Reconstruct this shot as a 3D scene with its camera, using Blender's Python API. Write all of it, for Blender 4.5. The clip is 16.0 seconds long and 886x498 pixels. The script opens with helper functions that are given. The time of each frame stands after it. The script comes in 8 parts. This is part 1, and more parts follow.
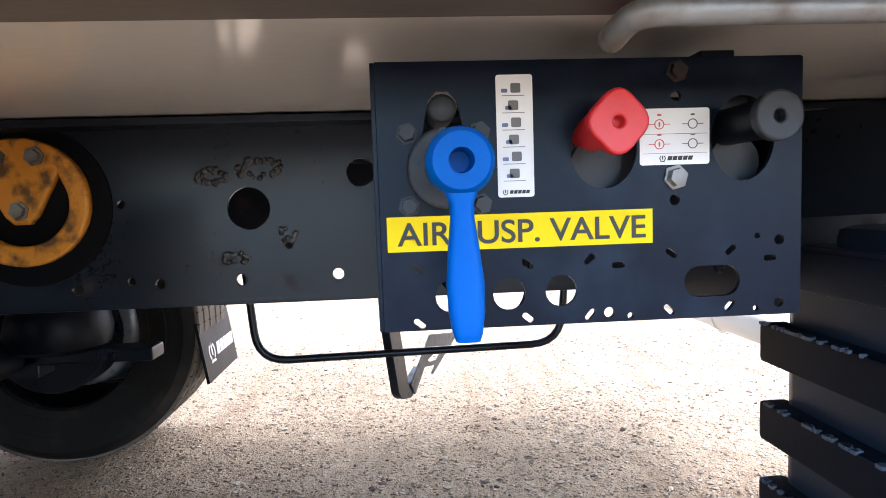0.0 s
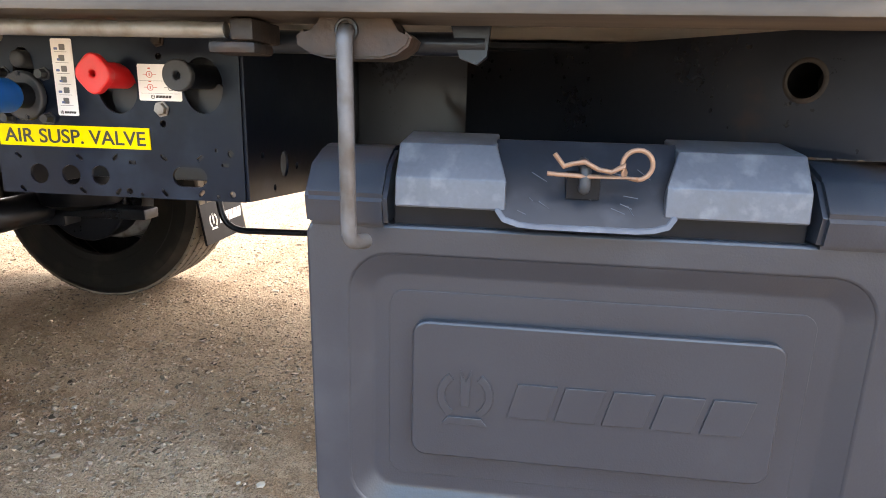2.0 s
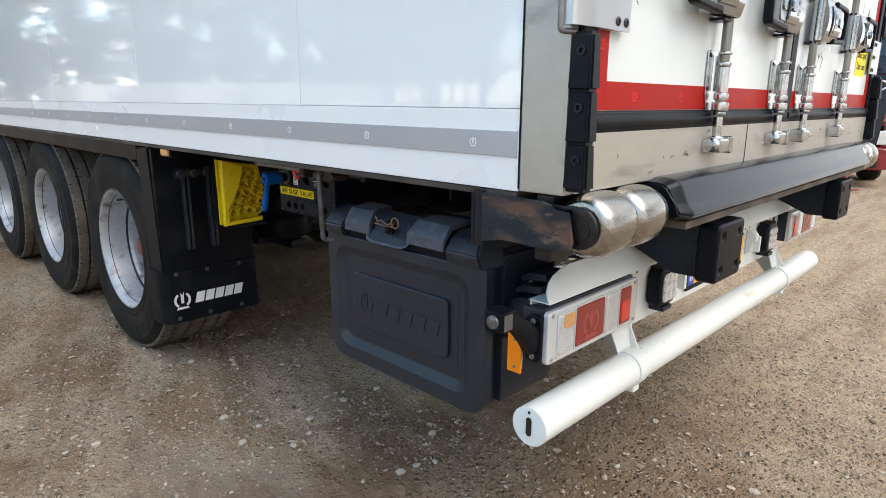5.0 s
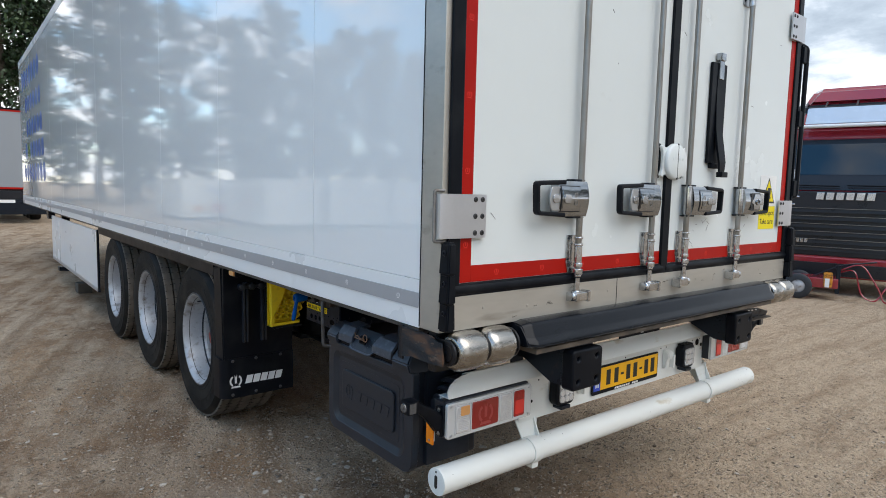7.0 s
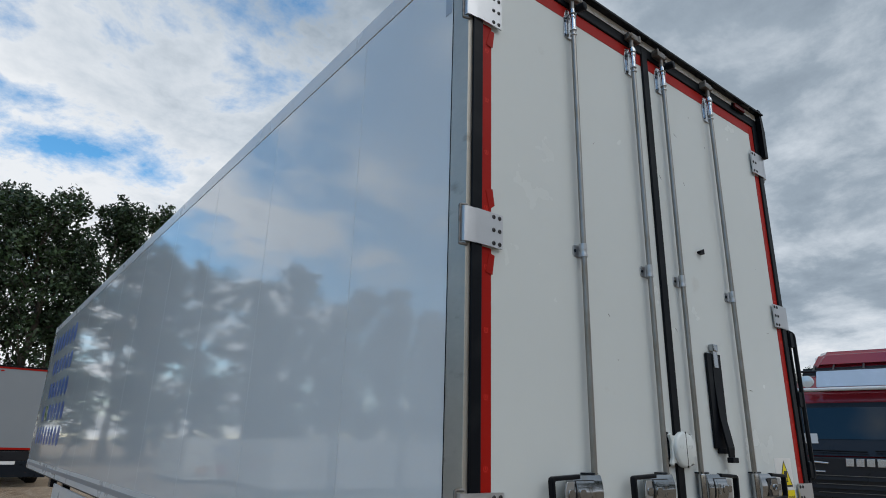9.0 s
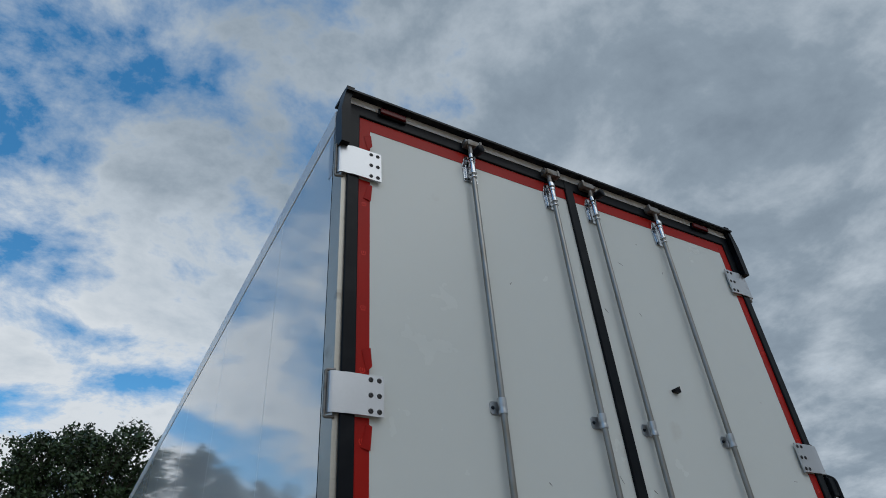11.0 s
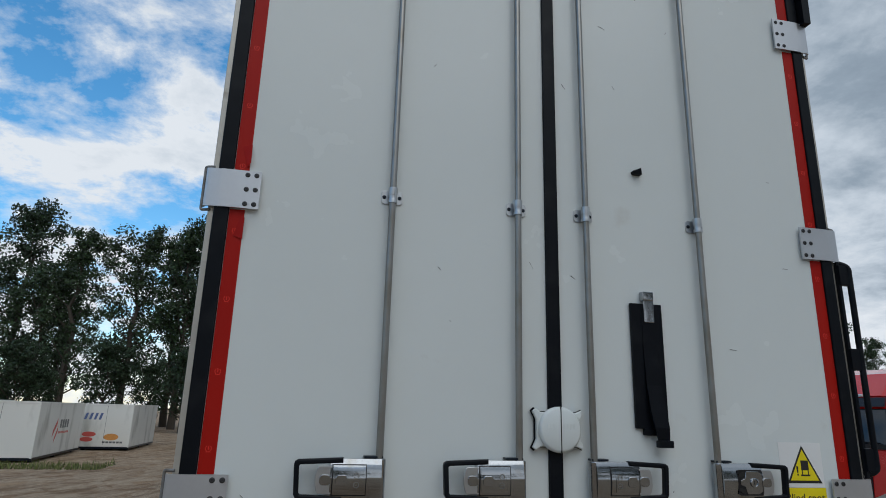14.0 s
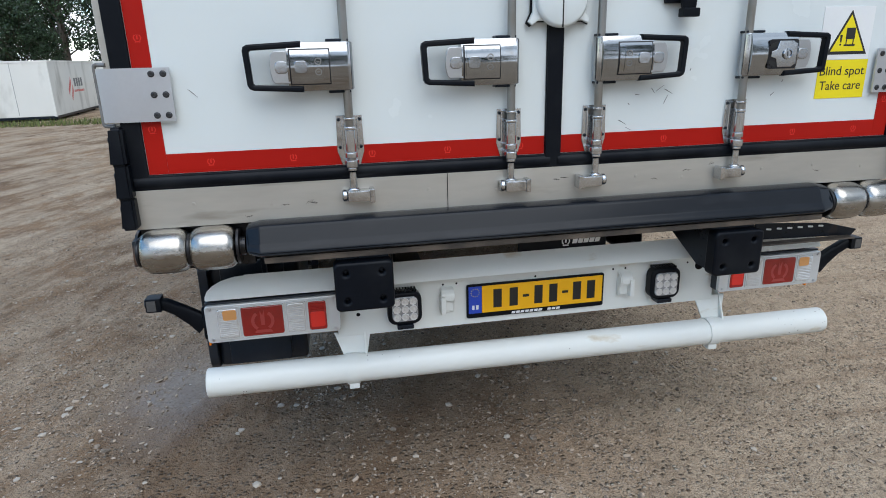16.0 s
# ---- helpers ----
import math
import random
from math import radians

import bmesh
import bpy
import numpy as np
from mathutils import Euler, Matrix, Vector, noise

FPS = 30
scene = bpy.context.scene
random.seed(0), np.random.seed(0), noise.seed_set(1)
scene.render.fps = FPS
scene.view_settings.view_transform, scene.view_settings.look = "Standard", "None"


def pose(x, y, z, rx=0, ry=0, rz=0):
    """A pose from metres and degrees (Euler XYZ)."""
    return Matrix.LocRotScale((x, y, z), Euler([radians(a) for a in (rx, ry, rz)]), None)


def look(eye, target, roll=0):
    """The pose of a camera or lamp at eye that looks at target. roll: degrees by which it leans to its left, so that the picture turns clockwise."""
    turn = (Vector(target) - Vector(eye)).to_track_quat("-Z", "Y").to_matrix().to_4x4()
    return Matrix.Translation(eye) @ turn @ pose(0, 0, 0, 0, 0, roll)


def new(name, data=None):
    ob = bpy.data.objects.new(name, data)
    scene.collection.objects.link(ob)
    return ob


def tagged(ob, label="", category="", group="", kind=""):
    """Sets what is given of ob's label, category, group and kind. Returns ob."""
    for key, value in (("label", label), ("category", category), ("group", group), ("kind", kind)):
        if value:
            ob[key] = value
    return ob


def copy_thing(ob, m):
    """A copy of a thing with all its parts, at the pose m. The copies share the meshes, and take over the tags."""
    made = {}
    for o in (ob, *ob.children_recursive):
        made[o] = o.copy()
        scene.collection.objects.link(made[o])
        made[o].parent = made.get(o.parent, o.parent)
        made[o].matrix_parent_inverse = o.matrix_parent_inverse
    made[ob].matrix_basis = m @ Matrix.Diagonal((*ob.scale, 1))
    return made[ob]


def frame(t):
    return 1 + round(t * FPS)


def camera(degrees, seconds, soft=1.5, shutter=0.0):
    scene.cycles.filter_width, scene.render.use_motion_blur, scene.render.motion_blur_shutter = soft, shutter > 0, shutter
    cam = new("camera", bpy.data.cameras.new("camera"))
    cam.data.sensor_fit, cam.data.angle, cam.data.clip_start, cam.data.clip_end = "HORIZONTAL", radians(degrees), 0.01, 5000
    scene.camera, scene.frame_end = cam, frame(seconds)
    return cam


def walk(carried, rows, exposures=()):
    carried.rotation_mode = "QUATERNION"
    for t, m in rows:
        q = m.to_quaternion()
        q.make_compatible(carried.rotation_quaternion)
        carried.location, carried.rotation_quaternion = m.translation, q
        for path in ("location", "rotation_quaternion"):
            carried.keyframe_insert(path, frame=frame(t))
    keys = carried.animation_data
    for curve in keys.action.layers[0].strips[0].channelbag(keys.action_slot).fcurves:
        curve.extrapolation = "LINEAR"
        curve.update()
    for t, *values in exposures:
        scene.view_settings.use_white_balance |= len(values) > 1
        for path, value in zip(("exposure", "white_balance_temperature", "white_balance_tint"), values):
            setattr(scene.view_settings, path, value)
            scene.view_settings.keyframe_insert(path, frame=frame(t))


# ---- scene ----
cam = camera(71.8, 16.0, soft=0.95)
PATH = [
    (0, (-1.57, 1.388, 0.946), (0.419, 1.251, 0.791), -1.9),
    (0.5, (-1.583, 1.239, 0.968), (0.397, 1.097, 0.725), -4.0),
    (1.0, (-1.661, 1.071, 0.957), (0.32, 1.122, 0.6925), -3.1),
    (1.5, (-1.783, 0.895, 0.969), (0.169, 0.993, 0.545), 3.0),
    (2, (-1.84, 0.7, 0.984), (0.087, 0.931, 0.502), 1.5),
    (2.5, (-1.894, 0.464, 0.991), (-0.046, 0.986, 0.43), 3.1),
    (3, (-1.962, 0.305, 1.017), (-0.16, 0.948, 0.434), 1.9),
    (3.2, (-2.003, 0.234, 1.028), (-0.214, 0.934, 0.469), 1.6),
    (5.3, (-2.354, -0.809, 1.306), (-1.005, 0.589, 0.831), 1.3),
    (5.5, (-2.387, -0.915, 1.348), (-1.052, 0.492, 0.861), 2.6),
    (6, (-2.471, -1.152, 1.449), (-1.252, 0.36, 0.972), 3.2),
    (6.5, (-2.528, -1.354, 1.506), (-1.28, 0.174, 1.174), 1.6),
    (7, (-2.534, -1.529, 1.537), (-1.282, 0.019, 1.347), 1.4),
    (7.5, (-2.628, -1.596, 1.578), (-1.401, -0.017, 1.563), 1.3),
    (8, (-2.71, -1.638, 1.617), (-1.509, -0.048, 1.788), 1.9),
    (8.5, (-2.723, -1.666, 1.64), (-1.527, -0.109, 2.022), 0.5),
    (9, (-2.709, -1.702, 1.673), (-1.556, -0.188, 2.289), 1.5),
    (9.5, (-2.57, -1.777, 1.689), (-1.528, -0.306, 2.554), -0.8),
    (11.8, (-1.526, -1.823, 1.707), (-0.863, -0.351, 2.888), -4.2),
    (12, (-1.404, -1.843, 1.712), (-0.83, -0.324, 2.879), -2.7),
    (12.5, (-1.241, -1.893, 1.725), (-0.657, -0.369, 2.881), -2.7),
    (13, (-1.128, -2.028, 1.734), (-0.653, -0.319, 2.659), 0.2),
    (13.5, (-1.062, -2.123, 1.748), (-0.593, -0.336, 2.514), 0.5),
    (14, (-0.904, -2.186, 1.73), (-0.51, -0.296, 2.253), 1.6),
    (14.5, (-0.794, -2.231, 1.708), (-0.44, -0.286, 2.009), 1.8),
    (15, (-0.765, -2.216, 1.662), (-0.41, -0.248, 1.686), -0.1),
    (15.5, (-0.769, -2.112, 1.592), (-0.388, -0.167, 1.324), 0.7),
    (16, (-0.721, -1.872, 1.53), (-0.376, 0.009, 0.936), -1.5),
]
walk(cam, [(t, look(eye, target, roll)) for t, eye, target, roll in PATH], [(0.0, 3.08, 5950, 18), (1.0, 3.22, 6300, 16), (1.5, 2.78, 6750, 18), (2.0, 3.28, 7600, 20), (2.5, 3.36, 7750, 21), (3.0, 3.10, 8200, 24), (4.0, 1.9, 7200, 16), (5.5, 1.15, 6750, 12), (7.0, 0.70, 6350, 11), (8.0, 0.42, 6300, 10), (9.0, -0.23, 6200, 9), (9.5, -0.52, 6100, 8), (12.0, -0.55, 6000, 7), (13.0, -0.64, 6000, 7), (14.0, -0.35, 6000, 8), (15.0, -0.02, 5900, 8), (16.0, 0.71, 5850, 9)])

# ---- world, sun ----
world = bpy.data.worlds.new("cloudy_sky")
scene.world = world
world.use_nodes = True
wn, wl = world.node_tree.nodes, world.node_tree.links
SUN_EL, SUN_AZ = radians(55), radians(174)


def wnode(kind, **kw):
    n = wn.new(kind)
    for k, v in kw.items():
        n.inputs[k].default_value = v
    return n


def wmath(op, a, b=None, clamp=False):
    n = wn.new("ShaderNodeMath")
    n.operation, n.use_clamp = op, clamp
    for i, v in enumerate((a, b)):
        if v is None:
            continue
        if isinstance(v, (int, float)):
            n.inputs[i].default_value = v
        else:
            wl.new(v, n.inputs[i])
    return n.outputs[0]


def wramp(src, stops):
    n = wn.new("ShaderNodeValToRGB")
    el = n.color_ramp.elements
    while len(el) < len(stops):
        el.new(0.5)
    for e, (p, c) in zip(el, stops):
        e.position, e.color = p, (*c, 1)
    wl.new(src, n.inputs[0])
    return n.outputs[0]


sky = wn.new("ShaderNodeTexSky")
sky.sky_type, sky.sun_disc = "NISHITA", False
sky.sun_elevation, sky.sun_rotation = SUN_EL, SUN_AZ
sky.dust_density, sky.ozone_density = 0.3, 1.2
coord = wn.new("ShaderNodeTexCoord")
sep = wn.new("ShaderNodeSeparateXYZ")
wl.new(coord.outputs["Generated"], sep.inputs[0])
up = wmath("ADD", wmath("MAXIMUM", sep.outputs[2], 0.0), 0.22)
flat = wn.new("ShaderNodeCombineXYZ")
wl.new(wmath("DIVIDE", sep.outputs[0], up), flat.inputs[0])
wl.new(wmath("DIVIDE", sep.outputs[1], up), flat.inputs[1])
puff = wnode("ShaderNodeTexNoise", Scale=3.4, Detail=12.0, Roughness=0.62, Distortion=0.15)
move = wn.new("ShaderNodeVectorMath")
move.operation = "ADD"
move.inputs[1].default_value = (3.1, 7.4, 2.0)
wl.new(flat.outputs[0], move.inputs[0])
wl.new(move.outputs[0], puff.inputs["Vector"])
shade = wnode("ShaderNodeTexNoise", Scale=0.9, Detail=6.0, Roughness=0.55)
move2 = wn.new("ShaderNodeVectorMath")
move2.operation = "ADD"
move2.inputs[1].default_value = (11.3, 2.2, 5.0)
wl.new(flat.outputs[0], move2.inputs[0])
wl.new(move2.outputs[0], shade.inputs["Vector"])
# the cover thickens towards +x and opens towards -x
drift = wmath("MULTIPLY", wmath("ADD", sep.outputs[0], wmath("MULTIPLY", sep.outputs[1], -0.25)), 0.20)
low = wmath("MULTIPLY", wmath("SUBTRACT", 0.52, sep.outputs[2]), 0.16)
cover = wmath("ADD", wmath("ADD", puff.outputs[0], drift), wmath("MAXIMUM", low, 0.0))
mask = wramp(cover, [(0.33, (0, 0, 0)), (0.41, (0.42, 0.42, 0.42)), (0.49, (1, 1, 1))])
# clouds darken overhead and brighten towards the horizon
high = wmath("MULTIPLY", wmath("SUBTRACT", sep.outputs[2], 0.50), 0.34)
depth = wmath("ADD", wmath("ADD", wmath("MULTIPLY", shade.outputs[0], 0.70), wmath("MULTIPLY", puff.outputs[0], 0.55)), wmath("ADD", wmath("MULTIPLY", drift, 0.85), wmath("SUBTRACT", high, 0.10)))
tone = wramp(depth, [(0.42, (8.8, 8.8, 8.8)), (0.53, (6.3, 6.7, 7.1)), (0.65, (3.4, 3.95, 4.5)), (0.84, (1.7, 2.1, 2.6))])
mix = wn.new("ShaderNodeMix")
mix.data_type = "RGBA"
wl.new(mask, mix.inputs["Factor"])
deep = wn.new("ShaderNodeHueSaturation")
deep.inputs["Saturation"].default_value, deep.inputs["Hue"].default_value, deep.inputs["Value"].default_value = 1.30, 0.488, 1.9
wl.new(sky.outputs[0], deep.inputs["Color"])
wl.new(deep.outputs[0], mix.inputs["A"])
wl.new(tone, mix.inputs["B"])
wl.new(mix.outputs["Result"], wn["Background"].inputs[0])
wn["Background"].inputs[1].default_value = 0.115

sun = new("sun", bpy.data.lights.new("sun", "SUN"))
sun.data.energy, sun.data.angle, sun.data.color = 1.25, radians(55), (1.0, 0.95, 0.88)
way = Vector((math.sin(SUN_AZ) * math.cos(SUN_EL), math.cos(SUN_AZ) * math.cos(SUN_EL), math.sin(SUN_EL)))
sun.matrix_world = look(way * 40, (0, 0, 0))

# ---- materials ----


def M(name, col, rough=0.5, metal=0.0, var=0.12, scale=5.0, fine=90.0, bump=0.04, col2=None, at=0.58, soft=0.1, scale2=4.0, rough2=None, coat=0.0, rvar=0.12, spec=0.5, island=0.0, stretch=(1, 1, 1), col3=None, at3=0.6, scale3=9.0):
    """A painted, moulded or worn surface: base colour with a slow and a fine variation, and a second colour in worn patches."""
    m = bpy.data.materials.new(name)
    m.use_nodes = True
    n, l = m.node_tree.nodes, m.node_tree.links
    p = n["Principled BSDF"]
    tc = n.new("ShaderNodeTexCoord")
    mp = n.new("ShaderNodeMapping")
    mp.inputs["Scale"].default_value = stretch
    l.new(tc.outputs["Object"], mp.inputs[0])

    def noisy(s, detail=5.0):
        t = n.new("ShaderNodeTexNoise")
        t.inputs["Scale"].default_value, t.inputs["Detail"].default_value = s, detail
        l.new(mp.outputs[0], t.inputs["Vector"])
        return t.outputs[0]

    def blend(f, a, b):
        x = n.new("ShaderNodeMix")
        x.data_type = "RGBA"
        l.new(f, x.inputs["Factor"])
        for key, v in (("A", a), ("B", b)):
            if isinstance(v, tuple):
                x.inputs[key].default_value = (*v, 1)
            else:
                l.new(v, x.inputs[key])
        return x.outputs["Result"]

    slow, grain = noisy(scale), noisy(fine, 3.0)
    mixed = n.new("ShaderNodeMath")
    mixed.operation = "MULTIPLY_ADD"
    mixed.inputs[1].default_value = 0.35
    l.new(grain, mixed.inputs[0])
    half = n.new("ShaderNodeMath")
    half.operation = "MULTIPLY"
    half.inputs[1].default_value = 0.65
    l.new(slow, half.inputs[0])
    l.new(half.outputs[0], mixed.inputs[2])
    f = mixed.outputs[0]
    if island:
        geo = n.new("ShaderNodeNewGeometry")
        f = geo.outputs["Random Per Island"]
    lo = tuple(max(0.0, c * (1 - 1.8 * var - island)) for c in col)
    hi = tuple(min(1.0, c * (1 + 1.8 * var + island)) for c in col)
    colour = blend(f, lo, hi)
    rr = n.new("ShaderNodeMapRange")
    rr.inputs["To Min"].default_value, rr.inputs["To Max"].default_value = max(0.02, rough - rvar), min(1, rough + rvar)
    l.new(mixed.outputs[0], rr.inputs[0])
    r_out = rr.outputs[0]
    if col2:
        ramp = n.new("ShaderNodeMapRange")
        ramp.inputs["From Min"].default_value, ramp.inputs["From Max"].default_value = at - soft, at + soft
        l.new(noisy(scale2, 8.0), ramp.inputs[0])
        colour = blend(ramp.outputs[0], colour, col2)
        if rough2 is not None:
            rm = n.new("ShaderNodeMix")
            l.new(ramp.outputs[0], rm.inputs[0])
            l.new(r_out, rm.inputs[2])
            rm.inputs[3].default_value = rough2
            r_out = rm.outputs[0]
    if col3:
        ramp = n.new("ShaderNodeMapRange")
        ramp.inputs["From Min"].default_value, ramp.inputs["From Max"].default_value = at3 - 0.05, at3 + 0.05
        l.new(noisy(scale3, 9.0), ramp.inputs[0])
        colour = blend(ramp.outputs[0], colour, col3)
    l.new(colour, p.inputs["Base Color"])
    l.new(r_out, p.inputs["Roughness"])
    p.inputs["Metallic"].default_value = metal
    p.inputs["Specular IOR Level"].default_value = spec
    p.inputs["Coat Weight"].default_value = coat
    p.inputs["Coat Roughness"].default_value = 0.04
    if bump:
        b = n.new("ShaderNodeBump")
        b.inputs["Strength"].default_value, b.inputs["Distance"].default_value = bump, 0.01
        l.new(mixed.outputs[0], b.inputs["Height"])
        l.new(b.outputs[0], p.inputs["Normal"])
    return m


WALL = M("glossy_white_grp", (0.84, 0.85, 0.84), 0.045, var=0.015, scale=0.8, fine=3, bump=0.0015, coat=0.45, rvar=0.015)
DOOR = M("door_white_grp", (0.655, 0.69, 0.68), 0.26, var=0.02, scale=1.5, fine=9, bump=0.003, rvar=0.06, spec=0.4, col2=(0.52, 0.51, 0.475), at=0.79, soft=0.10, scale2=5)
RAIL = M("white_aluminium", (0.80, 0.80, 0.79), 0.28, var=0.02, scale=1.2, fine=5, bump=0, rvar=0.05, coat=0.2, col2=(0.66, 0.64, 0.60), at=0.74, soft=0.1, scale2=3)
ALU = M("mill_aluminium", (0.55, 0.56, 0.58), 0.38, 0.85, var=0.06, scale=3, bump=0.02)
STRIP = M("grey_mounting_rail", (0.42, 0.44, 0.47), 0.34, 0.35, var=0.08, scale=4, fine=300, bump=0.05)
INOX = M("brushed_stainless", (0.46, 0.435, 0.385), 0.42, 0.55, var=0.12, scale=3.5, fine=30, bump=0.01, rvar=0.08, col2=(0.25, 0.225, 0.185), at=0.66, soft=0.08, scale2=6, stretch=(0.4, 1, 2))
CHROME = M("polished_stainless", (0.355, 0.372, 0.392), 0.095, 1.0, var=0.08, scale=9, fine=40, bump=0.03, rvar=0.05, col2=(0.32, 0.32, 0.31), at=0.66, soft=0.1, scale2=22)
BRIGHTST = M("bright_cast_stainless", (0.56, 0.575, 0.59), 0.22, 1.0, var=0.12, scale=20, fine=90, bump=0.05, rvar=0.08, col2=(0.30, 0.30, 0.30), at=0.64, soft=0.1, scale2=30)
CLASPST = M("satin_steel", (0.46, 0.47, 0.48), 0.30, 0.9, var=0.06, scale=20, fine=80, bump=0.01, rvar=0.06)
PIPE = M("stainless_tube", (0.28, 0.275, 0.262), 0.34, 0.9, var=0.12, scale=4, fine=40, bump=0.02, col2=(0.24, 0.22, 0.19), at=0.58, soft=0.14, scale2=9)
GALV = M("galvanised_steel", (0.22, 0.215, 0.205), 0.48, 0.45, var=0.22, scale=30, fine=160, bump=0.10, col2=(0.13, 0.105, 0.08), at=0.58, soft=0.1, scale2=26)
RUBBER = M("black_rubber", (0.0034, 0.0048, 0.0078), 0.40, var=0.25, scale=8, bump=0.05, spec=0.13, col2=(0.010, 0.0115, 0.014), at=0.60, scale2=7)
TYRE = M("tyre_rubber", (0.0095, 0.0092, 0.0088), 0.65, var=0.2, scale=9, bump=0.08, spec=0.14, col2=(0.034, 0.028, 0.023), at=0.62, soft=0.12, scale2=5)
TREAD = M("dusty_tread", (0.085, 0.074, 0.062), 0.9, var=0.25, scale=14, bump=0.2, spec=0.2, col2=(0.15, 0.125, 0.10), at=0.5, soft=0.16, scale2=9)
RIM = M("silver_rim_paint", (0.40, 0.41, 0.43), 0.36, 0.35, var=0.18, scale=7, bump=0.03, spec=0.3, col2=(0.17, 0.145, 0.12), at=0.63, soft=0.10, scale2=17)
HUBRED = M("faded_red_hub", (0.25, 0.028, 0.020), 0.5, var=0.2, scale=20, bump=0.05, col2=(0.05, 0.03, 0.022), at=0.55, soft=0.08, scale2=24)
PLASTIC = M("black_moulded_plastic", (0.0140, 0.0190, 0.0275), 0.34, var=0.16, scale=6, fine=420, bump=0.06, spec=0.46, col2=(0.030, 0.036, 0.046), at=0.67, soft=0.1, scale2=6)
TABPL = M("dark_scratched_plastic", (0.010, 0.0125, 0.018), 0.34, var=0.2, scale=10, fine=150, bump=0.04, spec=0.3, col2=(0.024, 0.028, 0.036), at=0.63, soft=0.1, scale2=20)
# the lid's brightness under the sky sits in this paler base; scuffs on top
LIDPL = M("scuffed_lit_plastic", (0.060, 0.069, 0.086), 0.38, var=0.22, scale=12, fine=200, bump=0.04, spec=0.35, col2=(0.12, 0.135, 0.155), at=0.68, soft=0.16, scale2=46)
BUFFER = M("glossy_black_rubber", (0.0060, 0.0074, 0.0105), 0.20, var=0.3, scale=6, fine=40, bump=0.05, spec=0.19, rvar=0.12, col2=(0.013, 0.0145, 0.018), at=0.60, soft=0.08, scale2=14, stretch=(0.3, 1, 1))
ROLLER = M("worn_steel_roller", (0.38, 0.368, 0.345), 0.27, 1.0, var=0.14, scale=20, fine=70, bump=0.06, rvar=0.09, col2=(0.27, 0.235, 0.19), at=0.60, soft=0.1, scale2=16, stretch=(0.2, 1, 1))
STEEL = M("black_chassis_paint", (0.0070, 0.0088, 0.0130), 0.30, spec=0.34, var=0.3, scale=7, bump=0.06, col2=(0.040, 0.026, 0.018), at=0.70, soft=0.06, scale2=9, rough2=0.8)
SCREWST = M("dark_screw_steel", (0.050, 0.050, 0.052), 0.4, 0.6, var=0.2, scale=60, bump=0.03)
SCAR = M("burnt_weld_metal", (0.012, 0.012, 0.014), 0.30, metal=0.3, var=0.4, scale=40, bump=0.3)
# flat black for the shade inside holes and behind the lashing ring
SHADEBLACK = M("painted_shade_black", (0.002, 0.0022, 0.003), 0.6, spec=0.1, var=0.2, scale=20, bump=0.03)
PANELST = M("black_sheet_metal", (0.0028, 0.0052, 0.0115), 0.34, var=0.25, scale=14, fine=110, bump=0.02, spec=0.18, col2=(0.013, 0.020, 0.032), at=0.62, soft=0.12, scale2=11)
for paint in (STEEL, PANELST):
    paint.node_tree.nodes["Principled BSDF"].inputs["Specular Tint"].default_value = (0.70, 0.83, 1.0, 1)
RUST = M("rusty_black_steel", (0.016, 0.021, 0.027), 0.42, var=0.35, scale=20, bump=0.35, spec=0.25, col2=(0.105, 0.062, 0.041), at=0.53, soft=0.05, scale2=13, rough2=0.9, col3=(0.165, 0.112, 0.078), at3=0.64, scale3=34, stretch=(1, 0.45, 1.2))
DIRTY = M("dirty_steel_edge", (0.060, 0.052, 0.045), 0.6, var=0.3, scale=12, bump=0.1, spec=0.2, col2=(0.13, 0.105, 0.082), at=0.55, soft=0.12, scale2=9, stretch=(1, 0.3, 1))
DULLGALV = M("dull_zinc", (0.085, 0.088, 0.094), 0.55, 0.35, var=0.25, scale=30, fine=160, bump=0.10, col2=(0.05, 0.042, 0.036), at=0.6, soft=0.1, scale2=26)
CAST = M("rusty_casting", (0.020, 0.0172, 0.0158), 0.55, 0.15, var=0.3, scale=26, bump=0.25, spec=0.3, col2=(0.048, 0.029, 0.020), at=0.6, soft=0.1, scale2=18)
FLOORUN = M("cream_underside", (0.70, 0.64, 0.55), 0.14, var=0.06, scale=2, bump=0.015, rvar=0.05, col2=(0.20, 0.16, 0.12), at=0.70, soft=0.05, scale2=4, stretch=(1, 0.35, 1))
WHITEST = M("white_powder_coat", (0.70, 0.71, 0.675), 0.40, var=0.03, scale=3, fine=14, bump=0.004, rvar=0.06, spec=0.35, col2=(0.52, 0.46, 0.35), at=0.70, soft=0.05, scale2=14, stretch=(0.4, 1, 1))
REDTAPE = M("red_reflective_tape", (0.365, 0.0085, 0.0035), 0.42, var=0.14, scale=6, fine=300, bump=0.05, spec=0.15, col2=(0.31, 0.006, 0.003), at=0.6, soft=0.2, scale2=3)
BLACKTXT = M("black_print", (0.010, 0.010, 0.009), 0.5, var=0.05, bump=0)
TAPEMARK = M("bright_tape_mark", (0.62, 0.030, 0.018), 0.4, var=0.1, bump=0, spec=0.2)
YELLOW = M("yellow_label", (0.76, 0.54, 0.0), 0.5, var=0.03, bump=0, spec=0.1)
SIGNYEL = M("yellow_sign_film", (0.78, 0.64, 0.01), 0.45, var=0.03, bump=0, spec=0.2)
STICKER = M("white_sticker", (0.74, 0.74, 0.73), 0.4, var=0.03, bump=0)
PRINTBLUE = M("blue_print", (0.10, 0.14, 0.30), 0.45, var=0.1, bump=0)
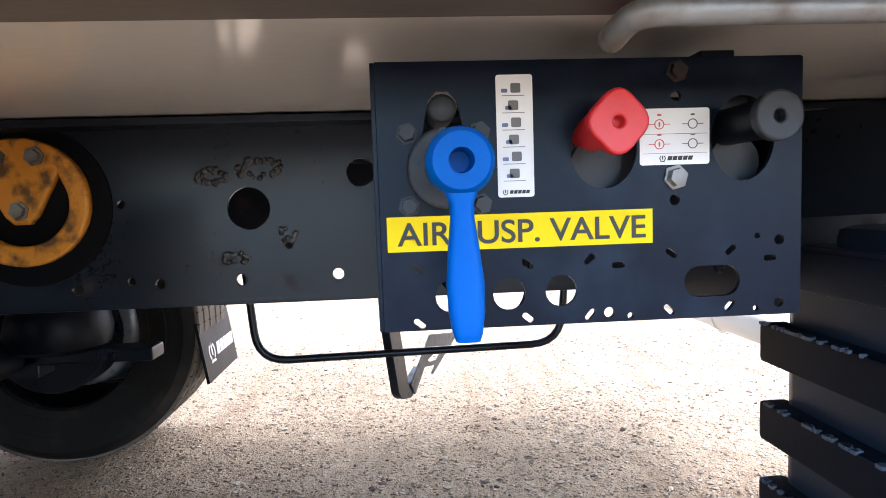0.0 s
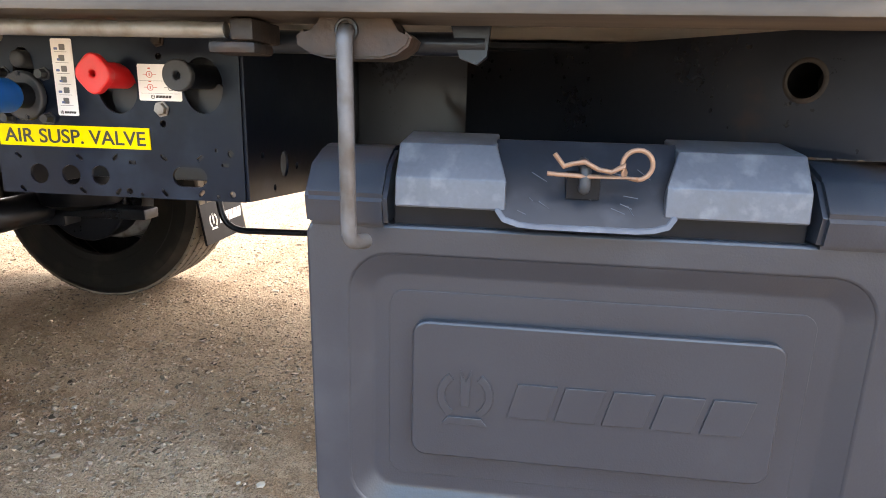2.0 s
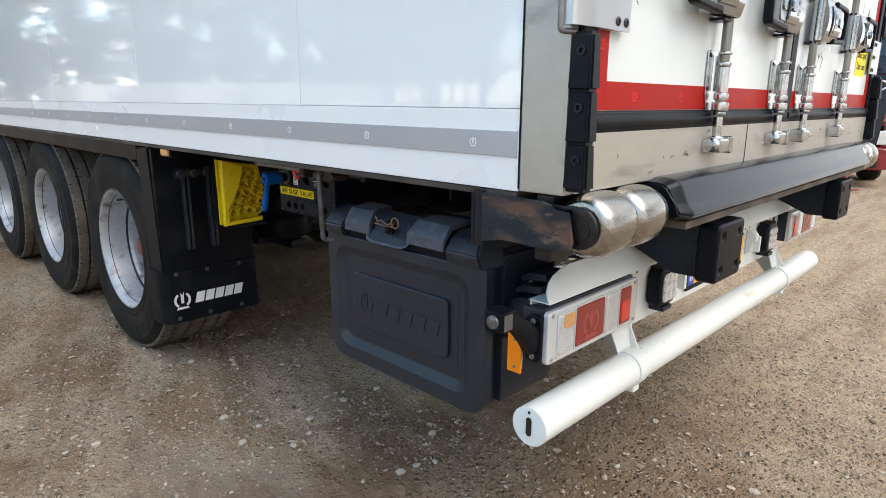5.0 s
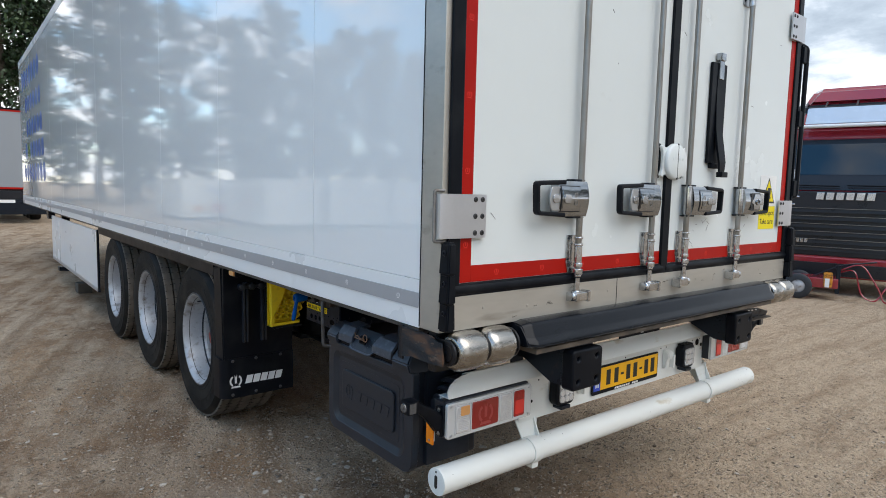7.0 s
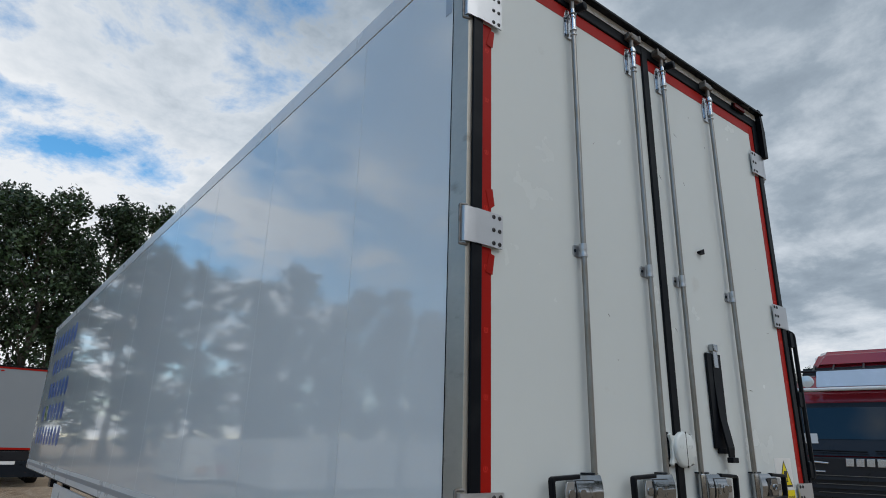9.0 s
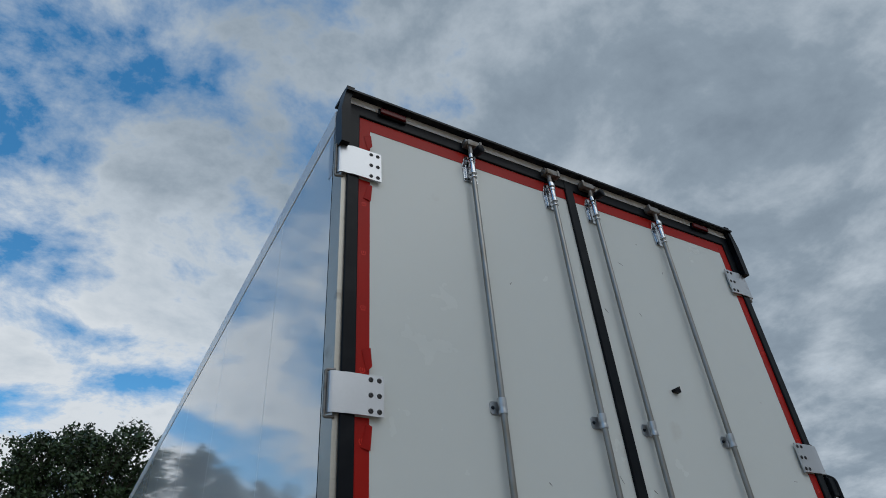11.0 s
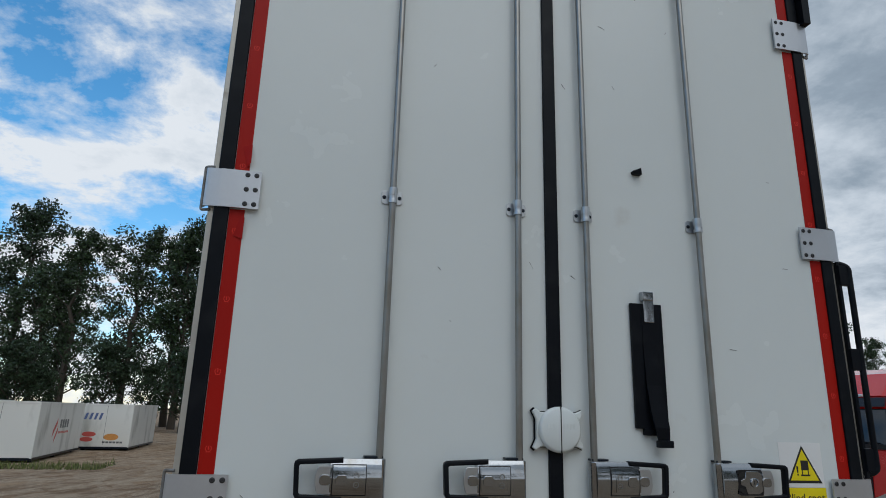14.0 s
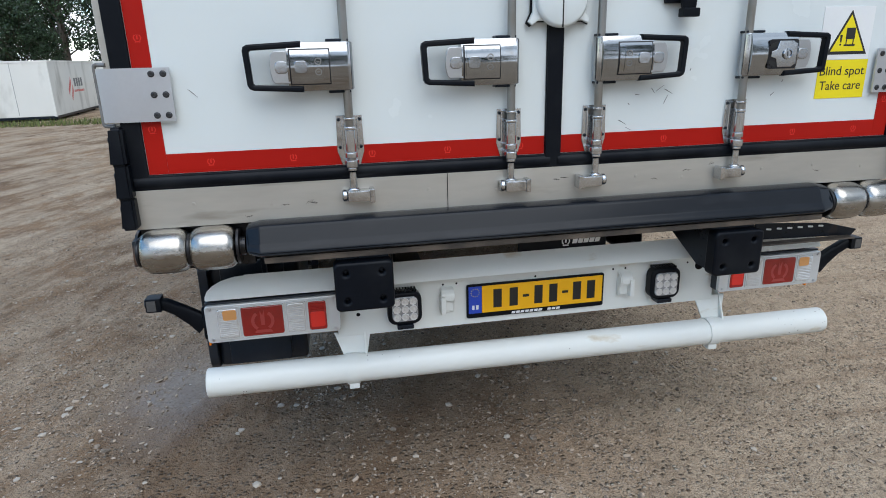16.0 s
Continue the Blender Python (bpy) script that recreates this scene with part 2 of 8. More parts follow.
PRINTRED = M("red_print", (0.55, 0.09, 0.07), 0.45, var=0.1, bump=0)
PRINTGREY = M("grey_print", (0.12, 0.12, 0.12), 0.45, var=0.1, bump=0)
BLUE = M("blue_plastic", (0.0, 0.072, 0.29), 0.42, var=0.10, scale=20, bump=0.04, spec=0.09)
REDPL = M("red_plastic", (0.62, 0.018, 0.022), 0.38, var=0.07, scale=20, bump=0.03)
GREYPL = M("grey_knob_plastic", (0.024, 0.028, 0.033), 0.5, var=0.1, scale=20, spec=0.35)
HOOKY = M("orange_painted_casting", (0.56, 0.215, 0.010), 0.5, var=0.16, scale=25, bump=0.25, col2=(0.10, 0.045, 0.012), at=0.56, soft=0.08, scale2=34)
CHOCK = M("yellow_chock_plastic", (0.80, 0.58, 0.01), 0.4, var=0.06, scale=10, bump=0.04, col2=(0.35, 0.25, 0.04), at=0.7, scale2=9)
ORANGE = M("orange_reflector", (0.90, 0.23, 0.0), 0.25, var=0.05, fine=300, bump=0.10, coat=0.3)
AMBER = M("amber_lens", (0.62, 0.30, 0.10), 0.15, var=0.08, coat=0.6)
REDLENS = M("red_lens", (0.225, 0.010, 0.007), 0.16, var=0.2, scale=30, fine=260, bump=0.12, coat=0.6)
BRIGHTRED = M("reflector_glow_red", (0.66, 0.020, 0.012), 0.15, var=0.12, fine=260, bump=0.10, coat=0.8)
STOPRED = M("stop_red_lens", (0.30, 0.010, 0.007), 0.14, var=0.15, scale=30, fine=260, bump=0.08, coat=0.6)
LENSMARK = M("faint_lens_mark", (0.30, 0.035, 0.030), 0.3, var=0.1, bump=0, coat=0.4)
DARKRED = M("dark_red_lens", (0.10, 0.006, 0.006), 0.3, var=0.1, coat=0.0, spec=0.2)
CLEARLENS = M("clear_lens_over_reflector", (0.70, 0.71, 0.71), 0.10, 0.45, var=0.14, scale=60, fine=200, bump=0.12, coat=0.8)
LAMPGLASS = M("pale_lamp_glass", (0.36, 0.37, 0.39), 0.12, 0.5, var=0.2, scale=60, bump=0.08, coat=0.8)
LENSRIM = M("pale_lamp_housing", (0.60, 0.61, 0.61), 0.16, 0.2, var=0.05, bump=0, coat=0.7)
PLATEY = M("yellow_plate", (0.84, 0.43, 0.0), 0.32, var=0.03, bump=0)
PLATEB = M("blue_plate_band", (0.02, 0.06, 0.45), 0.35, var=0.03, bump=0)
DECAL = M("blue_decal", (0.008, 0.075, 0.36), 0.3, var=0.06, bump=0, coat=0.05, spec=0.3)
DECALG = M("green_decal", (0.13, 0.30, 0.06), 0.18, var=0.06, bump=0, coat=0.5)
LENSGREY = M("clear_grey_lens", (0.085, 0.088, 0.092), 0.10, 0.2, var=0.2, scale=80, bump=0.1, coat=0.6)
REDCAB = M("red_cab_paint", (0.26, 0.016, 0.026), 0.20, var=0.06, scale=2, bump=0, coat=0.8)
REDCAB2 = M("bright_red_cab_paint", (0.56, 0.016, 0.012), 0.25, var=0.06, scale=2, bump=0.01, coat=0.45)
GRILLE = M("dark_grille_plastic", (0.010, 0.011, 0.015), 0.30, var=0.15, scale=3, bump=0.02, spec=0.4)
SILVER = M("silver_badge", (0.62, 0.63, 0.64), 0.22, 0.9, var=0.05, bump=0)
VISOR = M("silver_sun_visor", (0.44, 0.52, 0.62), 0.25, var=0.05, coat=0.6, bump=0)
SCREEN = M("windscreen_glass", (0.008, 0.012, 0.015), 0.03, var=0.1, bump=0, coat=0.4, rvar=0.01)
CONTAINER = M("weathered_white_sheet", (0.72, 0.71, 0.66), 0.5, var=0.06, scale=1.2, bump=0.05, col2=(0.34, 0.33, 0.28), at=0.66, soft=0.14, scale2=1.6, stretch=(1, 1, 0.4))
CURTAIN = M("grey_curtain", (0.235, 0.255, 0.275), 0.5, var=0.06, scale=1.0, bump=0.05)
LEAF = M("leaves", (0.027, 0.052, 0.016), 0.55, var=0.1, bump=0, island=0.45)
LEAF2 = M("dark_leaves", (0.019, 0.040, 0.0135), 0.6, var=0.1, bump=0, island=0.45)
BARK = M("bark", (0.075, 0.062, 0.048), 0.9, var=0.3, scale=3, fine=20, bump=0.4)
GRASS = M("dry_grass", (0.12, 0.14, 0.04), 0.8, var=0.1, bump=0, island=0.5)
PEBBLE = M("pebbles", (0.285, 0.225, 0.170), 0.9, var=0.1, scale=30, bump=0.15, spec=0.1, island=0.62)
STONE = M("pale_stone", (0.43, 0.375, 0.31), 0.85, var=0.22, scale=18, fine=90, bump=0.3, spec=0.2)


def ground_material():
    m = bpy.data.materials.new("stony_dirt")
    m.use_nodes = True
    n, l = m.node_tree.nodes, m.node_tree.links
    p = n["Principled BSDF"]
    tc = n.new("ShaderNodeTexCoord")

    def tex(scale, detail=8.0, rough=0.6, stretch=None, turn=-18):
        t = n.new("ShaderNodeTexNoise")
        t.inputs["Scale"].default_value, t.inputs["Detail"].default_value, t.inputs["Roughness"].default_value = scale, detail, rough
        if stretch:
            mp = n.new("ShaderNodeMapping")
            mp.vector_type = "TEXTURE"
            mp.inputs["Scale"].default_value = tuple(1 / v for v in stretch)
            mp.inputs["Rotation"].default_value = (0, 0, radians(turn))
            l.new(tc.outputs["Object"], mp.inputs[0])
            l.new(mp.outputs[0], t.inputs["Vector"])
        else:
            l.new(tc.outputs["Object"], t.inputs["Vector"])
        return t.outputs[0]

    def rng(src, a, b):
        r = n.new("ShaderNodeMapRange")
        r.inputs["From Min"].default_value, r.inputs["From Max"].default_value = a, b
        l.new(src, r.inputs[0])
        return r.outputs[0]

    def blend(f, a, b):
        x = n.new("ShaderNodeMix")
        x.data_type = "RGBA"
        l.new(f, x.inputs["Factor"])
        for key, v in (("A", a), ("B", b)):
            if isinstance(v, tuple):
                x.inputs[key].default_value = (*v, 1)
            else:
                l.new(v, x.inputs[key])
        return x.outputs["Result"]

    def times(a, b):
        t = n.new("ShaderNodeMath")
        t.operation = "MULTIPLY"
        for k, v in enumerate((a, b)):
            if isinstance(v, float):
                t.inputs[k].default_value = v
            else:
                l.new(v, t.inputs[k])
        return t.outputs[0]

    def gravel(scale, lo, hi):
        """Rounded bits packed side by side: how far out of the bed each stands, and its own colour."""
        v = n.new("ShaderNodeTexVoronoi")
        v.inputs["Scale"].default_value, v.inputs["Randomness"].default_value = scale, 1.0
        l.new(tc.outputs["Object"], v.inputs["Vector"])
        s = n.new("ShaderNodeSeparateColor")
        l.new(v.outputs["Color"], s.inputs[0])
        return rng(v.outputs["Distance"], 0.52, 0.16), s.outputs[0], blend(s.outputs[1], lo, hi)

    # compacted brown dirt, darker wheel tracks, pale gravel patches
    col = blend(rng(tex(0.6), 0.36, 0.64), (0.31, 0.188, 0.106), (0.49, 0.336, 0.206))
    col = blend(rng(tex(1.1, 11.0, 0.70, stretch=(1.3, 0.55, 1)), 0.47, 0.63), col, (0.195, 0.121, 0.072))
    patch = rng(tex(1.7, 11.0, 0.70, stretch=(1.3, 0.7, 1)), 0.44, 0.54)
    # paler towards the yard's right side
    sx = n.new("ShaderNodeSeparateXYZ")
    l.new(tc.outputs["Object"], sx.inputs[0])
    lean = n.new("ShaderNodeMath")
    lean.operation = "MULTIPLY_ADD"
    lean.inputs[1].default_value = 2.2
    l.new(tex(0.9, 9.0, 0.7), lean.inputs[0])
    l.new(sx.outputs[0], lean.inputs[2])
    more = n.new("ShaderNodeMath")
    more.operation = "MAXIMUM"
    l.new(patch, more.inputs[0])
    l.new(rng(lean.outputs[0], 0.1, 1.7), more.inputs[1])
    patch = more.outputs[0]
    right = rng(lean.outputs[0], 0.6, 2.6)
    left = rng(lean.outputs[0], 2.2, 0.2)
    col = blend(times(patch, 0.88), col, (0.60, 0.468, 0.332))
    # brown drag streaks across the yard
    col = blend(times(times(rng(tex(2.4, 9.0, 0.68, stretch=(0.28, 2.2, 1), turn=0), 0.48, 0.64), right), 0.50), col, (0.25, 0.158, 0.093))
    # long tyre tracks running beside the trailer, brown between pale dry bands
    col = blend(times(times(rng(tex(1.5, 9.0, 0.62, stretch=(2.6, 0.20, 1)), 0.46, 0.62), left), 0.62), col, (0.215, 0.136, 0.080))
    col = blend(times(times(rng(tex(1.1, 9.0, 0.66, stretch=(2.8, 0.24, 1)), 0.53, 0.66), left), 0.55), col, (0.60, 0.470, 0.335))
    col = blend(times(rng(tex(12.0, 10.0, 0.78), 0.48, 0.64), 0.42), col, (0.150, 0.102, 0.066))
    up1, pick1, c1 = gravel(48.0, (0.26, 0.182, 0.118), (0.74, 0.635, 0.50))
    up2, pick2, c2 = gravel(125.0, (0.21, 0.140, 0.086), (0.66, 0.53, 0.385))
    spread = rng(tex(3.1, 8.0, 0.75), 0.30, 0.52)
    m2 = times(times(up2, rng(pick2, 0.32, 0.52)), 0.55)
    m1 = times(times(up1, rng(pick1, 0.48, 0.62)), spread)
    col = blend(m2, col, c2)
    col = blend(m1, col, c1)
    col = blend(rng(tex(210.0, 3.0), 0.24, 0.54), (0.115, 0.085, 0.062), col)
    # damp mud beside the rear corner, with a shallow wet hollow
    def spot(cx, cy, rx, ry, edge):
        mp = n.new("ShaderNodeMapping")
        mp.inputs["Location"].default_value = (-cx / rx, -cy / ry, 0)
        mp.inputs["Scale"].default_value = (1 / rx, 1 / ry, 0)
        l.new(tc.outputs["Object"], mp.inputs[0])
        g = n.new("ShaderNodeVectorMath")
        g.operation = "LENGTH"
        l.new(mp.outputs[0], g.inputs[0])
        a = n.new("ShaderNodeMath")
        a.operation = "MULTIPLY_ADD"
        a.inputs[1].default_value = 1.6
        l.new(tex(2.6, 8.0, 0.65), a.inputs[0])
        l.new(g.outputs["Value"], a.inputs[2])
        return rng(a.outputs[0], 1.8 + edge, 1.8 - edge)

    mud = spot(-0.85, 0.46, 1.0, 0.66, 0.26)
    pool = spot(-1.57, 1.10, 0.24, 0.42, 0.42)
    damp_shade = spot(-2.5, 1.5, 1.3, 2.2, 0.5)
    # damp reddish earth; its dark tone also carries some of the trailer's shadow
    col = blend(times(damp_shade, 0.22), col, (0.165, 0.100, 0.060))
    col = blend(times(mud, 0.58), col, (0.150, 0.092, 0.055))
    col = blend(times(pool, 0.6), col, (0.12, 0.090, 0.066))
    l.new(col, p.inputs["Base Color"])
    sp = n.new("ShaderNodeMapRange")
    sp.inputs["To Min"].default_value, sp.inputs["To Max"].default_value = 0.06, 0.55
    l.new(pool, sp.inputs[0])
    l.new(sp.outputs[0], p.inputs["Specular IOR Level"])
    rr = n.new("ShaderNodeMapRange")
    rr.inputs["To Min"].default_value, rr.inputs["To Max"].default_value = 0.93, 0.24
    l.new(pool, rr.inputs[0])
    l.new(rr.outputs[0], p.inputs["Roughness"])
    h = None
    for src, k in ((m1, 1.3), (m2, 0.7), (tex(38.0, 9.0, 0.72), 1.0), (tex(9.0, 6.0, 0.6), 1.2)):
        a = n.new("ShaderNodeMath")
        a.operation = "MULTIPLY_ADD"
        a.inputs[1].default_value = k
        l.new(src, a.inputs[0])
        if h:
            l.new(h, a.inputs[2])
        else:
            a.inputs[2].default_value = 0.0
        h = a.outputs[0]
    b = n.new("ShaderNodeBump")
    b.inputs["Distance"].default_value = 0.022
    st = n.new("ShaderNodeMapRange")
    st.inputs["To Min"].default_value, st.inputs["To Max"].default_value = 0.95, 0.22
    l.new(pool, st.inputs[0])
    l.new(st.outputs[0], b.inputs["Strength"])
    l.new(h, b.inputs["Height"])
    l.new(b.outputs[0], p.inputs["Normal"])
    return m


DIRT = ground_material()

# ---- building helpers ----


def B():
    return bmesh.new()


def part(name, bm, material, parent=None, label="", sharp=35):
    me = bpy.data.meshes.new(name)
    bmesh.ops.recalc_face_normals(bm, faces=bm.faces[:])
    bm.to_mesh(me)
    bm.free()
    return wrap(name, me, material, parent, label, sharp)


def even_normals(me, sharp):
    """Keeps flat faces flat between rounded edges: corner normals weighted by area."""
    lim = math.cos(radians(max(sharp, 46)))
    faces = [(p.normal.copy(), p.area) for p in me.polygons]
    at = {}
    for p in me.polygons:
        for v in p.vertices:
            at.setdefault(v, []).append(p.index)
    out = []
    for p in me.polygons:
        n0 = faces[p.index][0]
        for v in p.vertices:
            s = Vector((0, 0, 0))
            for k in at[v]:
                n, a = faces[k]
                if n.dot(n0) > lim:
                    s += n * a
            out.append(s.normalized() if s.length > 1e-12 else n0)
    me.normals_split_custom_set(out)


def wrap(name, me, material, parent=None, label="", sharp=35):
    me.materials.clear()
    me.materials.append(material)
    me.shade_smooth()
    me.set_sharp_from_angle(angle=radians(sharp))
    if sharp < 100 and len(me.polygons) < 900:
        even_normals(me, sharp)
    ob = new(name, me)
    ob.parent = parent
    if label:
        tagged(ob, label)
    return ob


def again(ob, m):
    """The same part once more, at the pose m within its parent."""
    return copy_thing(ob, m)


def thing(name, at, label, category, group="", kind=""):
    e = new(name)
    e.empty_display_size = 0.2
    e.location = at
    return tagged(e, label, category, group, kind)


def box(bm, lo, hi, bevel=0.0, seg=2):
    r = bmesh.ops.create_cube(bm, size=1)
    vs = r["verts"]
    for v in vs:
        v.co = Vector([(lo[i] + hi[i]) / 2 + v.co[i] * (hi[i] - lo[i]) for i in range(3)])
    if bevel:
        es = list({e for v in vs for e in v.link_edges})
        bmesh.ops.bevel(bm, geom=es, offset=bevel, segments=seg, affect="EDGES", profile=0.6)
    return bm


def prism(bm, pts, vec):
    a = [bm.verts.new(p) for p in pts]
    b = [bm.verts.new(Vector(p) + Vector(vec)) for p in pts]
    n = len(pts)
    bm.faces.new(a)
    bm.faces.new(b[::-1])
    for i in range(n):
        bm.faces.new((a[i], b[i], b[(i + 1) % n], a[(i + 1) % n]))
    return bm


def block(bm, pts_lo, pts_hi, bevel=0.0):
    """A loft between two outlines of equal length."""
    a = [bm.verts.new(p) for p in pts_lo]
    b = [bm.verts.new(p) for p in pts_hi]
    bm.faces.new(a[::-1])
    bm.faces.new(b)
    for i in range(len(a)):
        j = (i + 1) % len(a)
        bm.faces.new((a[i], a[j], b[j], b[i]))
    if bevel:
        bmesh.ops.bevel(bm, geom=bm.edges[:], offset=bevel, segments=3, affect="EDGES")
    return bm


def tube(bm, pts, r, seg=10, radii=None):
    pts = [Vector(p) for p in pts]
    t0 = (pts[1] - pts[0]).normalized()
    side = t0.orthogonal().normalized()
    rings = []
    for i, p in enumerate(pts):
        a = (p - pts[i - 1]).normalized() if i else t0
        b = (pts[i + 1] - p).normalized() if i < len(pts) - 1 else a
        t = (a + b).normalized()
        side = (side - t * side.dot(t)).normalized()
        other = t.cross(side)
        k = 1 / max(0.5, math.cos(a.angle(b, 0) / 2))
        rad = radii[i] if radii else r
        rings.append([bm.verts.new(p + (side * math.cos(2 * math.pi * j / seg) + other * math.sin(2 * math.pi * j / seg)) * rad * (k if i not in (0, len(pts) - 1) else 1)) for j in range(seg)])
    for u, v in zip(rings, rings[1:]):
        for j in range(seg):
            bm.faces.new((u[j], u[(j + 1) % seg], v[(j + 1) % seg], v[j]))
    bm.faces.new(rings[0][::-1])
    bm.faces.new(rings[-1])
    return bm


def wall_strip(bm, plan, half, z0, z1):
    """An upright sheet along a line in plan, half as thick to each side, as one skin."""
    plan = [Vector((p[0], p[1], 0)) for p in plan]
    rows = []
    for i, p in enumerate(plan):
        d = (plan[min(i + 1, len(plan) - 1)] - plan[max(i - 1, 0)]).normalized()
        o = Vector((-d.y, d.x, 0)) * half
        rows.append([bm.verts.new(v) for v in ((*(p - o)[:2], z0), (*(p + o)[:2], z0), (*(p + o)[:2], z1), (*(p - o)[:2], z1))])
    for a, b in zip(rows, rows[1:]):
        for k in range(4):
            bm.faces.new((a[k], a[(k + 1) % 4], b[(k + 1) % 4], b[k]))
    bm.faces.new(rows[0][::-1])
    bm.faces.new(rows[-1])
    return bm


def bend(pts, r, n=4):
    """A polyline with its inner corners rounded."""
    pts = [Vector(p) for p in pts]
    out = [pts[0]]
    for a, b, c in zip(pts, pts[1:], pts[2:]):
        k = min(r, (a - b).length * 0.49, (c - b).length * 0.49)
        p, q = b + (a - b).normalized() * k, b + (c - b).normalized() * k
        for i in range(n + 1):
            t = i / n
            out.append(p * (1 - t) ** 2 + b * 2 * t * (1 - t) + q * t * t)
    return out + [pts[-1]]


def lathe(bm, prof, centre, axis=(1, 0, 0), seg=48, closed=False):
    """Turns a profile of (along, radius) about an axis."""
    ax = Vector(axis).normalized()
    s = ax.orthogonal().normalized()
    o = ax.cross(s)
    c = Vector(centre)
    rings = []
    for along, r in prof:
        if r < 1e-6:
            rings.append([bm.verts.new(c + ax * along)])
        else:
            rings.append([bm.verts.new(c + ax * along + (s * math.cos(2 * math.pi * j / seg) + o * math.sin(2 * math.pi * j / seg)) * r) for j in range(seg)])
    pairs = list(zip(rings, rings[1:])) + ([(rings[-1], rings[0])] if closed else [])
    for u, v in pairs:
        for j in range(seg):
            k = (j + 1) % seg
            if len(u) == 1 and len(v) > 1:
                bm.faces.new((u[0], v[k], v[j]))
            elif len(v) == 1 and len(u) > 1:
                bm.faces.new((u[j], u[k], v[0]))
            elif len(u) > 1:
                bm.faces.new((u[j], u[k], v[k], v[j]))
    return bm


def rod(bm, a, b, r, seg=16, bevel=0.0):
    a, b = Vector(a), Vector(b)
    h = (b - a).length
    e = min(bevel, h / 3, r / 2)
    prof = [(0, 0), (0, r - e), (e, r), (h - e, r), (h, r - e), (h, 0)] if e else [(0, 0), (0, r), (h, r), (h, 0)]
    return lathe(bm, prof, a, b - a, seg)


def rrect(w, h, r, n=5, cx=0.0, cy=0.0):
    out = []
    for sx, sy, a0 in ((1, 1, 0), (-1, 1, 90), (-1, -1, 180), (1, -1, 270)):
        for i in range(n + 1):
            a = radians(a0 + 90 * i / n)
            out.append((cx + sx * (w / 2 - r) + r * math.cos(a), cy + sy * (h / 2 - r) + r * math.sin(a)))
    return out


def ring2(cx, cy, r, n=18, ry=None):
    return [(cx + r * math.cos(2 * math.pi * i / n), cy + (ry or r) * math.sin(2 * math.pi * i / n)) for i in range(n)]


def slot2(cx, cy, w, h, turn=0.0):
    c, s = math.cos(radians(turn)), math.sin(radians(turn))
    return [(cx + x * c - y * s, cy + x * s + y * c) for x, y in rrect(w, h, min(w, h) * 0.49, 4)]


def rear(x, y, z):
    """The frame of a sheet that faces backwards, -y: u to +x, v up."""
    return Matrix(((1, 0, 0, x), (0, 0, -1, y), (0, 1, 0, z), (0, 0, 0, 1)))


def side(x, y, z):
    """The frame of a sheet that faces sideways, -x: u to -y, v up."""
    return Matrix(((0, 0, -1, x), (-1, 0, 0, y), (0, 1, 0, z), (0, 0, 0, 1)))


def sheet_mesh(loops, thick, m, bevel=0.0):
    """A sheet with holes: closed outlines in u, v; its back lies in the frame's plane."""
    cu = bpy.data.curves.new("sheet", "CURVE")
    cu.dimensions, cu.fill_mode = "2D", "BOTH"
    for lp in loops:
        sp = cu.splines.new("POLY")
        sp.points.add(len(lp) - 1)
        for q, (u, v) in zip(sp.points, lp):
            q.co = (u, v, 0, 1)
        sp.use_cyclic_u = True
    cu.extrude = max(1e-5, thick / 2 - bevel)
    if bevel:
        cu.bevel_depth, cu.bevel_resolution, cu.offset = bevel, 2, -bevel
    tmp = bpy.data.objects.new("sheet", cu)
    me = bpy.data.meshes.new_from_object(tmp)
    bpy.data.objects.remove(tmp)
    bpy.data.curves.remove(cu)
    me.transform(m @ Matrix.Translation((0, 0, thick / 2)))
    return me


def sheet(name, loops, thick, m, material, parent=None, label="", bevel=0.0):
    return wrap(name, sheet_mesh(loops, thick, m, bevel), material, parent, label)


def sheet_to_bm(loops, thick, m, bevel=0.0):
    me = sheet_mesh(loops, thick, m, bevel)
    bm = bmesh.new()
    bm.from_mesh(me)
    bpy.data.meshes.remove(me)
    return bm


def words(name, text, size, m, material, parent, label="", width=None, bold=0.0):
    cu = bpy.data.curves.new("words", "FONT")
    cu.body, cu.size, cu.extrude, cu.offset = text, size, 0.0004, bold
    tmp = bpy.data.objects.new("words", cu)
    me = bpy.data.meshes.new_from_object(tmp)
    bpy.data.objects.remove(tmp)
    bpy.data.curves.remove(cu)
    if width:
        xs = [v.co.x for v in me.vertices]
        k = width / (max(xs) - min(xs))
        me.transform(Matrix.Translation((-min(xs) * k, 0, 0)) @ Matrix.Diagonal((k, 1, 1, 1)))
    me.transform(m)
    return wrap(name, me, material, parent, label)


def bars(loops, m, thick=0.0006):
    return sheet_mesh(loops, thick, m)


def slant(x, w, h, lean=0.25, y=0.0):
    return [(x, y), (x + w, y), (x + w + h * lean, y + h), (x + h * lean, y + h)]


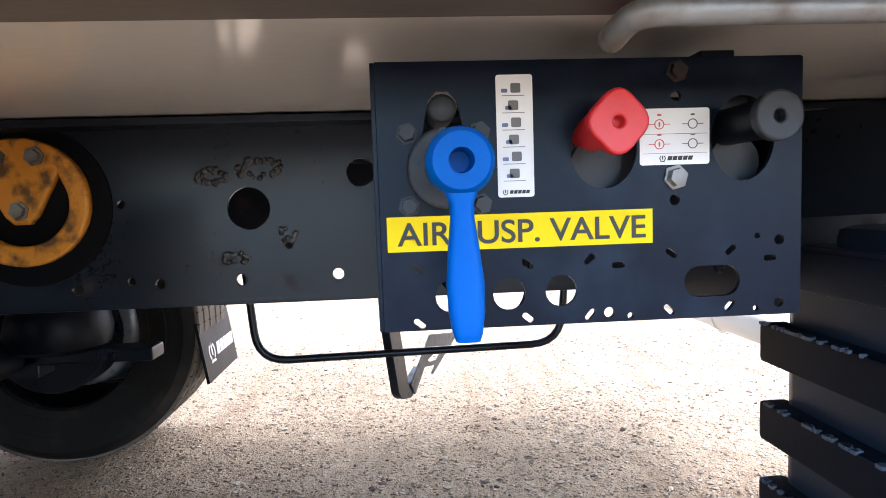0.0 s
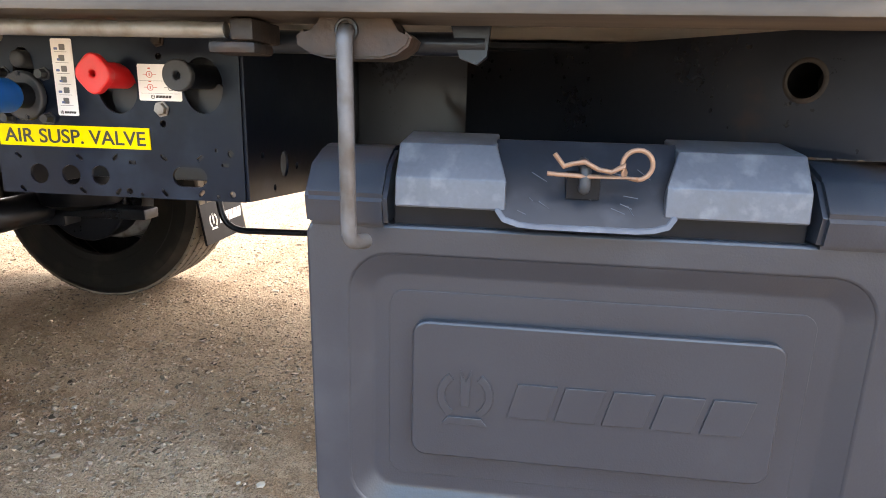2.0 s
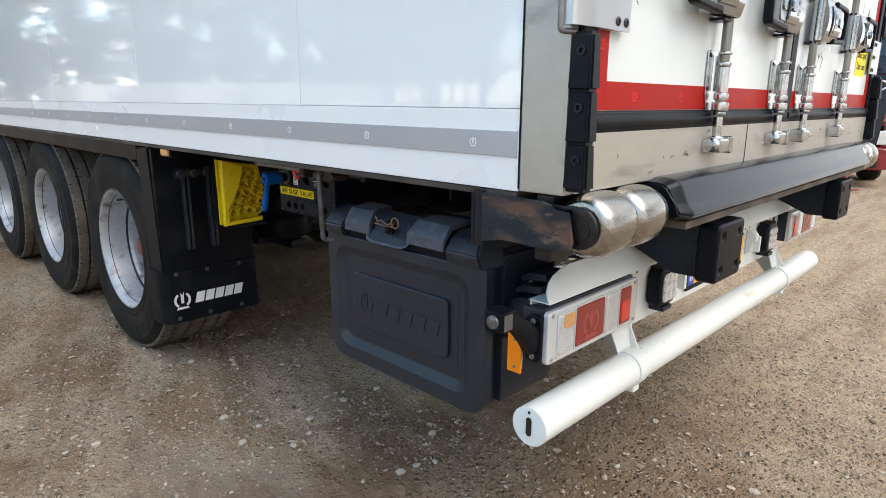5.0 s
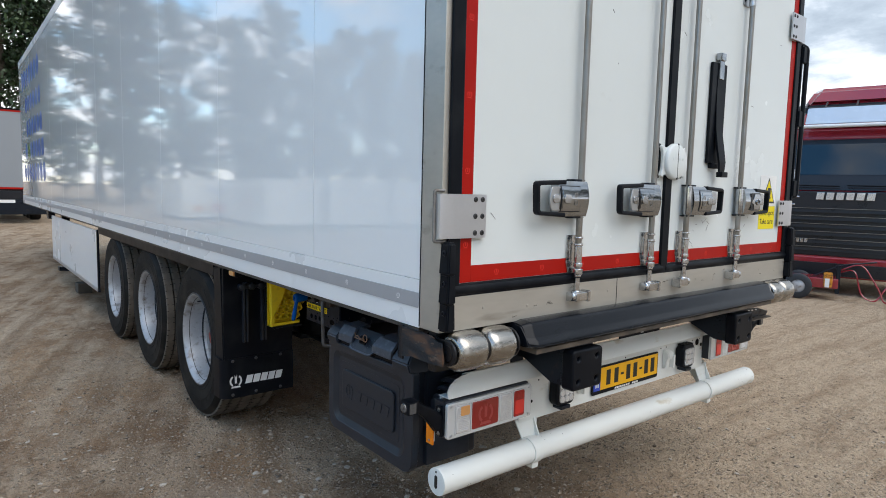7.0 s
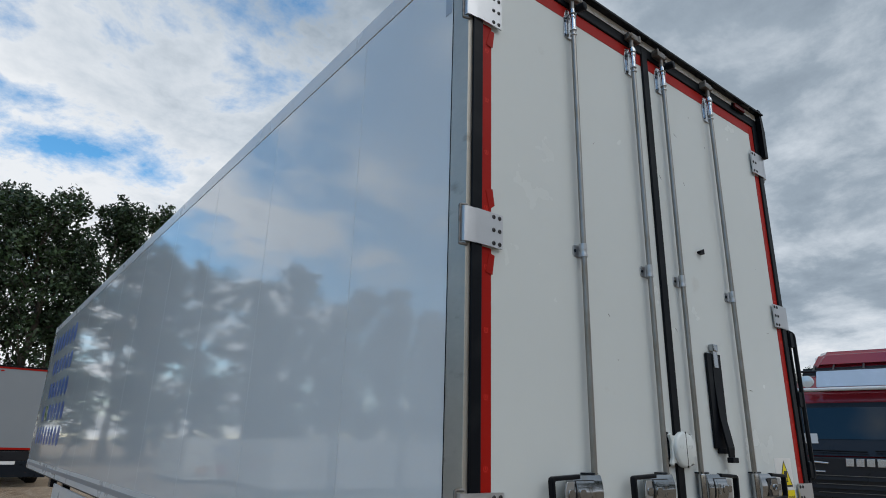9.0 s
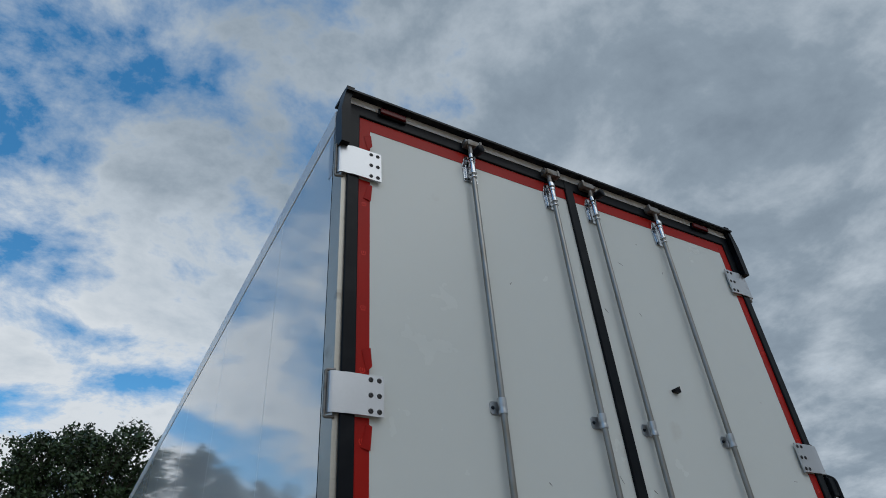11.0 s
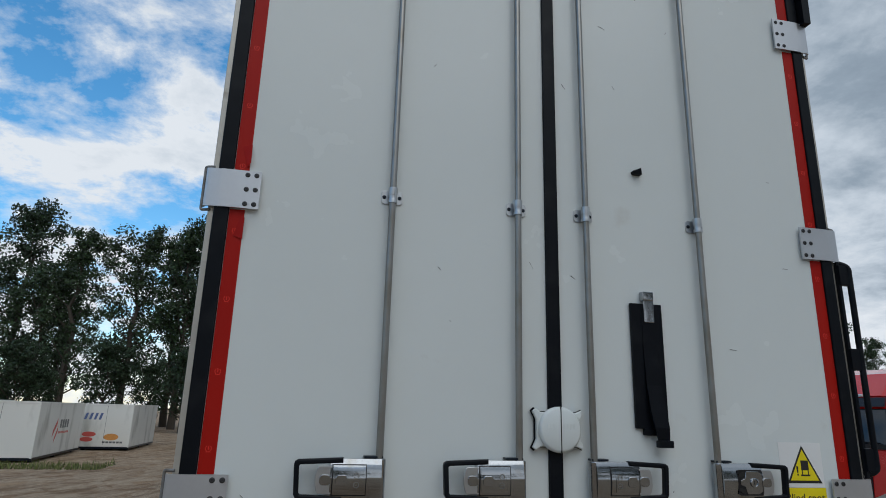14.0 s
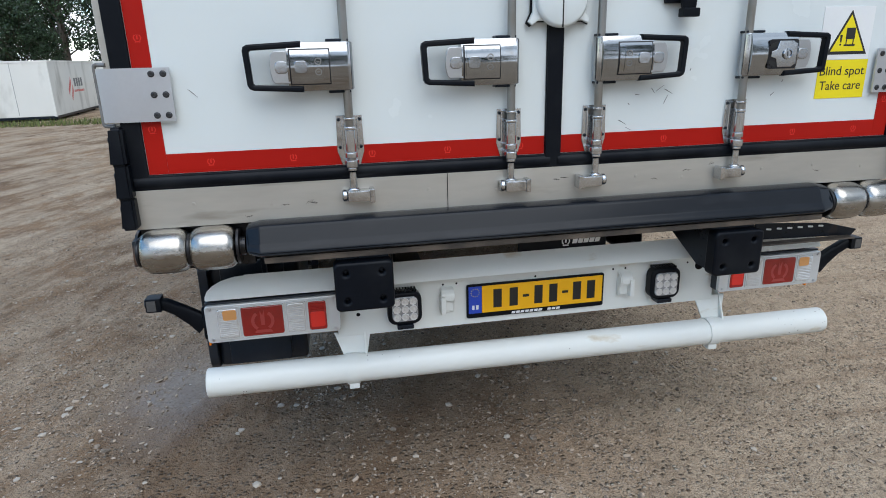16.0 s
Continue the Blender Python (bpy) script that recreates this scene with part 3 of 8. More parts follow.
def crown(cx, cy, s):
    """A plain emblem: a broken ring with three spikes and a foot bar."""
    out = []
    for a0, a1 in ((125, 235), (-55, 55)):
        arc = [(cx + s * math.cos(radians(a0 + (a1 - a0) * i / 8)), cy + s * math.sin(radians(a0 + (a1 - a0) * i / 8))) for i in range(9)]
        inn = [(cx + 0.72 * (x - cx), cy + 0.72 * (y - cy)) for x, y in arc]
        out.append(arc + inn[::-1])
    out.append([(cx - 0.16 * s, cy - 0.4 * s), (cx + 0.16 * s, cy - 0.4 * s), (cx + 0.2 * s, cy + s), (cx, cy + 0.55 * s), (cx - 0.2 * s, cy + s)])
    out.append([(cx - 0.8 * s, cy - 1.12 * s), (cx + 0.8 * s, cy - 1.12 * s), (cx + 0.6 * s, cy - 0.84 * s), (cx - 0.6 * s, cy - 0.84 * s)])
    return out


def marque(x, y, w, h):
    """A plain maker's mark: the emblem and five leaning bars."""
    s = h * 0.62
    out = crown(x + s, y + h * 0.5, s)
    x0, step = x + 2.5 * s, (w - 2.5 * s) / 5
    return out + [slant(x0 + i * step, step * 0.84, h * 0.8, 0.26, y + h * 0.08) for i in range(5)]


def bolt(parent, at, axis, r, material, name="bolt", h=None):
    bm = B()
    lathe(bm, [(0, r * 1.35), (r * 0.25, r * 1.35), (r * 0.25, r), (h or r * 0.8, r * 0.92), (h or r * 0.8, 0)], (0, 0, 0), axis, 6 if r > 0.004 else 10)
    ob = part(name, bm, material, parent, sharp=30)
    ob.location = at
    return ob


def studs(first, spots):
    for p in spots:
        again(first, Matrix.Translation(p))

# ---- ground ----
LENGTH = 14.1


def ground_height(x, y):
    # a churned ridge of mud beside the rear corner
    off = (y - 0.74 + 0.30 * (x + 1.15)) / 0.10
    ridge = math.exp(-off * off - ((x + 0.95) / 0.42) ** 2)
    near = max(0.0, 1 - max(abs(x) / 14, abs(y - 3) / 16))
    return near * (0.018 * noise.noise((x * 0.9, y * 0.5, 1.0)) + 0.010 * noise.noise((x * 3.1, y * 2.3, 4.0)) + 0.006 * noise.noise((x * 9, y * 9, 7.0)) + 0.0035 * noise.noise((x * 23, y * 23, 2.0)) + ridge * 0.032 * (0.7 + noise.noise((x * 14, y * 14, 5.0)))) - 0.026


def make_ground():
    def line(lo, hi, fine_lo, fine_hi, step):
        mid = np.arange(fine_lo, fine_hi + 1e-6, step)
        out = [fine_hi + step * 1.12 ** k * 2 for k in range(1, 80) if fine_hi + step * 1.35 ** k * 2 < hi]
        inn = [fine_lo - step * 1.12 ** k * 2 for k in range(1, 80) if fine_lo - step * 1.35 ** k * 2 > lo]
        return [lo] + inn[::-1] + list(mid) + out + [hi]

    xs, ys = line(-600, 600, -3.6, 3.4, 0.035), line(-400, 900, -2.2, 4.4, 0.035)
    vs = [(x, y, ground_height(x, y)) for y in ys for x in xs]
    w = len(xs)
    fs = [(j * w + i, j * w + i + 1, (j + 1) * w + i + 1, (j + 1) * w + i) for j in range(len(ys) - 1) for i in range(w - 1)]
    me = bpy.data.meshes.new("ground")
    me.from_pydata(vs, [], fs)
    return tagged(wrap("ground", me, DIRT, sharp=180), "grey-brown stony dirt yard with wheel tracks", "ground", kind="structure")


GROUND = make_ground()

# ---- the trailer ----
TR = thing("refrigerated_trailer", (0, 0, 0), "white three-axle refrigerated box trailer on black chassis, parked on dirt", "trailer")

# body: core, underside, side wall panels with joints, lower and upper rails
BODY = part("body", box(B(), (-1.285, 0.10, 1.112), (1.285, LENGTH, 3.90)), RAIL, TR)
part("underside", box(B(), (-1.24, 0.12, 1.096), (1.24, LENGTH - 0.05, 1.110)), FLOORUN, BODY, "cream painted underside with dirt streaks")
seams = [0.113, 0.90] + [2.10 + 1.24 * i for i in range(10)]
seams = [s for s in seams if s < LENGTH - 0.3] + [LENGTH]
for sx in (-1, 1):
    for a, b in zip(seams, seams[1:]):
        part("side_panel", box(B(), (min(sx * 1.284, sx * 1.3), a + 0.0012, 1.235), (max(sx * 1.284, sx * 1.3), b - 0.0012, 3.825), 0.0018, 2), WALL, BODY)
    lo = lambda x0, x1: (min(sx * x0, sx * x1), max(sx * x0, sx * x1))
    x0, x1 = lo(1.24, 1.303)
    part("lower_rail", box(B(), (x0, 0.113, 1.068), (x1, LENGTH, 1.234), 0.004), RAIL, BODY)
    x0, x1 = lo(1.30, 1.3065)
    part("mounting_strip", box(B(), (x0, 0.118, 1.138), (x1, LENGTH - 0.02, 1.190), 0.001), STRIP, BODY, "grey patterned mounting strip")
    x0, x1 = lo(1.25, 1.304)
    part("roof_rail", box(B(), (x0, 0.113, 3.828), (x1, LENGTH, 3.945), 0.006), RAIL, BODY)
    x0, x1 = lo(1.205, 1.298)
    part("edge_profile", box(B(), (x0, 0.12, 1.052), (x1, LENGTH - 0.02, 1.0665), 0.004), DIRTY, BODY, "dirty steel edge under the wall")
part("roof", box(B(), (-1.27, 0.05, 3.90), (1.27, LENGTH, 3.952), 0.01), RAIL, BODY)
# small pale marks along the strip
for i in range(12):
    wrap("strip_mark", bars(crown(0, 0, 0.0095), side(-1.3066, 0.235 + 0.36 * i, 1.165)), STICKER, BODY)
# a repaired patch near the roof corner
part("wall_patch", box(B(), (-1.3016, 0.125, 3.55), (-1.2995, 0.17, 3.80)), STRIP, BODY)

# decals near the front: five rows of blue ovals
for row, (z, h, n) in enumerate(((1.69, 0.32, 8), (2.10, 0.30, 7), (2.52, 0.32, 6), (2.97, 0.30, 6), (3.46, 0.35, 7))):
    for i in range(n):
        y = 10.35 + 0.12 * row + i * 0.43
        if y < LENGTH - 0.15:
            sheet("decal", [ring2(0, 0, 0.15, 20, h / 2)], 0.0012, side(-1.3005, y, z), DECALG if (row == 1 and i == 5) else DECAL, BODY)

# rear frame
FRAME = part("rear_frame", box(B(), (-1.28, -0.008, 1.073), (1.28, 0.10, 1.190), 0.004), INOX, TR, "stained stainless rear sill")
for sx in (-1, 1):
    a, b = sorted((sx * 1.245, sx * 1.3035))
    part("post", box(B(), (a, 0.004, 1.070), (b, 0.111, 3.90), 0.005), INOX, FRAME, "stainless corner post")
    a, b = sorted((sx * 1.3022, sx * 1.3040))
    part("joint_strip", box(B(), (a, 0.1112, 1.075), (b, 0.1142, 3.83)), RUBBER, FRAME)
bm = B()
for x in (-1.12, -0.9, -0.62, -0.42, -0.2, 0.28, 0.45, 0.75, 0.95, 1.15):
    lathe(bm, [(0, 0.0055), (0.0015, 0.005), (0.0022, 0)], (x, -0.008, 1.135 + 0.01 * math.sin(x * 9)), (0, -1, 0), 10)
tagged(part("sill_rivets", bm, INOX, FRAME), kind="stuff")
bm = B()
rs = random.Random(8)
for i in range(11):
    x, z = rs.uniform(-1.2, 1.2), rs.uniform(1.085, 1.18)
    for k in range(3):
        a, w_, l_ = rs.uniform(-0.5, 0.5) if i % 4 else 0.8, rs.uniform(0.0004, 0.0010), rs.uniform(0.004, 0.016)
        c, s = math.cos(a), math.sin(a)
        prism(bm, [(x + k * 0.006 + u * c - v * s, -0.0078, z + u * s + v * c) for u, v in ((-l_, 0), (0, -w_), (l_, 0), (0, w_))], (0, -0.0007, 0))
tagged(part("sill_scratches", bm, CAST, FRAME), kind="stuff")
part("sill_joint", box(B(), (-0.3605, -0.0095, 1.076), (-0.3585, -0.006, 1.188)), RUBBER, FRAME)
part("header", box(B(), (-1.285, -0.012, 3.885), (1.285, 0.10, 3.928), 0.004), RAIL, FRAME)
bm = B()
prism(bm, [(-1.31, -0.055, 3.918), (-1.31, -0.055, 3.930), (-1.31, -0.02, 3.956), (-1.31, 0.11, 3.962), (-1.31, 0.11, 3.953), (-1.31, -0.01, 3.9285)], (2.62, 0, 0))
part("rain_gutter", bm, RUBBER, FRAME, "black rubber rain gutter")
for sx in (-1, 1):
    bm = B()
    pts = [(sx * 1.325, z) for z in (3.60,)] + [(sx * 1.330, 3.80), (sx * 1.308, 3.958), (sx * 1.27, 3.958), (sx * 1.288, 3.87), (sx * 1.288, 3.60)]
    prism(bm, [(x, -0.042, z) for x, z in pts], (0, 0.075, 0))
    part("corner_cover", bm, RUBBER, FRAME, "black rubber corner cover")
    # three overlapping rubber blocks, each wider towards its foot
    for z0, z1 in ((1.082, 1.176), (1.170, 1.272), (1.266, 1.372)):
        bm = B()
        block(bm, [(sx * 1.272, -0.046, z0), (sx * 1.315, -0.050, z0), (sx * 1.315, 0.003, z0), (sx * 1.272, 0.003, z0)][::sx], [(sx * 1.272, -0.041, z1), (sx * 1.307, -0.044, z1), (sx * 1.307, 0.003, z1), (sx * 1.272, 0.003, z1)][::sx], 0.007)
        part("corner_buffer", bm, RUBBER, FRAME, "thick black rubber corner buffer")
        bm = B()
        lathe(bm, [(0, 0.009), (0.003, 0.009), (0.003, 0.005), (-0.004, 0.004), (-0.004, 0)], (sx * 1.3105, -0.024, z1 - 0.034), (sx, 0, 0), 12)
        part("buffer_bolt", bm, STEEL, FRAME)
    a, b = (-1.135, -1.005) if sx < 0 else (0.965, 1.095)
    part("marker_lamp_base", box(B(), (a - 0.006, -0.022, 3.866), (b + 0.006, -0.011, 3.906), 0.003), RUBBER, FRAME)
    part("marker_lamp", box(B(), (a, -0.034, 3.871), (b, -0.021, 3.901), 0.005), DARKRED, FRAME, "dark red marker lamp")

# doors
POLES = (-0.652, -0.160, 0.123, 0.624)


def door(x0, x1, sealed, taped, sx):
    """One leaf: white panel, rubber seal, red edge tape. x0 to x1 outside, sealed and taped give the inner edges."""
    d = part("door", box(B(), (x0 + 0.004, 0.0005, 1.194), (x1 - 0.004, 0.085, 3.882), 0.003), DOOR, TR, "white closed rear door leaf with scuffs")
    lo, hi = min(x0, x1), max(x0, x1)
    left_in, right_in = sealed
    # seal ring, slightly bulged
    loops = [[(lo, 1.188), (hi, 1.188), (hi, 3.888), (lo, 3.888)], [(left_in, 1.2315), (right_in, 1.2315), (right_in, 3.824), (left_in, 3.824)]]
    sheet("door_seal", loops, 0.014, rear(0, 0.004, 0), RUBBER, d, "black rubber door seal", bevel=0.005)
    bm = B()
    prism(bm, [(lo + 0.012, 0.002 - 0.0185 * math.cos(radians(k)), 1.2095 + 0.021 * math.sin(radians(k))) for k in range(-80, 81, 20)], (hi - lo - 0.024, 0, 0))
    part("seal_bead", bm, RUBBER, d, "bulging black rubber seal bead", sharp=60)
    # red tape on the outer edge, top and bottom, in lengths
    t = 0.0012
    outer_a, outer_b = taped
    for i, (a, b) in enumerate(((1.2325, 1.383), (1.527, 2.418), (2.564, 3.447), (3.612, 3.822))):
        m = B()
        box(m, (min(outer_a, outer_b), -t, a), (max(outer_a, outer_b), 0.0007, b))
        part("tape", m, REDTAPE, d)
    inner = right_in if sx < 0 else left_in
    edges = sorted((outer_b, inner))
    for a, b in ((1.2325, 1.289), (3.753, 3.822)):
        part("tape", box(B(), (edges[0] + 0.0005, -t, a), (edges[1] - 0.0005, 0.0007, b)), REDTAPE, d)
    spots = [((outer_a + outer_b) / 2, 1.36 + i * 0.245) for i in range(10)] + [(edges[0] + 0.12 + i * (edges[1] - edges[0] - 0.2) / 4, 1.262) for i in range(5)]
    for x, z in spots:
        wrap("tape_mark", bars(crown(0, 0, 0.0105), rear(x, -t, z), 0.0004), TAPEMARK, d)
    # loose tape ends curled beside the hinges
    if sx < 0:
        for z, s in ((2.58, 1), (2.40, -1), (3.63, 1), (3.43, -1)):
            m = B()
            prism(m, [(outer_a * 0.2 + outer_b * 0.8, -0.002, z), (outer_b + 0.004, -0.016, z + s * 0.015), (outer_b + 0.002, -0.006, z + s * 0.09), (outer_b - 0.03, -0.002, z + s * 0.08)], (0, -0.0012, 0))
            part("peeling_tape", m, REDTAPE, d, "peeling red tape end")
    return d


DOOR_L = door(-1.2825, -0.0125, (-1.2295, -0.041), (-1.2285, -1.1765), -1)
DOOR_R = door(-0.0105, 1.2825, (0.0125, 1.2305), (1.2295, 1.1775), 1)


part("joint_lip", box(B(), (-0.0395, -0.0128, 1.192), (0.0110, -0.0092, 3.884), 0.0012), RUBBER, DOOR_R, "black rubber lip over the middle joint")


def hinge(d, sx, z0, z1):
    zc, h = (z0 + z1) / 2, z1 - z0
    bm = B()
    pts = [(1.130, -0.0115), (1.130, -0.0185), (1.264, -0.0185), (1.274, -0.0145), (1.308, -0.0145), (1.320, -0.008), (1.323, 0.010), (1.316, 0.010), (1.313, -0.003), (1.305, -0.0085), (1.272, -0.0105), (1.262, -0.0115)]
    prism(bm, [(sx * x, y, z0) for x, y in pts], (0, 0, h))
    hg = part("hinge", bm, ALU, d, "folded aluminium hinge plate with six screws", sharp=20)
    bm = B()
    tube(bm, bend([(sx * 1.296, 0.002, z0 - 0.010), (sx * 1.328, 0.012, z0 - 0.010), (sx * 1.328, 0.012, z1 + 0.010), (sx * 1.296, 0.002, z1 + 0.010)], 0.008), 0.0055, 8)
    part("hinge_pin", bm, GALV, hg)
    bm = B()
    lathe(bm, [(0, 0.0092), (0.0016, 0.0088), (0.0030, 0.0066), (0.0030, 0.0042), (0.0006, 0.0036), (0.0006, 0)], (0, 0, 0), (0, -1, 0), 14)
    first = part("screw", bm, SCREWST, hg, "dark socket-head screw", sharp=30)
    first.location = (sx * 1.178, -0.0185, zc)
    studs(first, [(sx * x, -0.0185, zc + k * h * 0.385) for x in (1.178, 1.147) for k in (-1, 0, 1) if not (x == 1.178 and k == 0)])
    return hg


for d, sx in ((DOOR_L, -1), (DOOR_R, 1)):
    for z0, z1 in ((1.383, 1.527), (2.420, 2.562), (3.450, 3.610)):
        hinge(d, sx, z0, z1)


def lock_bar(d, x, sx, stop):
    """A locking bar with its middle guide, lower and upper bearings, cams and keepers. sx: the way the keepers open."""
    bar = part("lock_bar", lathe(B(), [(0, 0), (0, 0.0125), (2.57, 0.0125), (2.57, 0)], (x, -0.030, 1.235), (0, 0, 1), 20), PIPE, d, "dull stainless locking bar")
    # middle guide
    sheet("bar_guide", [rrect(0.080, 0.052, 0.012, 4)], 0.004, rear(x, -0.0008, 2.517), CLASPST, bar, bevel=0.001)
    bm = B()
    lathe(bm, [(0, 0.013), (0, 0.0175), (0.013, 0.0175), (0.015, 0.0155), (0.029, 0.0155), (0.031, 0.0175), (0.060, 0.0175), (0.060, 0.013)], (x, -0.028, 2.487), (0, 0, 1), 20)
    part("guide_collar", bm, CLASPST, bar)
    first = bolt(bar, (x - 0.029, -0.0048, 2.517), (0, -1, 0), 0.006, STEEL)
    studs(first, [(x + 0.029, -0.0048, 2.517)])
    # lower bearing: plate with flared foot, ribs, screws
    for z0, s in ((1.378, -1), (3.640, 1)):
        loop = [(-0.038, 0), (0.038, 0), (0.040, s * 0.105), (0.026, s * 0.150), (0.020, s * 0.166), (-0.020, s * 0.166), (-0.026, s * 0.150), (-0.040, s * 0.105)]
        sheet("bearing_plate", [loop], 0.004, rear(x, -0.0018, z0), BRIGHTST, bar, bevel=0.001)
        bm = B()
        for r0, a, b in ((0.0165, 0.004, 0.012), (0.0175, 0.030, 0.040), (0.0150, 0.040, 0.105), (0.0180, 0.105, 0.122), (0.0205, 0.128, 0.150), (0.0155, 0.150, 0.160)):
            rod(bm, (x, -0.031, z0 + s * a), (x, -0.031, z0 + s * b), r0, 18, 0.002)
        part("bearing_sleeve", bm, BRIGHTST, bar)
        bm = B()
        for sy in (-1, 1):
            box(bm, (x + sy * 0.024 - 0.003, -0.012, min(z0 + s * 0.012, z0 + s * 0.10)), (x + sy * 0.024 + 0.003, -0.005, max(z0 + s * 0.012, z0 + s * 0.10)), 0.002)
        part("bearing_rib", bm, BRIGHTST, bar)
        first = bolt(bar, (x - 0.031, -0.0058, z0 + s * 0.012), (0, -1, 0), 0.0042, STEEL)
        studs(first, [(x + 0.031, -0.0058, z0 + s * 0.012), (x - 0.031, -0.0058, z0 + s * 0.093), (x + 0.031, -0.0058, z0 + s * 0.093)])
    # cams and keepers at the sill and header, the latter darkened for its shadow
    for zc, s in ((1.143, -1), (3.872, 1)):
        bm = B()
        rod(bm, (x, -0.030, zc - s * 0.070), (x, -0.030, zc + s * 0.012), 0.0115, 16)
        rod(bm, (x, -0.030, zc - s * 0.022), (x, -0.030, zc + s * 0.018), 0.019, 16, 0.004)
        part("cam", bm, BRIGHTST if s < 0 else GALV, bar)
        bm = B()
        rod(bm, (x - sx * 0.036, -0.032, zc), (x - sx * 0.020, -0.032, zc), 0.0185, 12, 0.004)
        box(bm, (min(x - sx * 0.020, x + sx * 0.050), -0.050, zc - 0.020), (max(x - sx * 0.020, x + sx * 0.050), -0.012, zc + 0.016), 0.006)
        box(bm, (min(x + sx * 0.046, x + sx * 0.062), -0.054, zc - 0.024), (max(x + sx * 0.046, x + sx * 0.062), -0.012, zc + 0.020), 0.005)
        box(bm, (min(x - sx * 0.034, x + sx * 0.060), -0.030, zc - 0.020), (max(x - sx * 0.034, x + sx * 0.060), -0.0085, zc + 0.014), 0.003)
        part("keeper", bm, BRIGHTST if s < 0 else GALV, bar)
    if stop:
        bm = B()
        lathe(bm, [(0, 0.012), (0.010, 0.012), (0.012, 0.022), (0.050, 0.022), (0.054, 0.018), (0.054, 0)], (x + 0.012, -0.045, 3.800), (0.15, -1, -0.1), 18)
        part("rubber_stop", bm, RUBBER, bar, "round black rubber door stop")
    return bar


def handle(d, x, sx, key):
    """A folding lever beside its bar: bowed pressed housing, cover, clasp, and a black grip loop; sx: the way it reaches."""
    zc = 1.518
    u = lambda a: x + sx * a
    flip = lambda pts: [(sx * a, b) for a, b in pts][::sx]
    # pressed housing, its front bowed about the long axis
    def bowed(a0, a1, h, front, bow, depth, bevel):
        bm = B()
        ring = [(front + bow * (i / 6) ** 2, zc + h * i / 6) for i in range(-6, 7)]
        x0, x1 = sorted((u(a0), u(a1)))
        prism(bm, [(x0, y, z) for y, z in ring] + [(x0, front + depth, zc + h), (x0, front + depth, zc - h)], (x1 - x0, 0, 0))
        bmesh.ops.bevel(bm, geom=[e for e in bm.edges if e.calc_face_angle(0) > 0.8], offset=bevel, segments=3, affect="EDGES", clamp_overlap=True)
        return bm

    hub = part("handle_housing", bowed(-0.006, 0.160, 0.065, -0.0665, 0.013, 0.046, 0.006), CHROME, d, "polished stainless lever housing")
    if key:
        sheet("mechanism_well", [rrect(0.104, 0.090, 0.008, 4)], 0.0016, rear(u(0.103), -0.0652, zc), SCAR, hub, "dark open mechanism well")
        sheet("mechanism_plate", [flip([(0.085, -0.040), (0.134, -0.040), (0.150, -0.030), (0.150, 0.030), (0.134, 0.040), (0.085, 0.040), (0.078, 0.014), (0.060, 0.008), (0.060, -0.008), (0.078, -0.014)])], 0.004, rear(x, -0.0664, zc), CHROME, hub, bevel=0.0012)
        bm = B()
        lathe(bm, [(0, 0.017), (0.005, 0.0165), (0.006, 0.013), (0.002, 0.0125), (0.002, 0)], (u(0.116), -0.0700, zc), (0, -1, 0), 24)
        lock = part("lock_cylinder", bm, CHROME, hub, "round key lock")
        part("key_slot", box(B(), (u(0.116) - 0.0015, -0.0728, zc - 0.007), (u(0.116) + 0.0015, -0.0715, zc + 0.007)), BLACKTXT, lock)
        for k in (-0.028, 0.028):
            sheet("slot", [slot2(0, 0, 0.030, 0.013, 20 * (1 if k > 0 else -1) * sx)], 0.0008, rear(u(0.070), -0.0668, zc + k), BLACKTXT, hub)
    else:
        # a darker plate under the cover paints the shade of its gap
        part("cover_gap", bowed(0.043, 0.155, 0.0485, -0.0688, 0.0083, 0.008, 0.0014), SCAR, hub, "dark plate for the shade in the gap round the cover")
        part("cover_plate", bowed(0.046, 0.151, 0.045, -0.0705, 0.0075, 0.010, 0.0016), CHROME, hub)
        part("cover_field", bowed(0.062, 0.147, 0.037, -0.0722, 0.0052, 0.006, 0.0010), CHROME, hub)
        sheet("push_catch", [rrect(0.036, 0.034, 0.010, 5)], 0.0046, rear(u(0.124), -0.0712, zc), CHROME, hub, bevel=0.0018)
        for v in (-0.014, 0.014):
            wrap("stamped_mark", bars([ring2(0, v, 0.0095, 14), ring2(0, v, 0.0072, 14), slot2(0, v, 0.009, 0.002)], rear(u(0.076), -0.0722, zc)), PIPE, hub)
    # clasp with its button, outer edge bowed
    clasp = sheet("clasp", [flip([(0.150, -0.044), (0.196, -0.043), (0.203, -0.034), (0.2075, -0.012), (0.2075, 0.012), (0.203, 0.034), (0.196, 0.043), (0.150, 0.044)])], 0.006, rear(x, -0.056, zc), CLASPST, hub, "satin clasp plate", bevel=0.002)
    sheet("clasp_button", [rrect(0.036, 0.033, 0.012, 5)], 0.0045, rear(u(0.176), -0.0618, zc), CHROME, clasp, bevel=0.0018)
    lp = [(0.120, -0.068), (0.256, -0.060), (0.267, -0.055), (0.272, -0.045), (0.277, 0.046), (0.274, 0.056), (0.264, 0.062), (0.120, 0.069), (0.120, 0.052), (0.256, 0.046), (0.260, 0.041), (0.256, -0.040), (0.251, -0.045), (0.120, -0.051)]
    sheet("grip", [flip(lp)], 0.026, rear(x, -0.036, zc), RUBBER, hub, "black rubber-coated grip loop", bevel=0.005)
    bm = B()
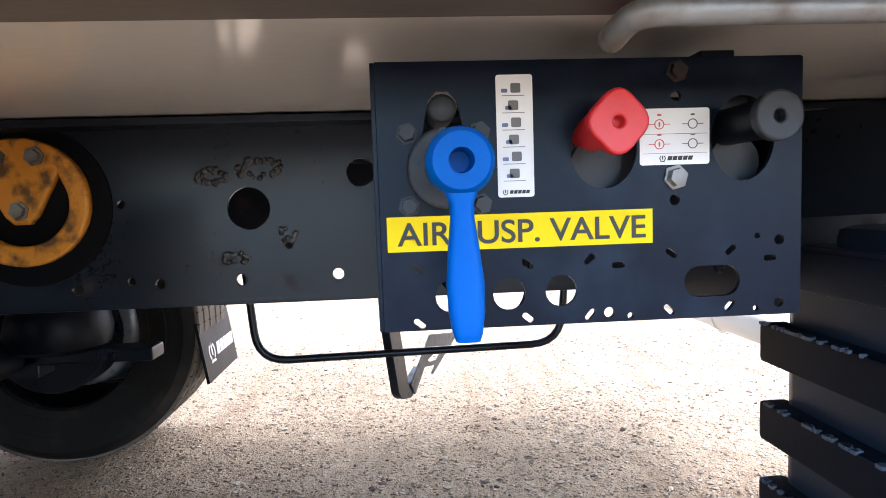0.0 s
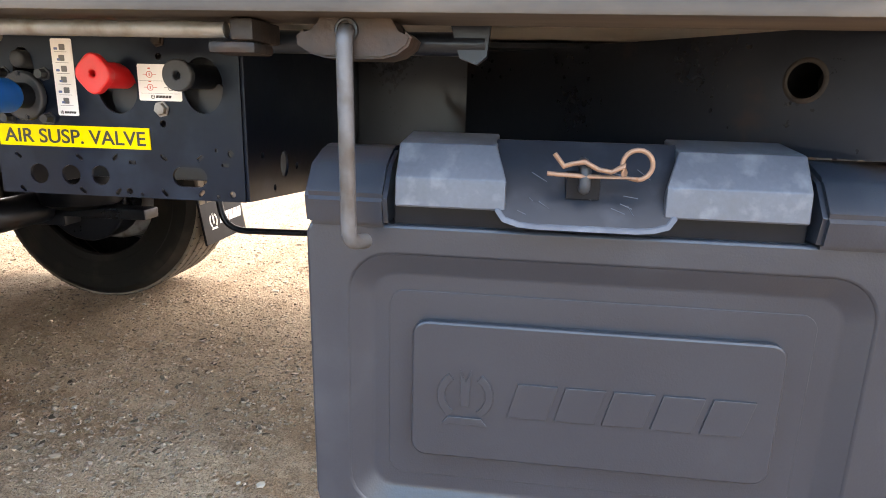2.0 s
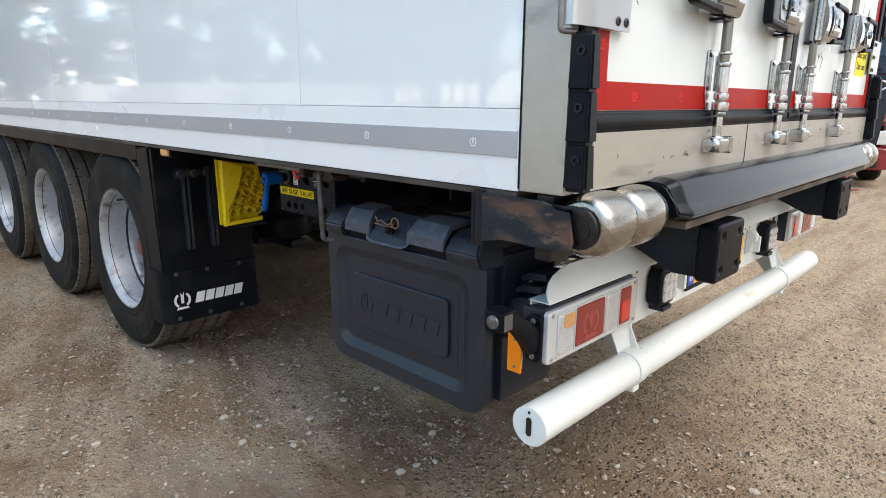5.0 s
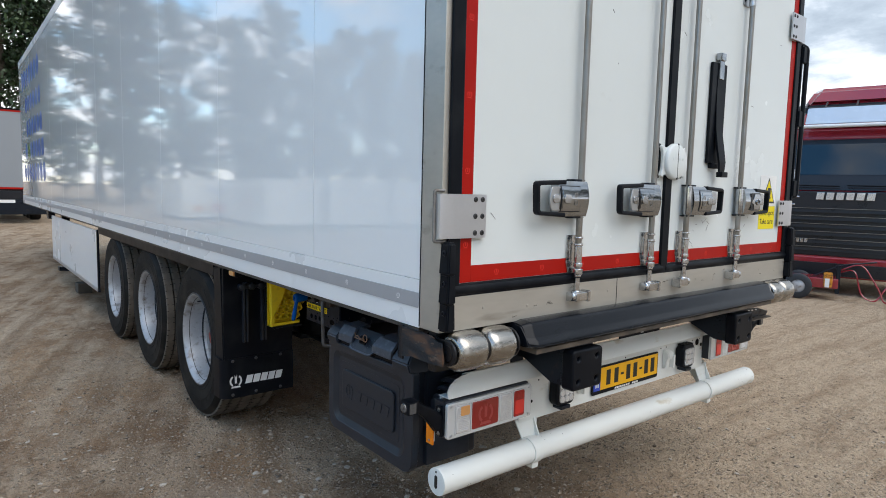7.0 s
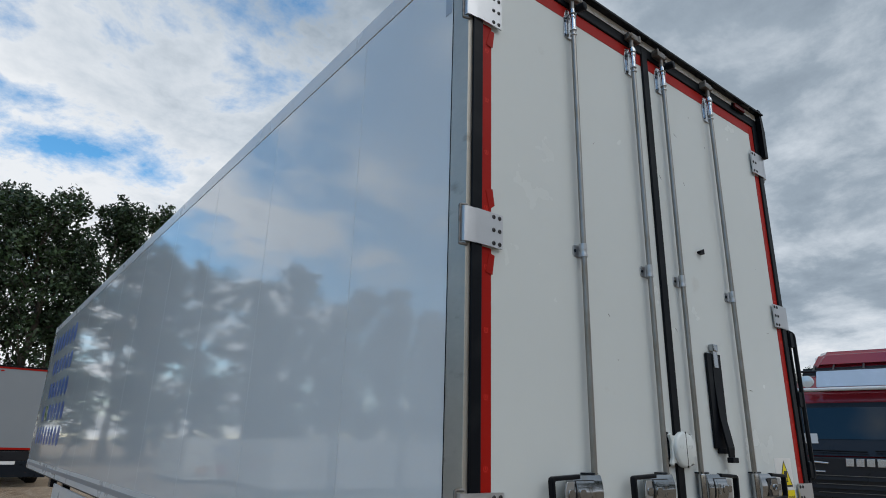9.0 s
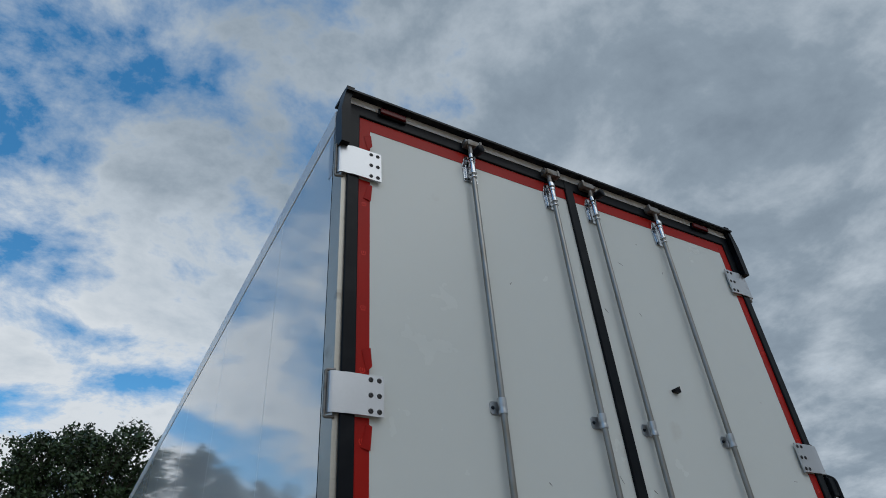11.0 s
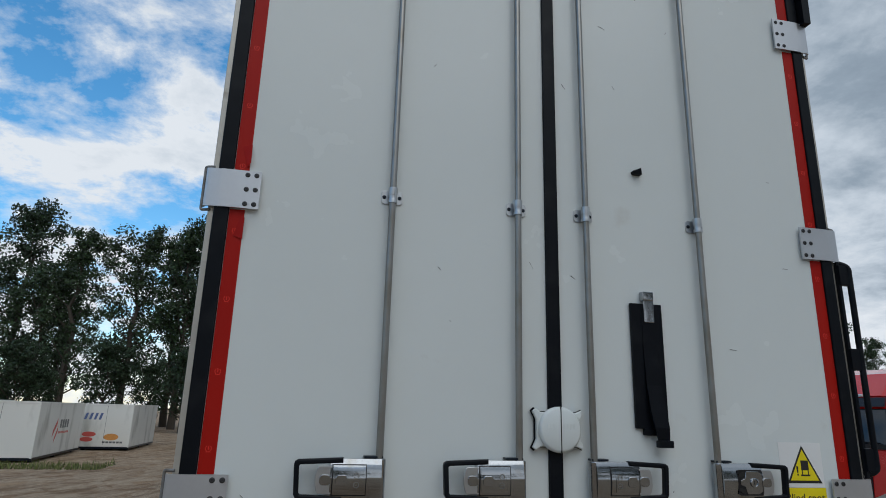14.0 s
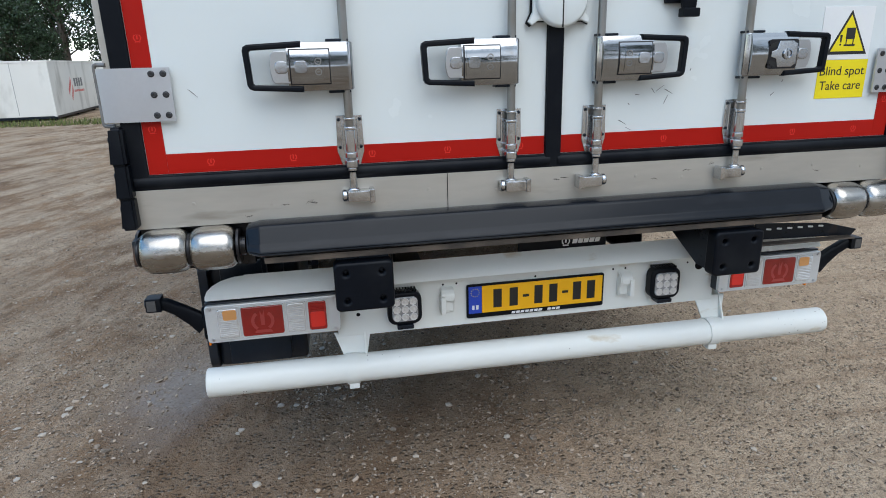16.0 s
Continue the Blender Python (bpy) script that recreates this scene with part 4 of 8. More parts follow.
    rod(bm, (x, -0.033, zc - 0.066), (x, -0.033, zc + 0.066), 0.0215, 22, 0.004)
    part("handle_collar", bm, CHROME, hub)
    for s_ in (-1, 1):
        a, b = sorted((u(-0.012), u(0.052)))
        lo, hi = sorted((zc + s_ * 0.066, zc + s_ * 0.074))
        part("handle_bracket", box(B(), (a, -0.040, lo), (b, -0.001, hi), 0.003), STEEL, hub)
    return hub


for d, x, k, hs in ((DOOR_L, POLES[0], 1, -1), (DOOR_L, POLES[1], 1, -1), (DOOR_R, POLES[2], -1, 1), (DOOR_R, POLES[3], -1, 1)):
    lock_bar(d, x, k, x in (POLES[0], POLES[2]))
    handle(d, x, hs, x == POLES[3])

# round seal-lock cap over the middle joint
CAP = part("seal_lock", rod(B(), (-0.008, -0.012, 1.690), (-0.008, -0.048, 1.690), 0.080, 40, 0.010), DOOR, DOOR_R, "round white plastic seal lock, split in the middle")
part("cap_groove", box(B(), (-0.0100, -0.0486, 1.611), (-0.0060, -0.0440, 1.769)), BLACKTXT, CAP)
ears = [(-0.100, 0.062), (-0.088, 0.072), (-0.070, 0.060), (0.070, 0.060), (0.088, 0.068), (0.092, 0.052), (0.080, 0.034), (0.080, -0.034), (0.092, -0.052), (0.088, -0.068), (0.070, -0.060), (-0.070, -0.060), (-0.088, -0.072), (-0.100, -0.062), (-0.086, -0.034), (-0.086, 0.034)]
# black sheet behind the bracket, showing as a dark outline
sheet("lock_gasket", [[(p * 1.045, q * 1.05) for p, q in ears]], 0.006, rear(-0.008, -0.006, 1.690), RUBBER, CAP)
sheet("lock_bracket", [ears], 0.016, rear(-0.008, -0.012, 1.690), DOOR, CAP, bevel=0.004)
for x in (-0.048, -0.036, -0.024, 0.012, 0.024, 0.036, 0.048):
    wrap("raised_bar", bars([slot2(x, 0, 0.007, 0.018)], rear(-0.008, -0.0483, 1.702)), DOOR, CAP)

# black strap holder on the right leaf
HOLD = part("strap_holder", box(B(), (0.305, -0.016, 1.700), (0.440, -0.002, 2.175), 0.004), RUBBER, DOOR_R, "black rubber hold-open strap on its plate")
bm = B()
box(bm, (0.358, -0.0225, 2.10), (0.402, -0.0155, 2.205), 0.003)
box(bm, (0.352, -0.030, 2.186), (0.400, -0.002, 2.222), 0.005)
part("strap_clip", bm, CHROME, HOLD, "bright metal strap clip")
bm = B()
rows_ = [(2.17, 0.352, 0.404, -0.017), (2.00, 0.350, 0.406, -0.019), (1.86, 0.352, 0.410, -0.026), (1.76, 0.356, 0.418, -0.040), (1.705, 0.366, 0.424, -0.046), (1.66, 0.380, 0.424, -0.042)]
for (z0, a0, b0, y0), (z1, a1, b1, y1) in zip(rows_, rows_[1:]):
    block(bm, [(a1, y1, z1), (b1, y1, z1), (b1, y1 + 0.010, z1), (a1, y1 + 0.010, z1)], [(a0, y0, z0), (b0, y0, z0), (b0, y0 + 0.010, z0), (a0, y0 + 0.010, z0)])
box(bm, (0.374, -0.058, 1.634), (0.430, -0.026, 1.660), 0.004)
box(bm, (0.336, -0.020, 1.676), (0.42, -0.002, 1.702), 0.004)
part("strap", bm, RUBBER, HOLD)
part("catch", prism(B(), [(0.348, -0.022, 2.735), (0.366, -0.026, 2.742), (0.386, -0.022, 2.752), (0.388, -0.022, 2.722), (0.372, -0.020, 2.722), (0.352, -0.020, 2.724)], (0, 0.0215, 0)), RUBBER, DOOR_R, "small black plastic catch")

# warning stickers
SIGN = part("warning_sign", box(B(), (0.915, -0.0012, 1.495), (1.108, 0.0007, 1.662)), STICKER, DOOR_R, "white film with yellow warning triangle")
tri = lambda s: [(-s, -s * 0.80), (s, -s * 0.80), (0, s)]
sheet("triangle_border", [tri(0.078)], 0.0006, rear(1.020, -0.0012, 1.573), BLACKTXT, SIGN)
sheet("triangle", [tri(0.064)], 0.0006, rear(1.020, -0.0018, 1.572), SIGNYEL, SIGN)
sheet("pictogram", [[(-0.012, -0.010), (0.022, -0.010), (0.022, 0.026), (-0.012, 0.026)], [(-0.016, -0.032), (0.026, -0.032), (0.026, -0.026), (-0.016, -0.026)], [(-0.010, -0.026), (-0.006, -0.026), (-0.006, -0.010), (-0.010, -0.010)], [(0.016, -0.026), (0.020, -0.026), (0.020, -0.010), (0.016, -0.010)], [(-0.032, -0.020), (-0.027, -0.020), (-0.025, 0.004), (-0.034, 0.004)], ring2(-0.0295, -0.027, 0.0035, 10)], 0.0006, rear(1.020, -0.0024, 1.569), BLACKTXT, SIGN)
BLIND = part("notice", box(B(), (0.922, -0.0012, 1.368), (1.111, 0.0007, 1.4935)), SIGNYEL, DOOR_R, "yellow notice with black lettering")
words("notice_text", "Blind spot", 0.042, rear(0.930, -0.0016, 1.444), BLACKTXT, BLIND, width=0.172)
words("notice_text", "Take care", 0.042, rear(0.935, -0.0016, 1.396), BLACKTXT, BLIND, width=0.160)
# scuffs
bm = B()
rr = random.Random(5)
for i in range(26):
    x, z = rr.uniform(-1.1, 1.1), rr.uniform(1.35, 3.6)
    if i < 8:
        x, z = 0.28 + rr.uniform(-0.06, 0.10), 1.37 + rr.uniform(-0.08, 0.06)
    a = rr.uniform(-1.2, 1.2)
    l, w = rr.uniform(0.004, 0.018), rr.uniform(0.0008, 0.002)
    c, s = math.cos(a), math.sin(a)
    q = [(-l, -w), (l, -w * 0.3), (l, w * 0.3), (-l * 0.6, w)]
    prism(bm, [(x + u * c - v * s, 0.0004, z + u * s + v * c) for u, v in q], (0, -0.0009, 0))
tagged(part("scuffs", bm, PRINTGREY, DOOR_R), kind="stuff")

# door retainer on the right corner post: two black uprights joined by pads
bm = B()
tube(bm, bend([(1.318, 0.0, 1.545), (1.352, -0.014, 1.56), (1.356, -0.014, 2.40), (1.320, 0.0, 2.415)], 0.02), 0.013, 8)
for z in (1.60, 2.00, 2.36):
    box(bm, (1.302, -0.020, z - 0.045), (1.362, 0.004, z + 0.045), 0.006)
box(bm, (1.300, -0.012, 1.53), (1.315, 0.006, 2.42), 0.003)
part("door_retainer", bm, RUBBER, FRAME, "black door retainer frame")

# ---- rear of the chassis ----
# roller buffers at both corners
for sx in (-1, 1):
    bm = B()
    a, b = sorted((sx * 1.290, sx * 0.985))
    rod(bm, (a, -0.022, 1.008), (b, -0.022, 1.008), 0.028, 14)
    for x, r_ in ((1.283, 0.043), (1.142, 0.050), (1.004, 0.054)):
        a, b = sorted((sx * (x - 0.005), sx * (x + 0.005)))
        rod(bm, (a, -0.022, 1.008), (b, -0.022, 1.008), r_, 18, 0.002)
        box(bm, (a, -0.012, 0.972), (b, 0.050, 1.050), 0.004)
    a, b = sorted((sx * 0.97, sx * 1.29))
    box(bm, (a, 0.035, 0.93), (b, 0.075, 1.066), 0.004)
    ROLL = part("roller_bracket", bm, SCAR, TR, "greasy black cast roller bracket")
    for x0, x1 in ((1.275, 1.146), (1.138, 1.012)):
        a, b = sorted((sx * x0, sx * x1))
        w = b - a
        bm = B()
        lathe(bm, [(0, 0.03), (0, 0.048), (0.003, 0.053), (0.010, 0.0590), (0.019, 0.0635), (w * 0.28, 0.0660), (w * 0.5, 0.0665), (w * 0.72, 0.0660), (w - 0.019, 0.0635), (w - 0.010, 0.0590), (w - 0.003, 0.053), (w, 0.048), (w, 0.03)], (a, -0.022, 1.008), (1, 0, 0), 36)
        part("roller", bm, ROLLER, ROLL, "polished dented steel roller")
# rubber bump bar
bm = B()
prof = [(0.03, 1.076), (-0.030, 1.082), (-0.058, 1.078), (-0.070, 1.070), (-0.090, 1.024), (-0.104, 1.012), (-0.108, 0.998), (-0.098, 0.988), (-0.050, 0.984), (0.03, 0.984)]
secs = []
for x, k in ((-0.976, 0.80), (-0.938, 1.0), (0.940, 1.0), (0.990, 0.80)):
    secs.append([bm.verts.new((x, 0.03 + (y - 0.03) * (k * 0.7 + 0.3), 1.030 + (z - 1.030) * k)) for y, z in prof])
for a, b in zip(secs, secs[1:]):
    for i in range(len(a)):
        j = (i + 1) % len(a)
        bm.faces.new((a[i], a[j], b[j], b[i]))
bm.faces.new(secs[0][::-1])
bm.faces.new(secs[-1])
bmesh.ops.bevel(bm, geom=[e for e in bm.edges], offset=0.004, segments=2, affect="EDGES")
BUMP = part("bump_bar", bm, BUFFER, TR, "worn black rubber bump bar")
part("bump_bar_backing", box(B(), (-0.93, -0.088, 0.964), (0.95, 0.05, 0.983), 0.003), DIRTY, BUMP)
RAILP = part("perforated_rail", prism(B(), [(0.80, 0.046, 0.862), (1.215, 0.046, 0.850), (1.235, 0.046, 0.872), (1.10, 0.046, 0.905), (0.80, 0.046, 0.925)], (0, 0.006, 0)), STEEL, TR, "black perforated rail")
# pale sheets in place of the slots, standing in for the brightness through them
for i in range(6):
    sheet("rail_slot", [slot2(0, 0, 0.022, 0.007, -6)], 0.0012, rear(0.855 + 0.044 * i, 0.0458, 0.899 - 0.0005 * i), STICKER, RAILP)
part("rail_lip", box(B(), (0.80, 0.010, 0.846), (1.20, 0.047, 0.852), 0.002), DIRTY, RAILP)

# dock buffers
for x0, x1 in ((-0.733, -0.551), (0.545, 0.727)):
    bm = B()
    prism(bm, [((x0 + 0.01), 0.20, 0.975), ((x0 + 0.01), -0.05, 0.975), ((x0 + 0.01), -0.062, 0.80), ((x0 + 0.01), 0.02, 0.80), ((x0 + 0.01), 0.20, 0.88)], (x1 - x0 - 0.02, 0, 0))
    base = part("dock_buffer", bm, STEEL, TR, "black steel dock buffer bracket")
    sheet("buffer_block", [rrect(x1 - x0, 0.158, 0.016, 5)] + [ring2(u, v, 0.0085, 12) for u in (-0.055, 0.055) for v in (-0.045, 0.045)], 0.055, rear((x0 + x1) / 2, -0.040, 0.868), RUBBER, base, "black rubber buffer block with four bolt holes", bevel=0.008)
    bm = B()
    for u in (-0.055, 0.055):
        for v in (-0.045, 0.045):
            rod(bm, ((x0 + x1) / 2 + u, -0.060, 0.868 + v), ((x0 + x1) / 2 + u, -0.072, 0.868 + v), 0.006, 8)
    part("buffer_bolts", bm, STEEL, base)

# rear cross member and corner arm
part("cross_member", box(B(), (-1.0, 0.10, 0.93), (1.0, 0.20, 1.065), 0.005), STEEL, TR)
MP = part("maker_plate", box(B(), (-0.070, 0.160, 0.820), (0.268, 0.1685, 0.945), 0.002), RUBBER, TR, "black plate with white maker's mark")
wrap("plate_mark", bars(marque(0, 0, 0.150, 0.026), rear(0.094, 0.1592, 0.868)), STICKER, MP)
for sx in (-1, 1):
    a = Vector((sx * 0.62, 0.80, 0))
    b = Vector((sx * 1.292, 0.236, 0))
    L = (b - a).length
    ang = math.atan2(b.y - a.y, b.x - a.x)
    fr = Matrix.Translation((a.x, a.y, 0)) @ Matrix.Rotation(ang, 4, "Z") @ Matrix.Rotation(radians(90), 4, "X")
    # the plate's outline runs from the main beam to the corner, with two round holes
    loops = [[(0, 0.90), (L * 0.55, 0.925), (L, 0.938), (L, 1.064), (0, 1.064)], ring2(L - 0.242, 1.011, 0.019, 22), ring2(L - 0.066, 1.007, 0.027, 24)]
    arm = sheet("corner_arm", loops, 0.010, fr, STEEL, TR, "black steel corner arm with two round holes")
    for u, r in ((L - 0.242, 0.019), (L - 0.066, 0.027)):
        bm = B()
        c = fr @ Vector((u, 1.011 if u < L - 0.1 else 1.007, 0.005))
        nrm = (fr.to_3x3() @ Vector((0, 0, 1))).normalized()
        lathe(bm, [(0.0053, r), (0.0060, r + 0.002), (0.0057, r + 0.004), (0.0048, r + 0.006)], c, nrm, 28)
        part("hole_collar", bm, CAST, arm, "rusty dusty rim of the hole")
        # added black lining gives the hole its inner shade
        bm = B()
        lathe(bm, [(0.0052, r - 0.0002), (-0.06, r - 0.0002), (-0.06, 0)], c, nrm, 28)
        part("hole_lining", bm, SHADEBLACK, arm)
    bm = B()
    plan = bend([(sx * 1.282, 0.246, 0), (sx * 1.300, 0.228, 0), (sx * 1.302, 0.205, 0)], 0.012, 4)
    wall_strip(bm, plan, 0.004, 0.940, 1.062)
    part("arm_bend", bm, STEEL, arm)
    bm = B()
    face = [(0.206, 1.058), (0.050, 1.056), (0.034, 1.051), (0.020, 1.042), (-0.010, 1.040), (-0.022, 0.985), (-0.019, 0.966), (0.060, 0.960), (0.150, 0.962), (0.206, 0.950)]
    prism(bm, [(sx * 1.298, y, z) for y, z in face], (sx * 0.008, 0, 0))
    part("rusty_end_plate", bm, RUST, arm, "flaking rusty steel end plate")

# white lamp carrier: upright face, leaning top flange, rounded outer ends
CARRY = part("lamp_carrier", box(B(), (-0.735, 0.172, 0.585), (0.740, 0.178, 0.787), 0.001), WHITEST, TR, "white painted lamp carrier beam")
# the folded shelf over the lamps: flat bottom, leaning rear face with rounded ends, top lip
part("carrier_shelf", box(B(), (-1.156, 0.119, 0.7855), (1.156, 0.180, 0.7885), 0.001), WHITEST, CARRY)
half = [(0.0, 0.0), (1.158, 0.0), (1.158, 0.012), (1.150, 0.032), (1.132, 0.050), (1.105, 0.064), (1.07, 0.074), (1.03, 0.078), (0.0, 0.078)]
out_ = half[1:-1] + [(-u_, v_) for u_, v_ in half[1:-1]][::-1]
bm = B()
prism(bm, [(u_, 0.118 + v_ * 0.46, 0.789 + v_ * 0.84) for u_, v_ in out_], (0, 0.0035, -0.0015))
part("carrier_flange", bm, WHITEST, CARRY)
bm = B()
prism(bm, [(-1.03, 0.154, 0.8565), (-1.03, 0.198, 0.842), (-1.03, 0.1965, 0.839), (-1.03, 0.152, 0.8530)], (2.06, 0, 0))
part("carrier_lip", bm, WHITEST, CARRY)
for sx in (-1, 1):
    a, b = sorted((sx * 0.738, sx * 1.150))
    part("carrier_end", box(B(), (a, 0.176, 0.640), (b, 0.180, 0.785)), WHITEST, CARRY)
for x, z, r in [(x, 0.750, 0.004) for x in (-0.62, -0.35, -0.30, 0.0, 0.31, 0.36, 0.62, 0.70)] + [(0.672, 0.735, 0.019), (0.715, 0.715, 0.010), (-0.66, 0.665, 0.007)]:
    part("carrier_hole", rod(B(), (x, 0.176, z), (x, 0.1715, z), r, 14), SHADEBLACK, CARRY)

# number plate with bars in place of its characters
PLATE = sheet("number_plate", [rrect(0.535, 0.132, 0.008)], 0.008, rear(0.002, 0.168, 0.677), RUBBER, CARRY, "yellow number plate in a black holder", bevel=0.002)
part("plate_face", box(B(), (-0.208, 0.1585, 0.630), (0.262, 0.1600, 0.735)), PLATEY, PLATE)
part("plate_band", box(B(), (-0.258, 0.1585, 0.630), (-0.209, 0.1600, 0.735)), PLATEB, PLATE)
for u, w, h in [(u, 0.032, 0.036) for u in (-0.149, -0.087, 0.009, 0.067, 0.161, 0.217)] + [(-0.040, 0.024, 0.005), (0.114, 0.024, 0.005)]:
    wrap("plate_bar", bars([[(u - w / 2, -h), (u + w / 2, -h), (u + w / 2, h), (u - w / 2, h)]], rear(0, 0.1583, 0.683)), BLACKTXT, PLATE)
for i in range(11):
    if i != 7:
        wrap("holder_bar", bars([slant(-0.095 + 0.0175 * i, 0.0135, 0.009)], rear(0, 0.1590, 0.6155)), STICKER, PLATE)
for i in range(12):
    a_ = math.tau * i / 12
    wrap("band_star", bars([ring2(0.015 * math.cos(a_), 0.028 + 0.015 * math.sin(a_), 0.0018, 6)], rear(-0.2335, 0.1583, 0.683)), SIGNYEL, PLATE)
for u in (-0.0075, 0.0075):
    wrap("band_bar", bars([[(u - 0.0045, -0.038), (u + 0.0045, -0.038), (u + 0.0045, -0.021), (u - 0.0045, -0.021)]], rear(-0.2335, 0.1583, 0.683)), STICKER, PLATE)
# plate lamps
for x in (-0.338, 0.352):
    bm = B()
    sx = -1 if x < 0 else 1
    prism(bm, [(x - 0.024, 0.172, 0.744), (x - 0.024, 0.150, 0.738), (x - 0.024, 0.134, 0.722), (x - 0.024, 0.132, 0.700), (x - 0.024, 0.150, 0.690), (x - 0.024, 0.150, 0.652), (x - 0.024, 0.172, 0.640)], (0.048, 0, 0))
    bmesh.ops.bevel(bm, geom=bm.edges[:], offset=0.004, segments=2, affect="EDGES")
    a, b = sorted((x + sx * 0.010, x + sx * 0.028))
    box(bm, (a, 0.126, 0.648), (b, 0.168, 0.716), 0.005)
    part("plate_lamp", bm, WHITEST, CARRY, "small white plate lamp housing")
# square work lamps
for x in (-0.497, 0.505):
    wl_ = sheet("work_lamp", [rrect(0.122, 0.122, 0.030, 5)], 0.045, rear(x, 0.168, 0.690), RUBBER, CARRY, "black square work lamp with clear lens", bevel=0.008)
    sheet("lamp_lens", [rrect(0.092, 0.092, 0.018, 5)], 0.006, rear(x, 0.1232, 0.690), LAMPGLASS, wl_, "clear lens over bright reflectors", bevel=0.002)
    for i in range(3):
        for j in range(3):
            bm = B()
            lathe(bm, [(0, 0.0150), (0.0035, 0.0135), (0.0020, 0.0080), (0.0030, 0.0035), (0.0032, 0)], (x - 0.029 + i * 0.029, 0.1172, 0.661 + j * 0.029), (0, -1, 0), 8)
            part("reflector_cell", bm, CLEARLENS, wl_)
    bm = B()
    for i in range(9):
        box(bm, (x - 0.046 + 0.0105 * i, 0.128, 0.749), (x - 0.041 + 0.0105 * i, 0.165, 0.757))
    part("cooling_fins", bm, RUBBER, wl_)
    part("lamp_bracket", box(B(), (x - 0.03, 0.12, 0.612), (x + 0.03, 0.17, 0.628), 0.004), STEEL, wl_)

# tail lamps, each with four lenses, and the side marker on its rubber arm
for sx in (-1, 1):
    xo, xi = sx * 1.165, sx * 0.724
    xc, w = (xo + xi) / 2, abs(xo - xi)
    tl = part("tail_lamp", box(B(), (xc - w / 2 + 0.004, 0.130, 0.636), (xc + w / 2 - 0.004, 0.172, 0.775), 0.006), PLASTIC, TR, "tail lamp with red, clear and amber lenses")
    sheet("lamp_cover", [rrect(w, 0.134, 0.012, 4)], 0.016, rear(xc, 0.131, 0.702), LENSRIM, tl, "clear pale cover", bevel=0.004)
    for a, b, mt in ((0.040, 0.105, CLEARLENS), (0.116, 0.252, REDLENS), (0.264, 0.324, CLEARLENS), (0.336, 0.396, STOPRED)):
        u = sorted((xo - sx * a, xo - sx * b))
        lens = sheet("lens", [rrect(u[1] - u[0], 0.104, 0.009, 4)], 0.0075, rear((u[0] + u[1]) / 2, 0.1165, 0.703), mt, tl, bevel=0.003)
        if mt is CLEARLENS:
            bm = B()
            for i in range(14):
                zz = 0.660 + 0.0066 * i
                rod(bm, (u[0] + 0.005, 0.1090, zz), (u[1] - 0.005, 0.1090, zz), 0.0018, 6)
            part("lens_ribs", bm, mt, lens)
        if mt is STOPRED:
            # the reflector's sun glow is put in as a brighter red inset
            sheet("reflex_field", [rrect(u[1] - u[0] - 0.012, 0.056, 0.008, 4)], 0.0022, rear((u[0] + u[1]) / 2, 0.1095, 0.690), BRIGHTRED, lens, "reflex field with its glow put into a brighter red", bevel=0.0009)
            bm = B()
            for i in range(5):
                zz = 0.726 + 0.0055 * i
                rod(bm, (u[0] + 0.006, 0.1090, zz), (u[1] - 0.006, 0.1090, zz), 0.0014, 6)
            part("lens_ribs", bm, mt, lens)
        part("lens_rim", sheet_to_bm([rrect(u[1] - u[0] + 0.007, 0.113, 0.006, 3), rrect(u[1] - u[0] - 0.001, 0.105, 0.004, 3)], 0.004, rear((u[0] + u[1]) / 2, 0.1152, 0.703)), LENSRIM, tl)
    u = sorted((xo - sx * 0.058, xo - sx * 0.102))
    sheet("amber_lens", [rrect(u[1] - u[0], 0.036, 0.007, 4)], 0.0028, rear((u[0] + u[1]) / 2, 0.1095, 0.734), AMBER, tl, bevel=0.0012)
    u = xo - sx * 0.184
    wrap("lens_mark", bars(crown(0, 0, 0.038), rear(u, 0.1089, 0.703), 0.0004), LENSMARK, tl)
    first = bolt(tl, (xo - sx * 0.018, 0.115, 0.757), (0, -1, 0), 0.0045, CLASPST)
    studs(first, [(xo - sx * 0.018, 0.115, 0.648), (xi + sx * 0.018, 0.115, 0.757), (xi + sx * 0.018, 0.115, 0.648)])
    for k in range(4):
        part("housing_rib", box(B(), (min(sx * 1.140, sx * 1.166), 0.134, 0.642 + k * 0.034), (max(sx * 1.140, sx * 1.166), 0.190, 0.671 + k * 0.034), 0.004), PLASTIC, tl)
    # rubber arm: rounded foot plate with two bolts, a flattened limb, a block-shaped head with two lenses
    foot = sheet("marker_foot", [rrect(0.046, 0.118, 0.016, 4)], 0.010, side(-1.166, 0.150, 0.700) if sx < 0 else side(1.176, 0.150, 0.700), RUBBER, tl, bevel=0.003)
    bm = B()
    ax = [Vector((sx * 1.172, 0.152, 0.692)), Vector((sx * 1.205, 0.150, 0.722)), Vector((sx * 1.250, 0.146, 0.758)), Vector((sx * 1.284, 0.142, 0.780)), Vector((sx * 1.312, 0.139, 0.787))]
    sizes = [(0.020, 0.034), (0.019, 0.026), (0.017, 0.020), (0.017, 0.019), (0.018, 0.020)]
    rings = []
    for i, (c, (hy, hz)) in enumerate(zip(ax, sizes)):
        d = (ax[min(i + 1, 4)] - ax[max(i - 1, 0)]).normalized()
        up_ = Vector((0, 1, 0)).cross(d) * (1 if sx > 0 else -1)
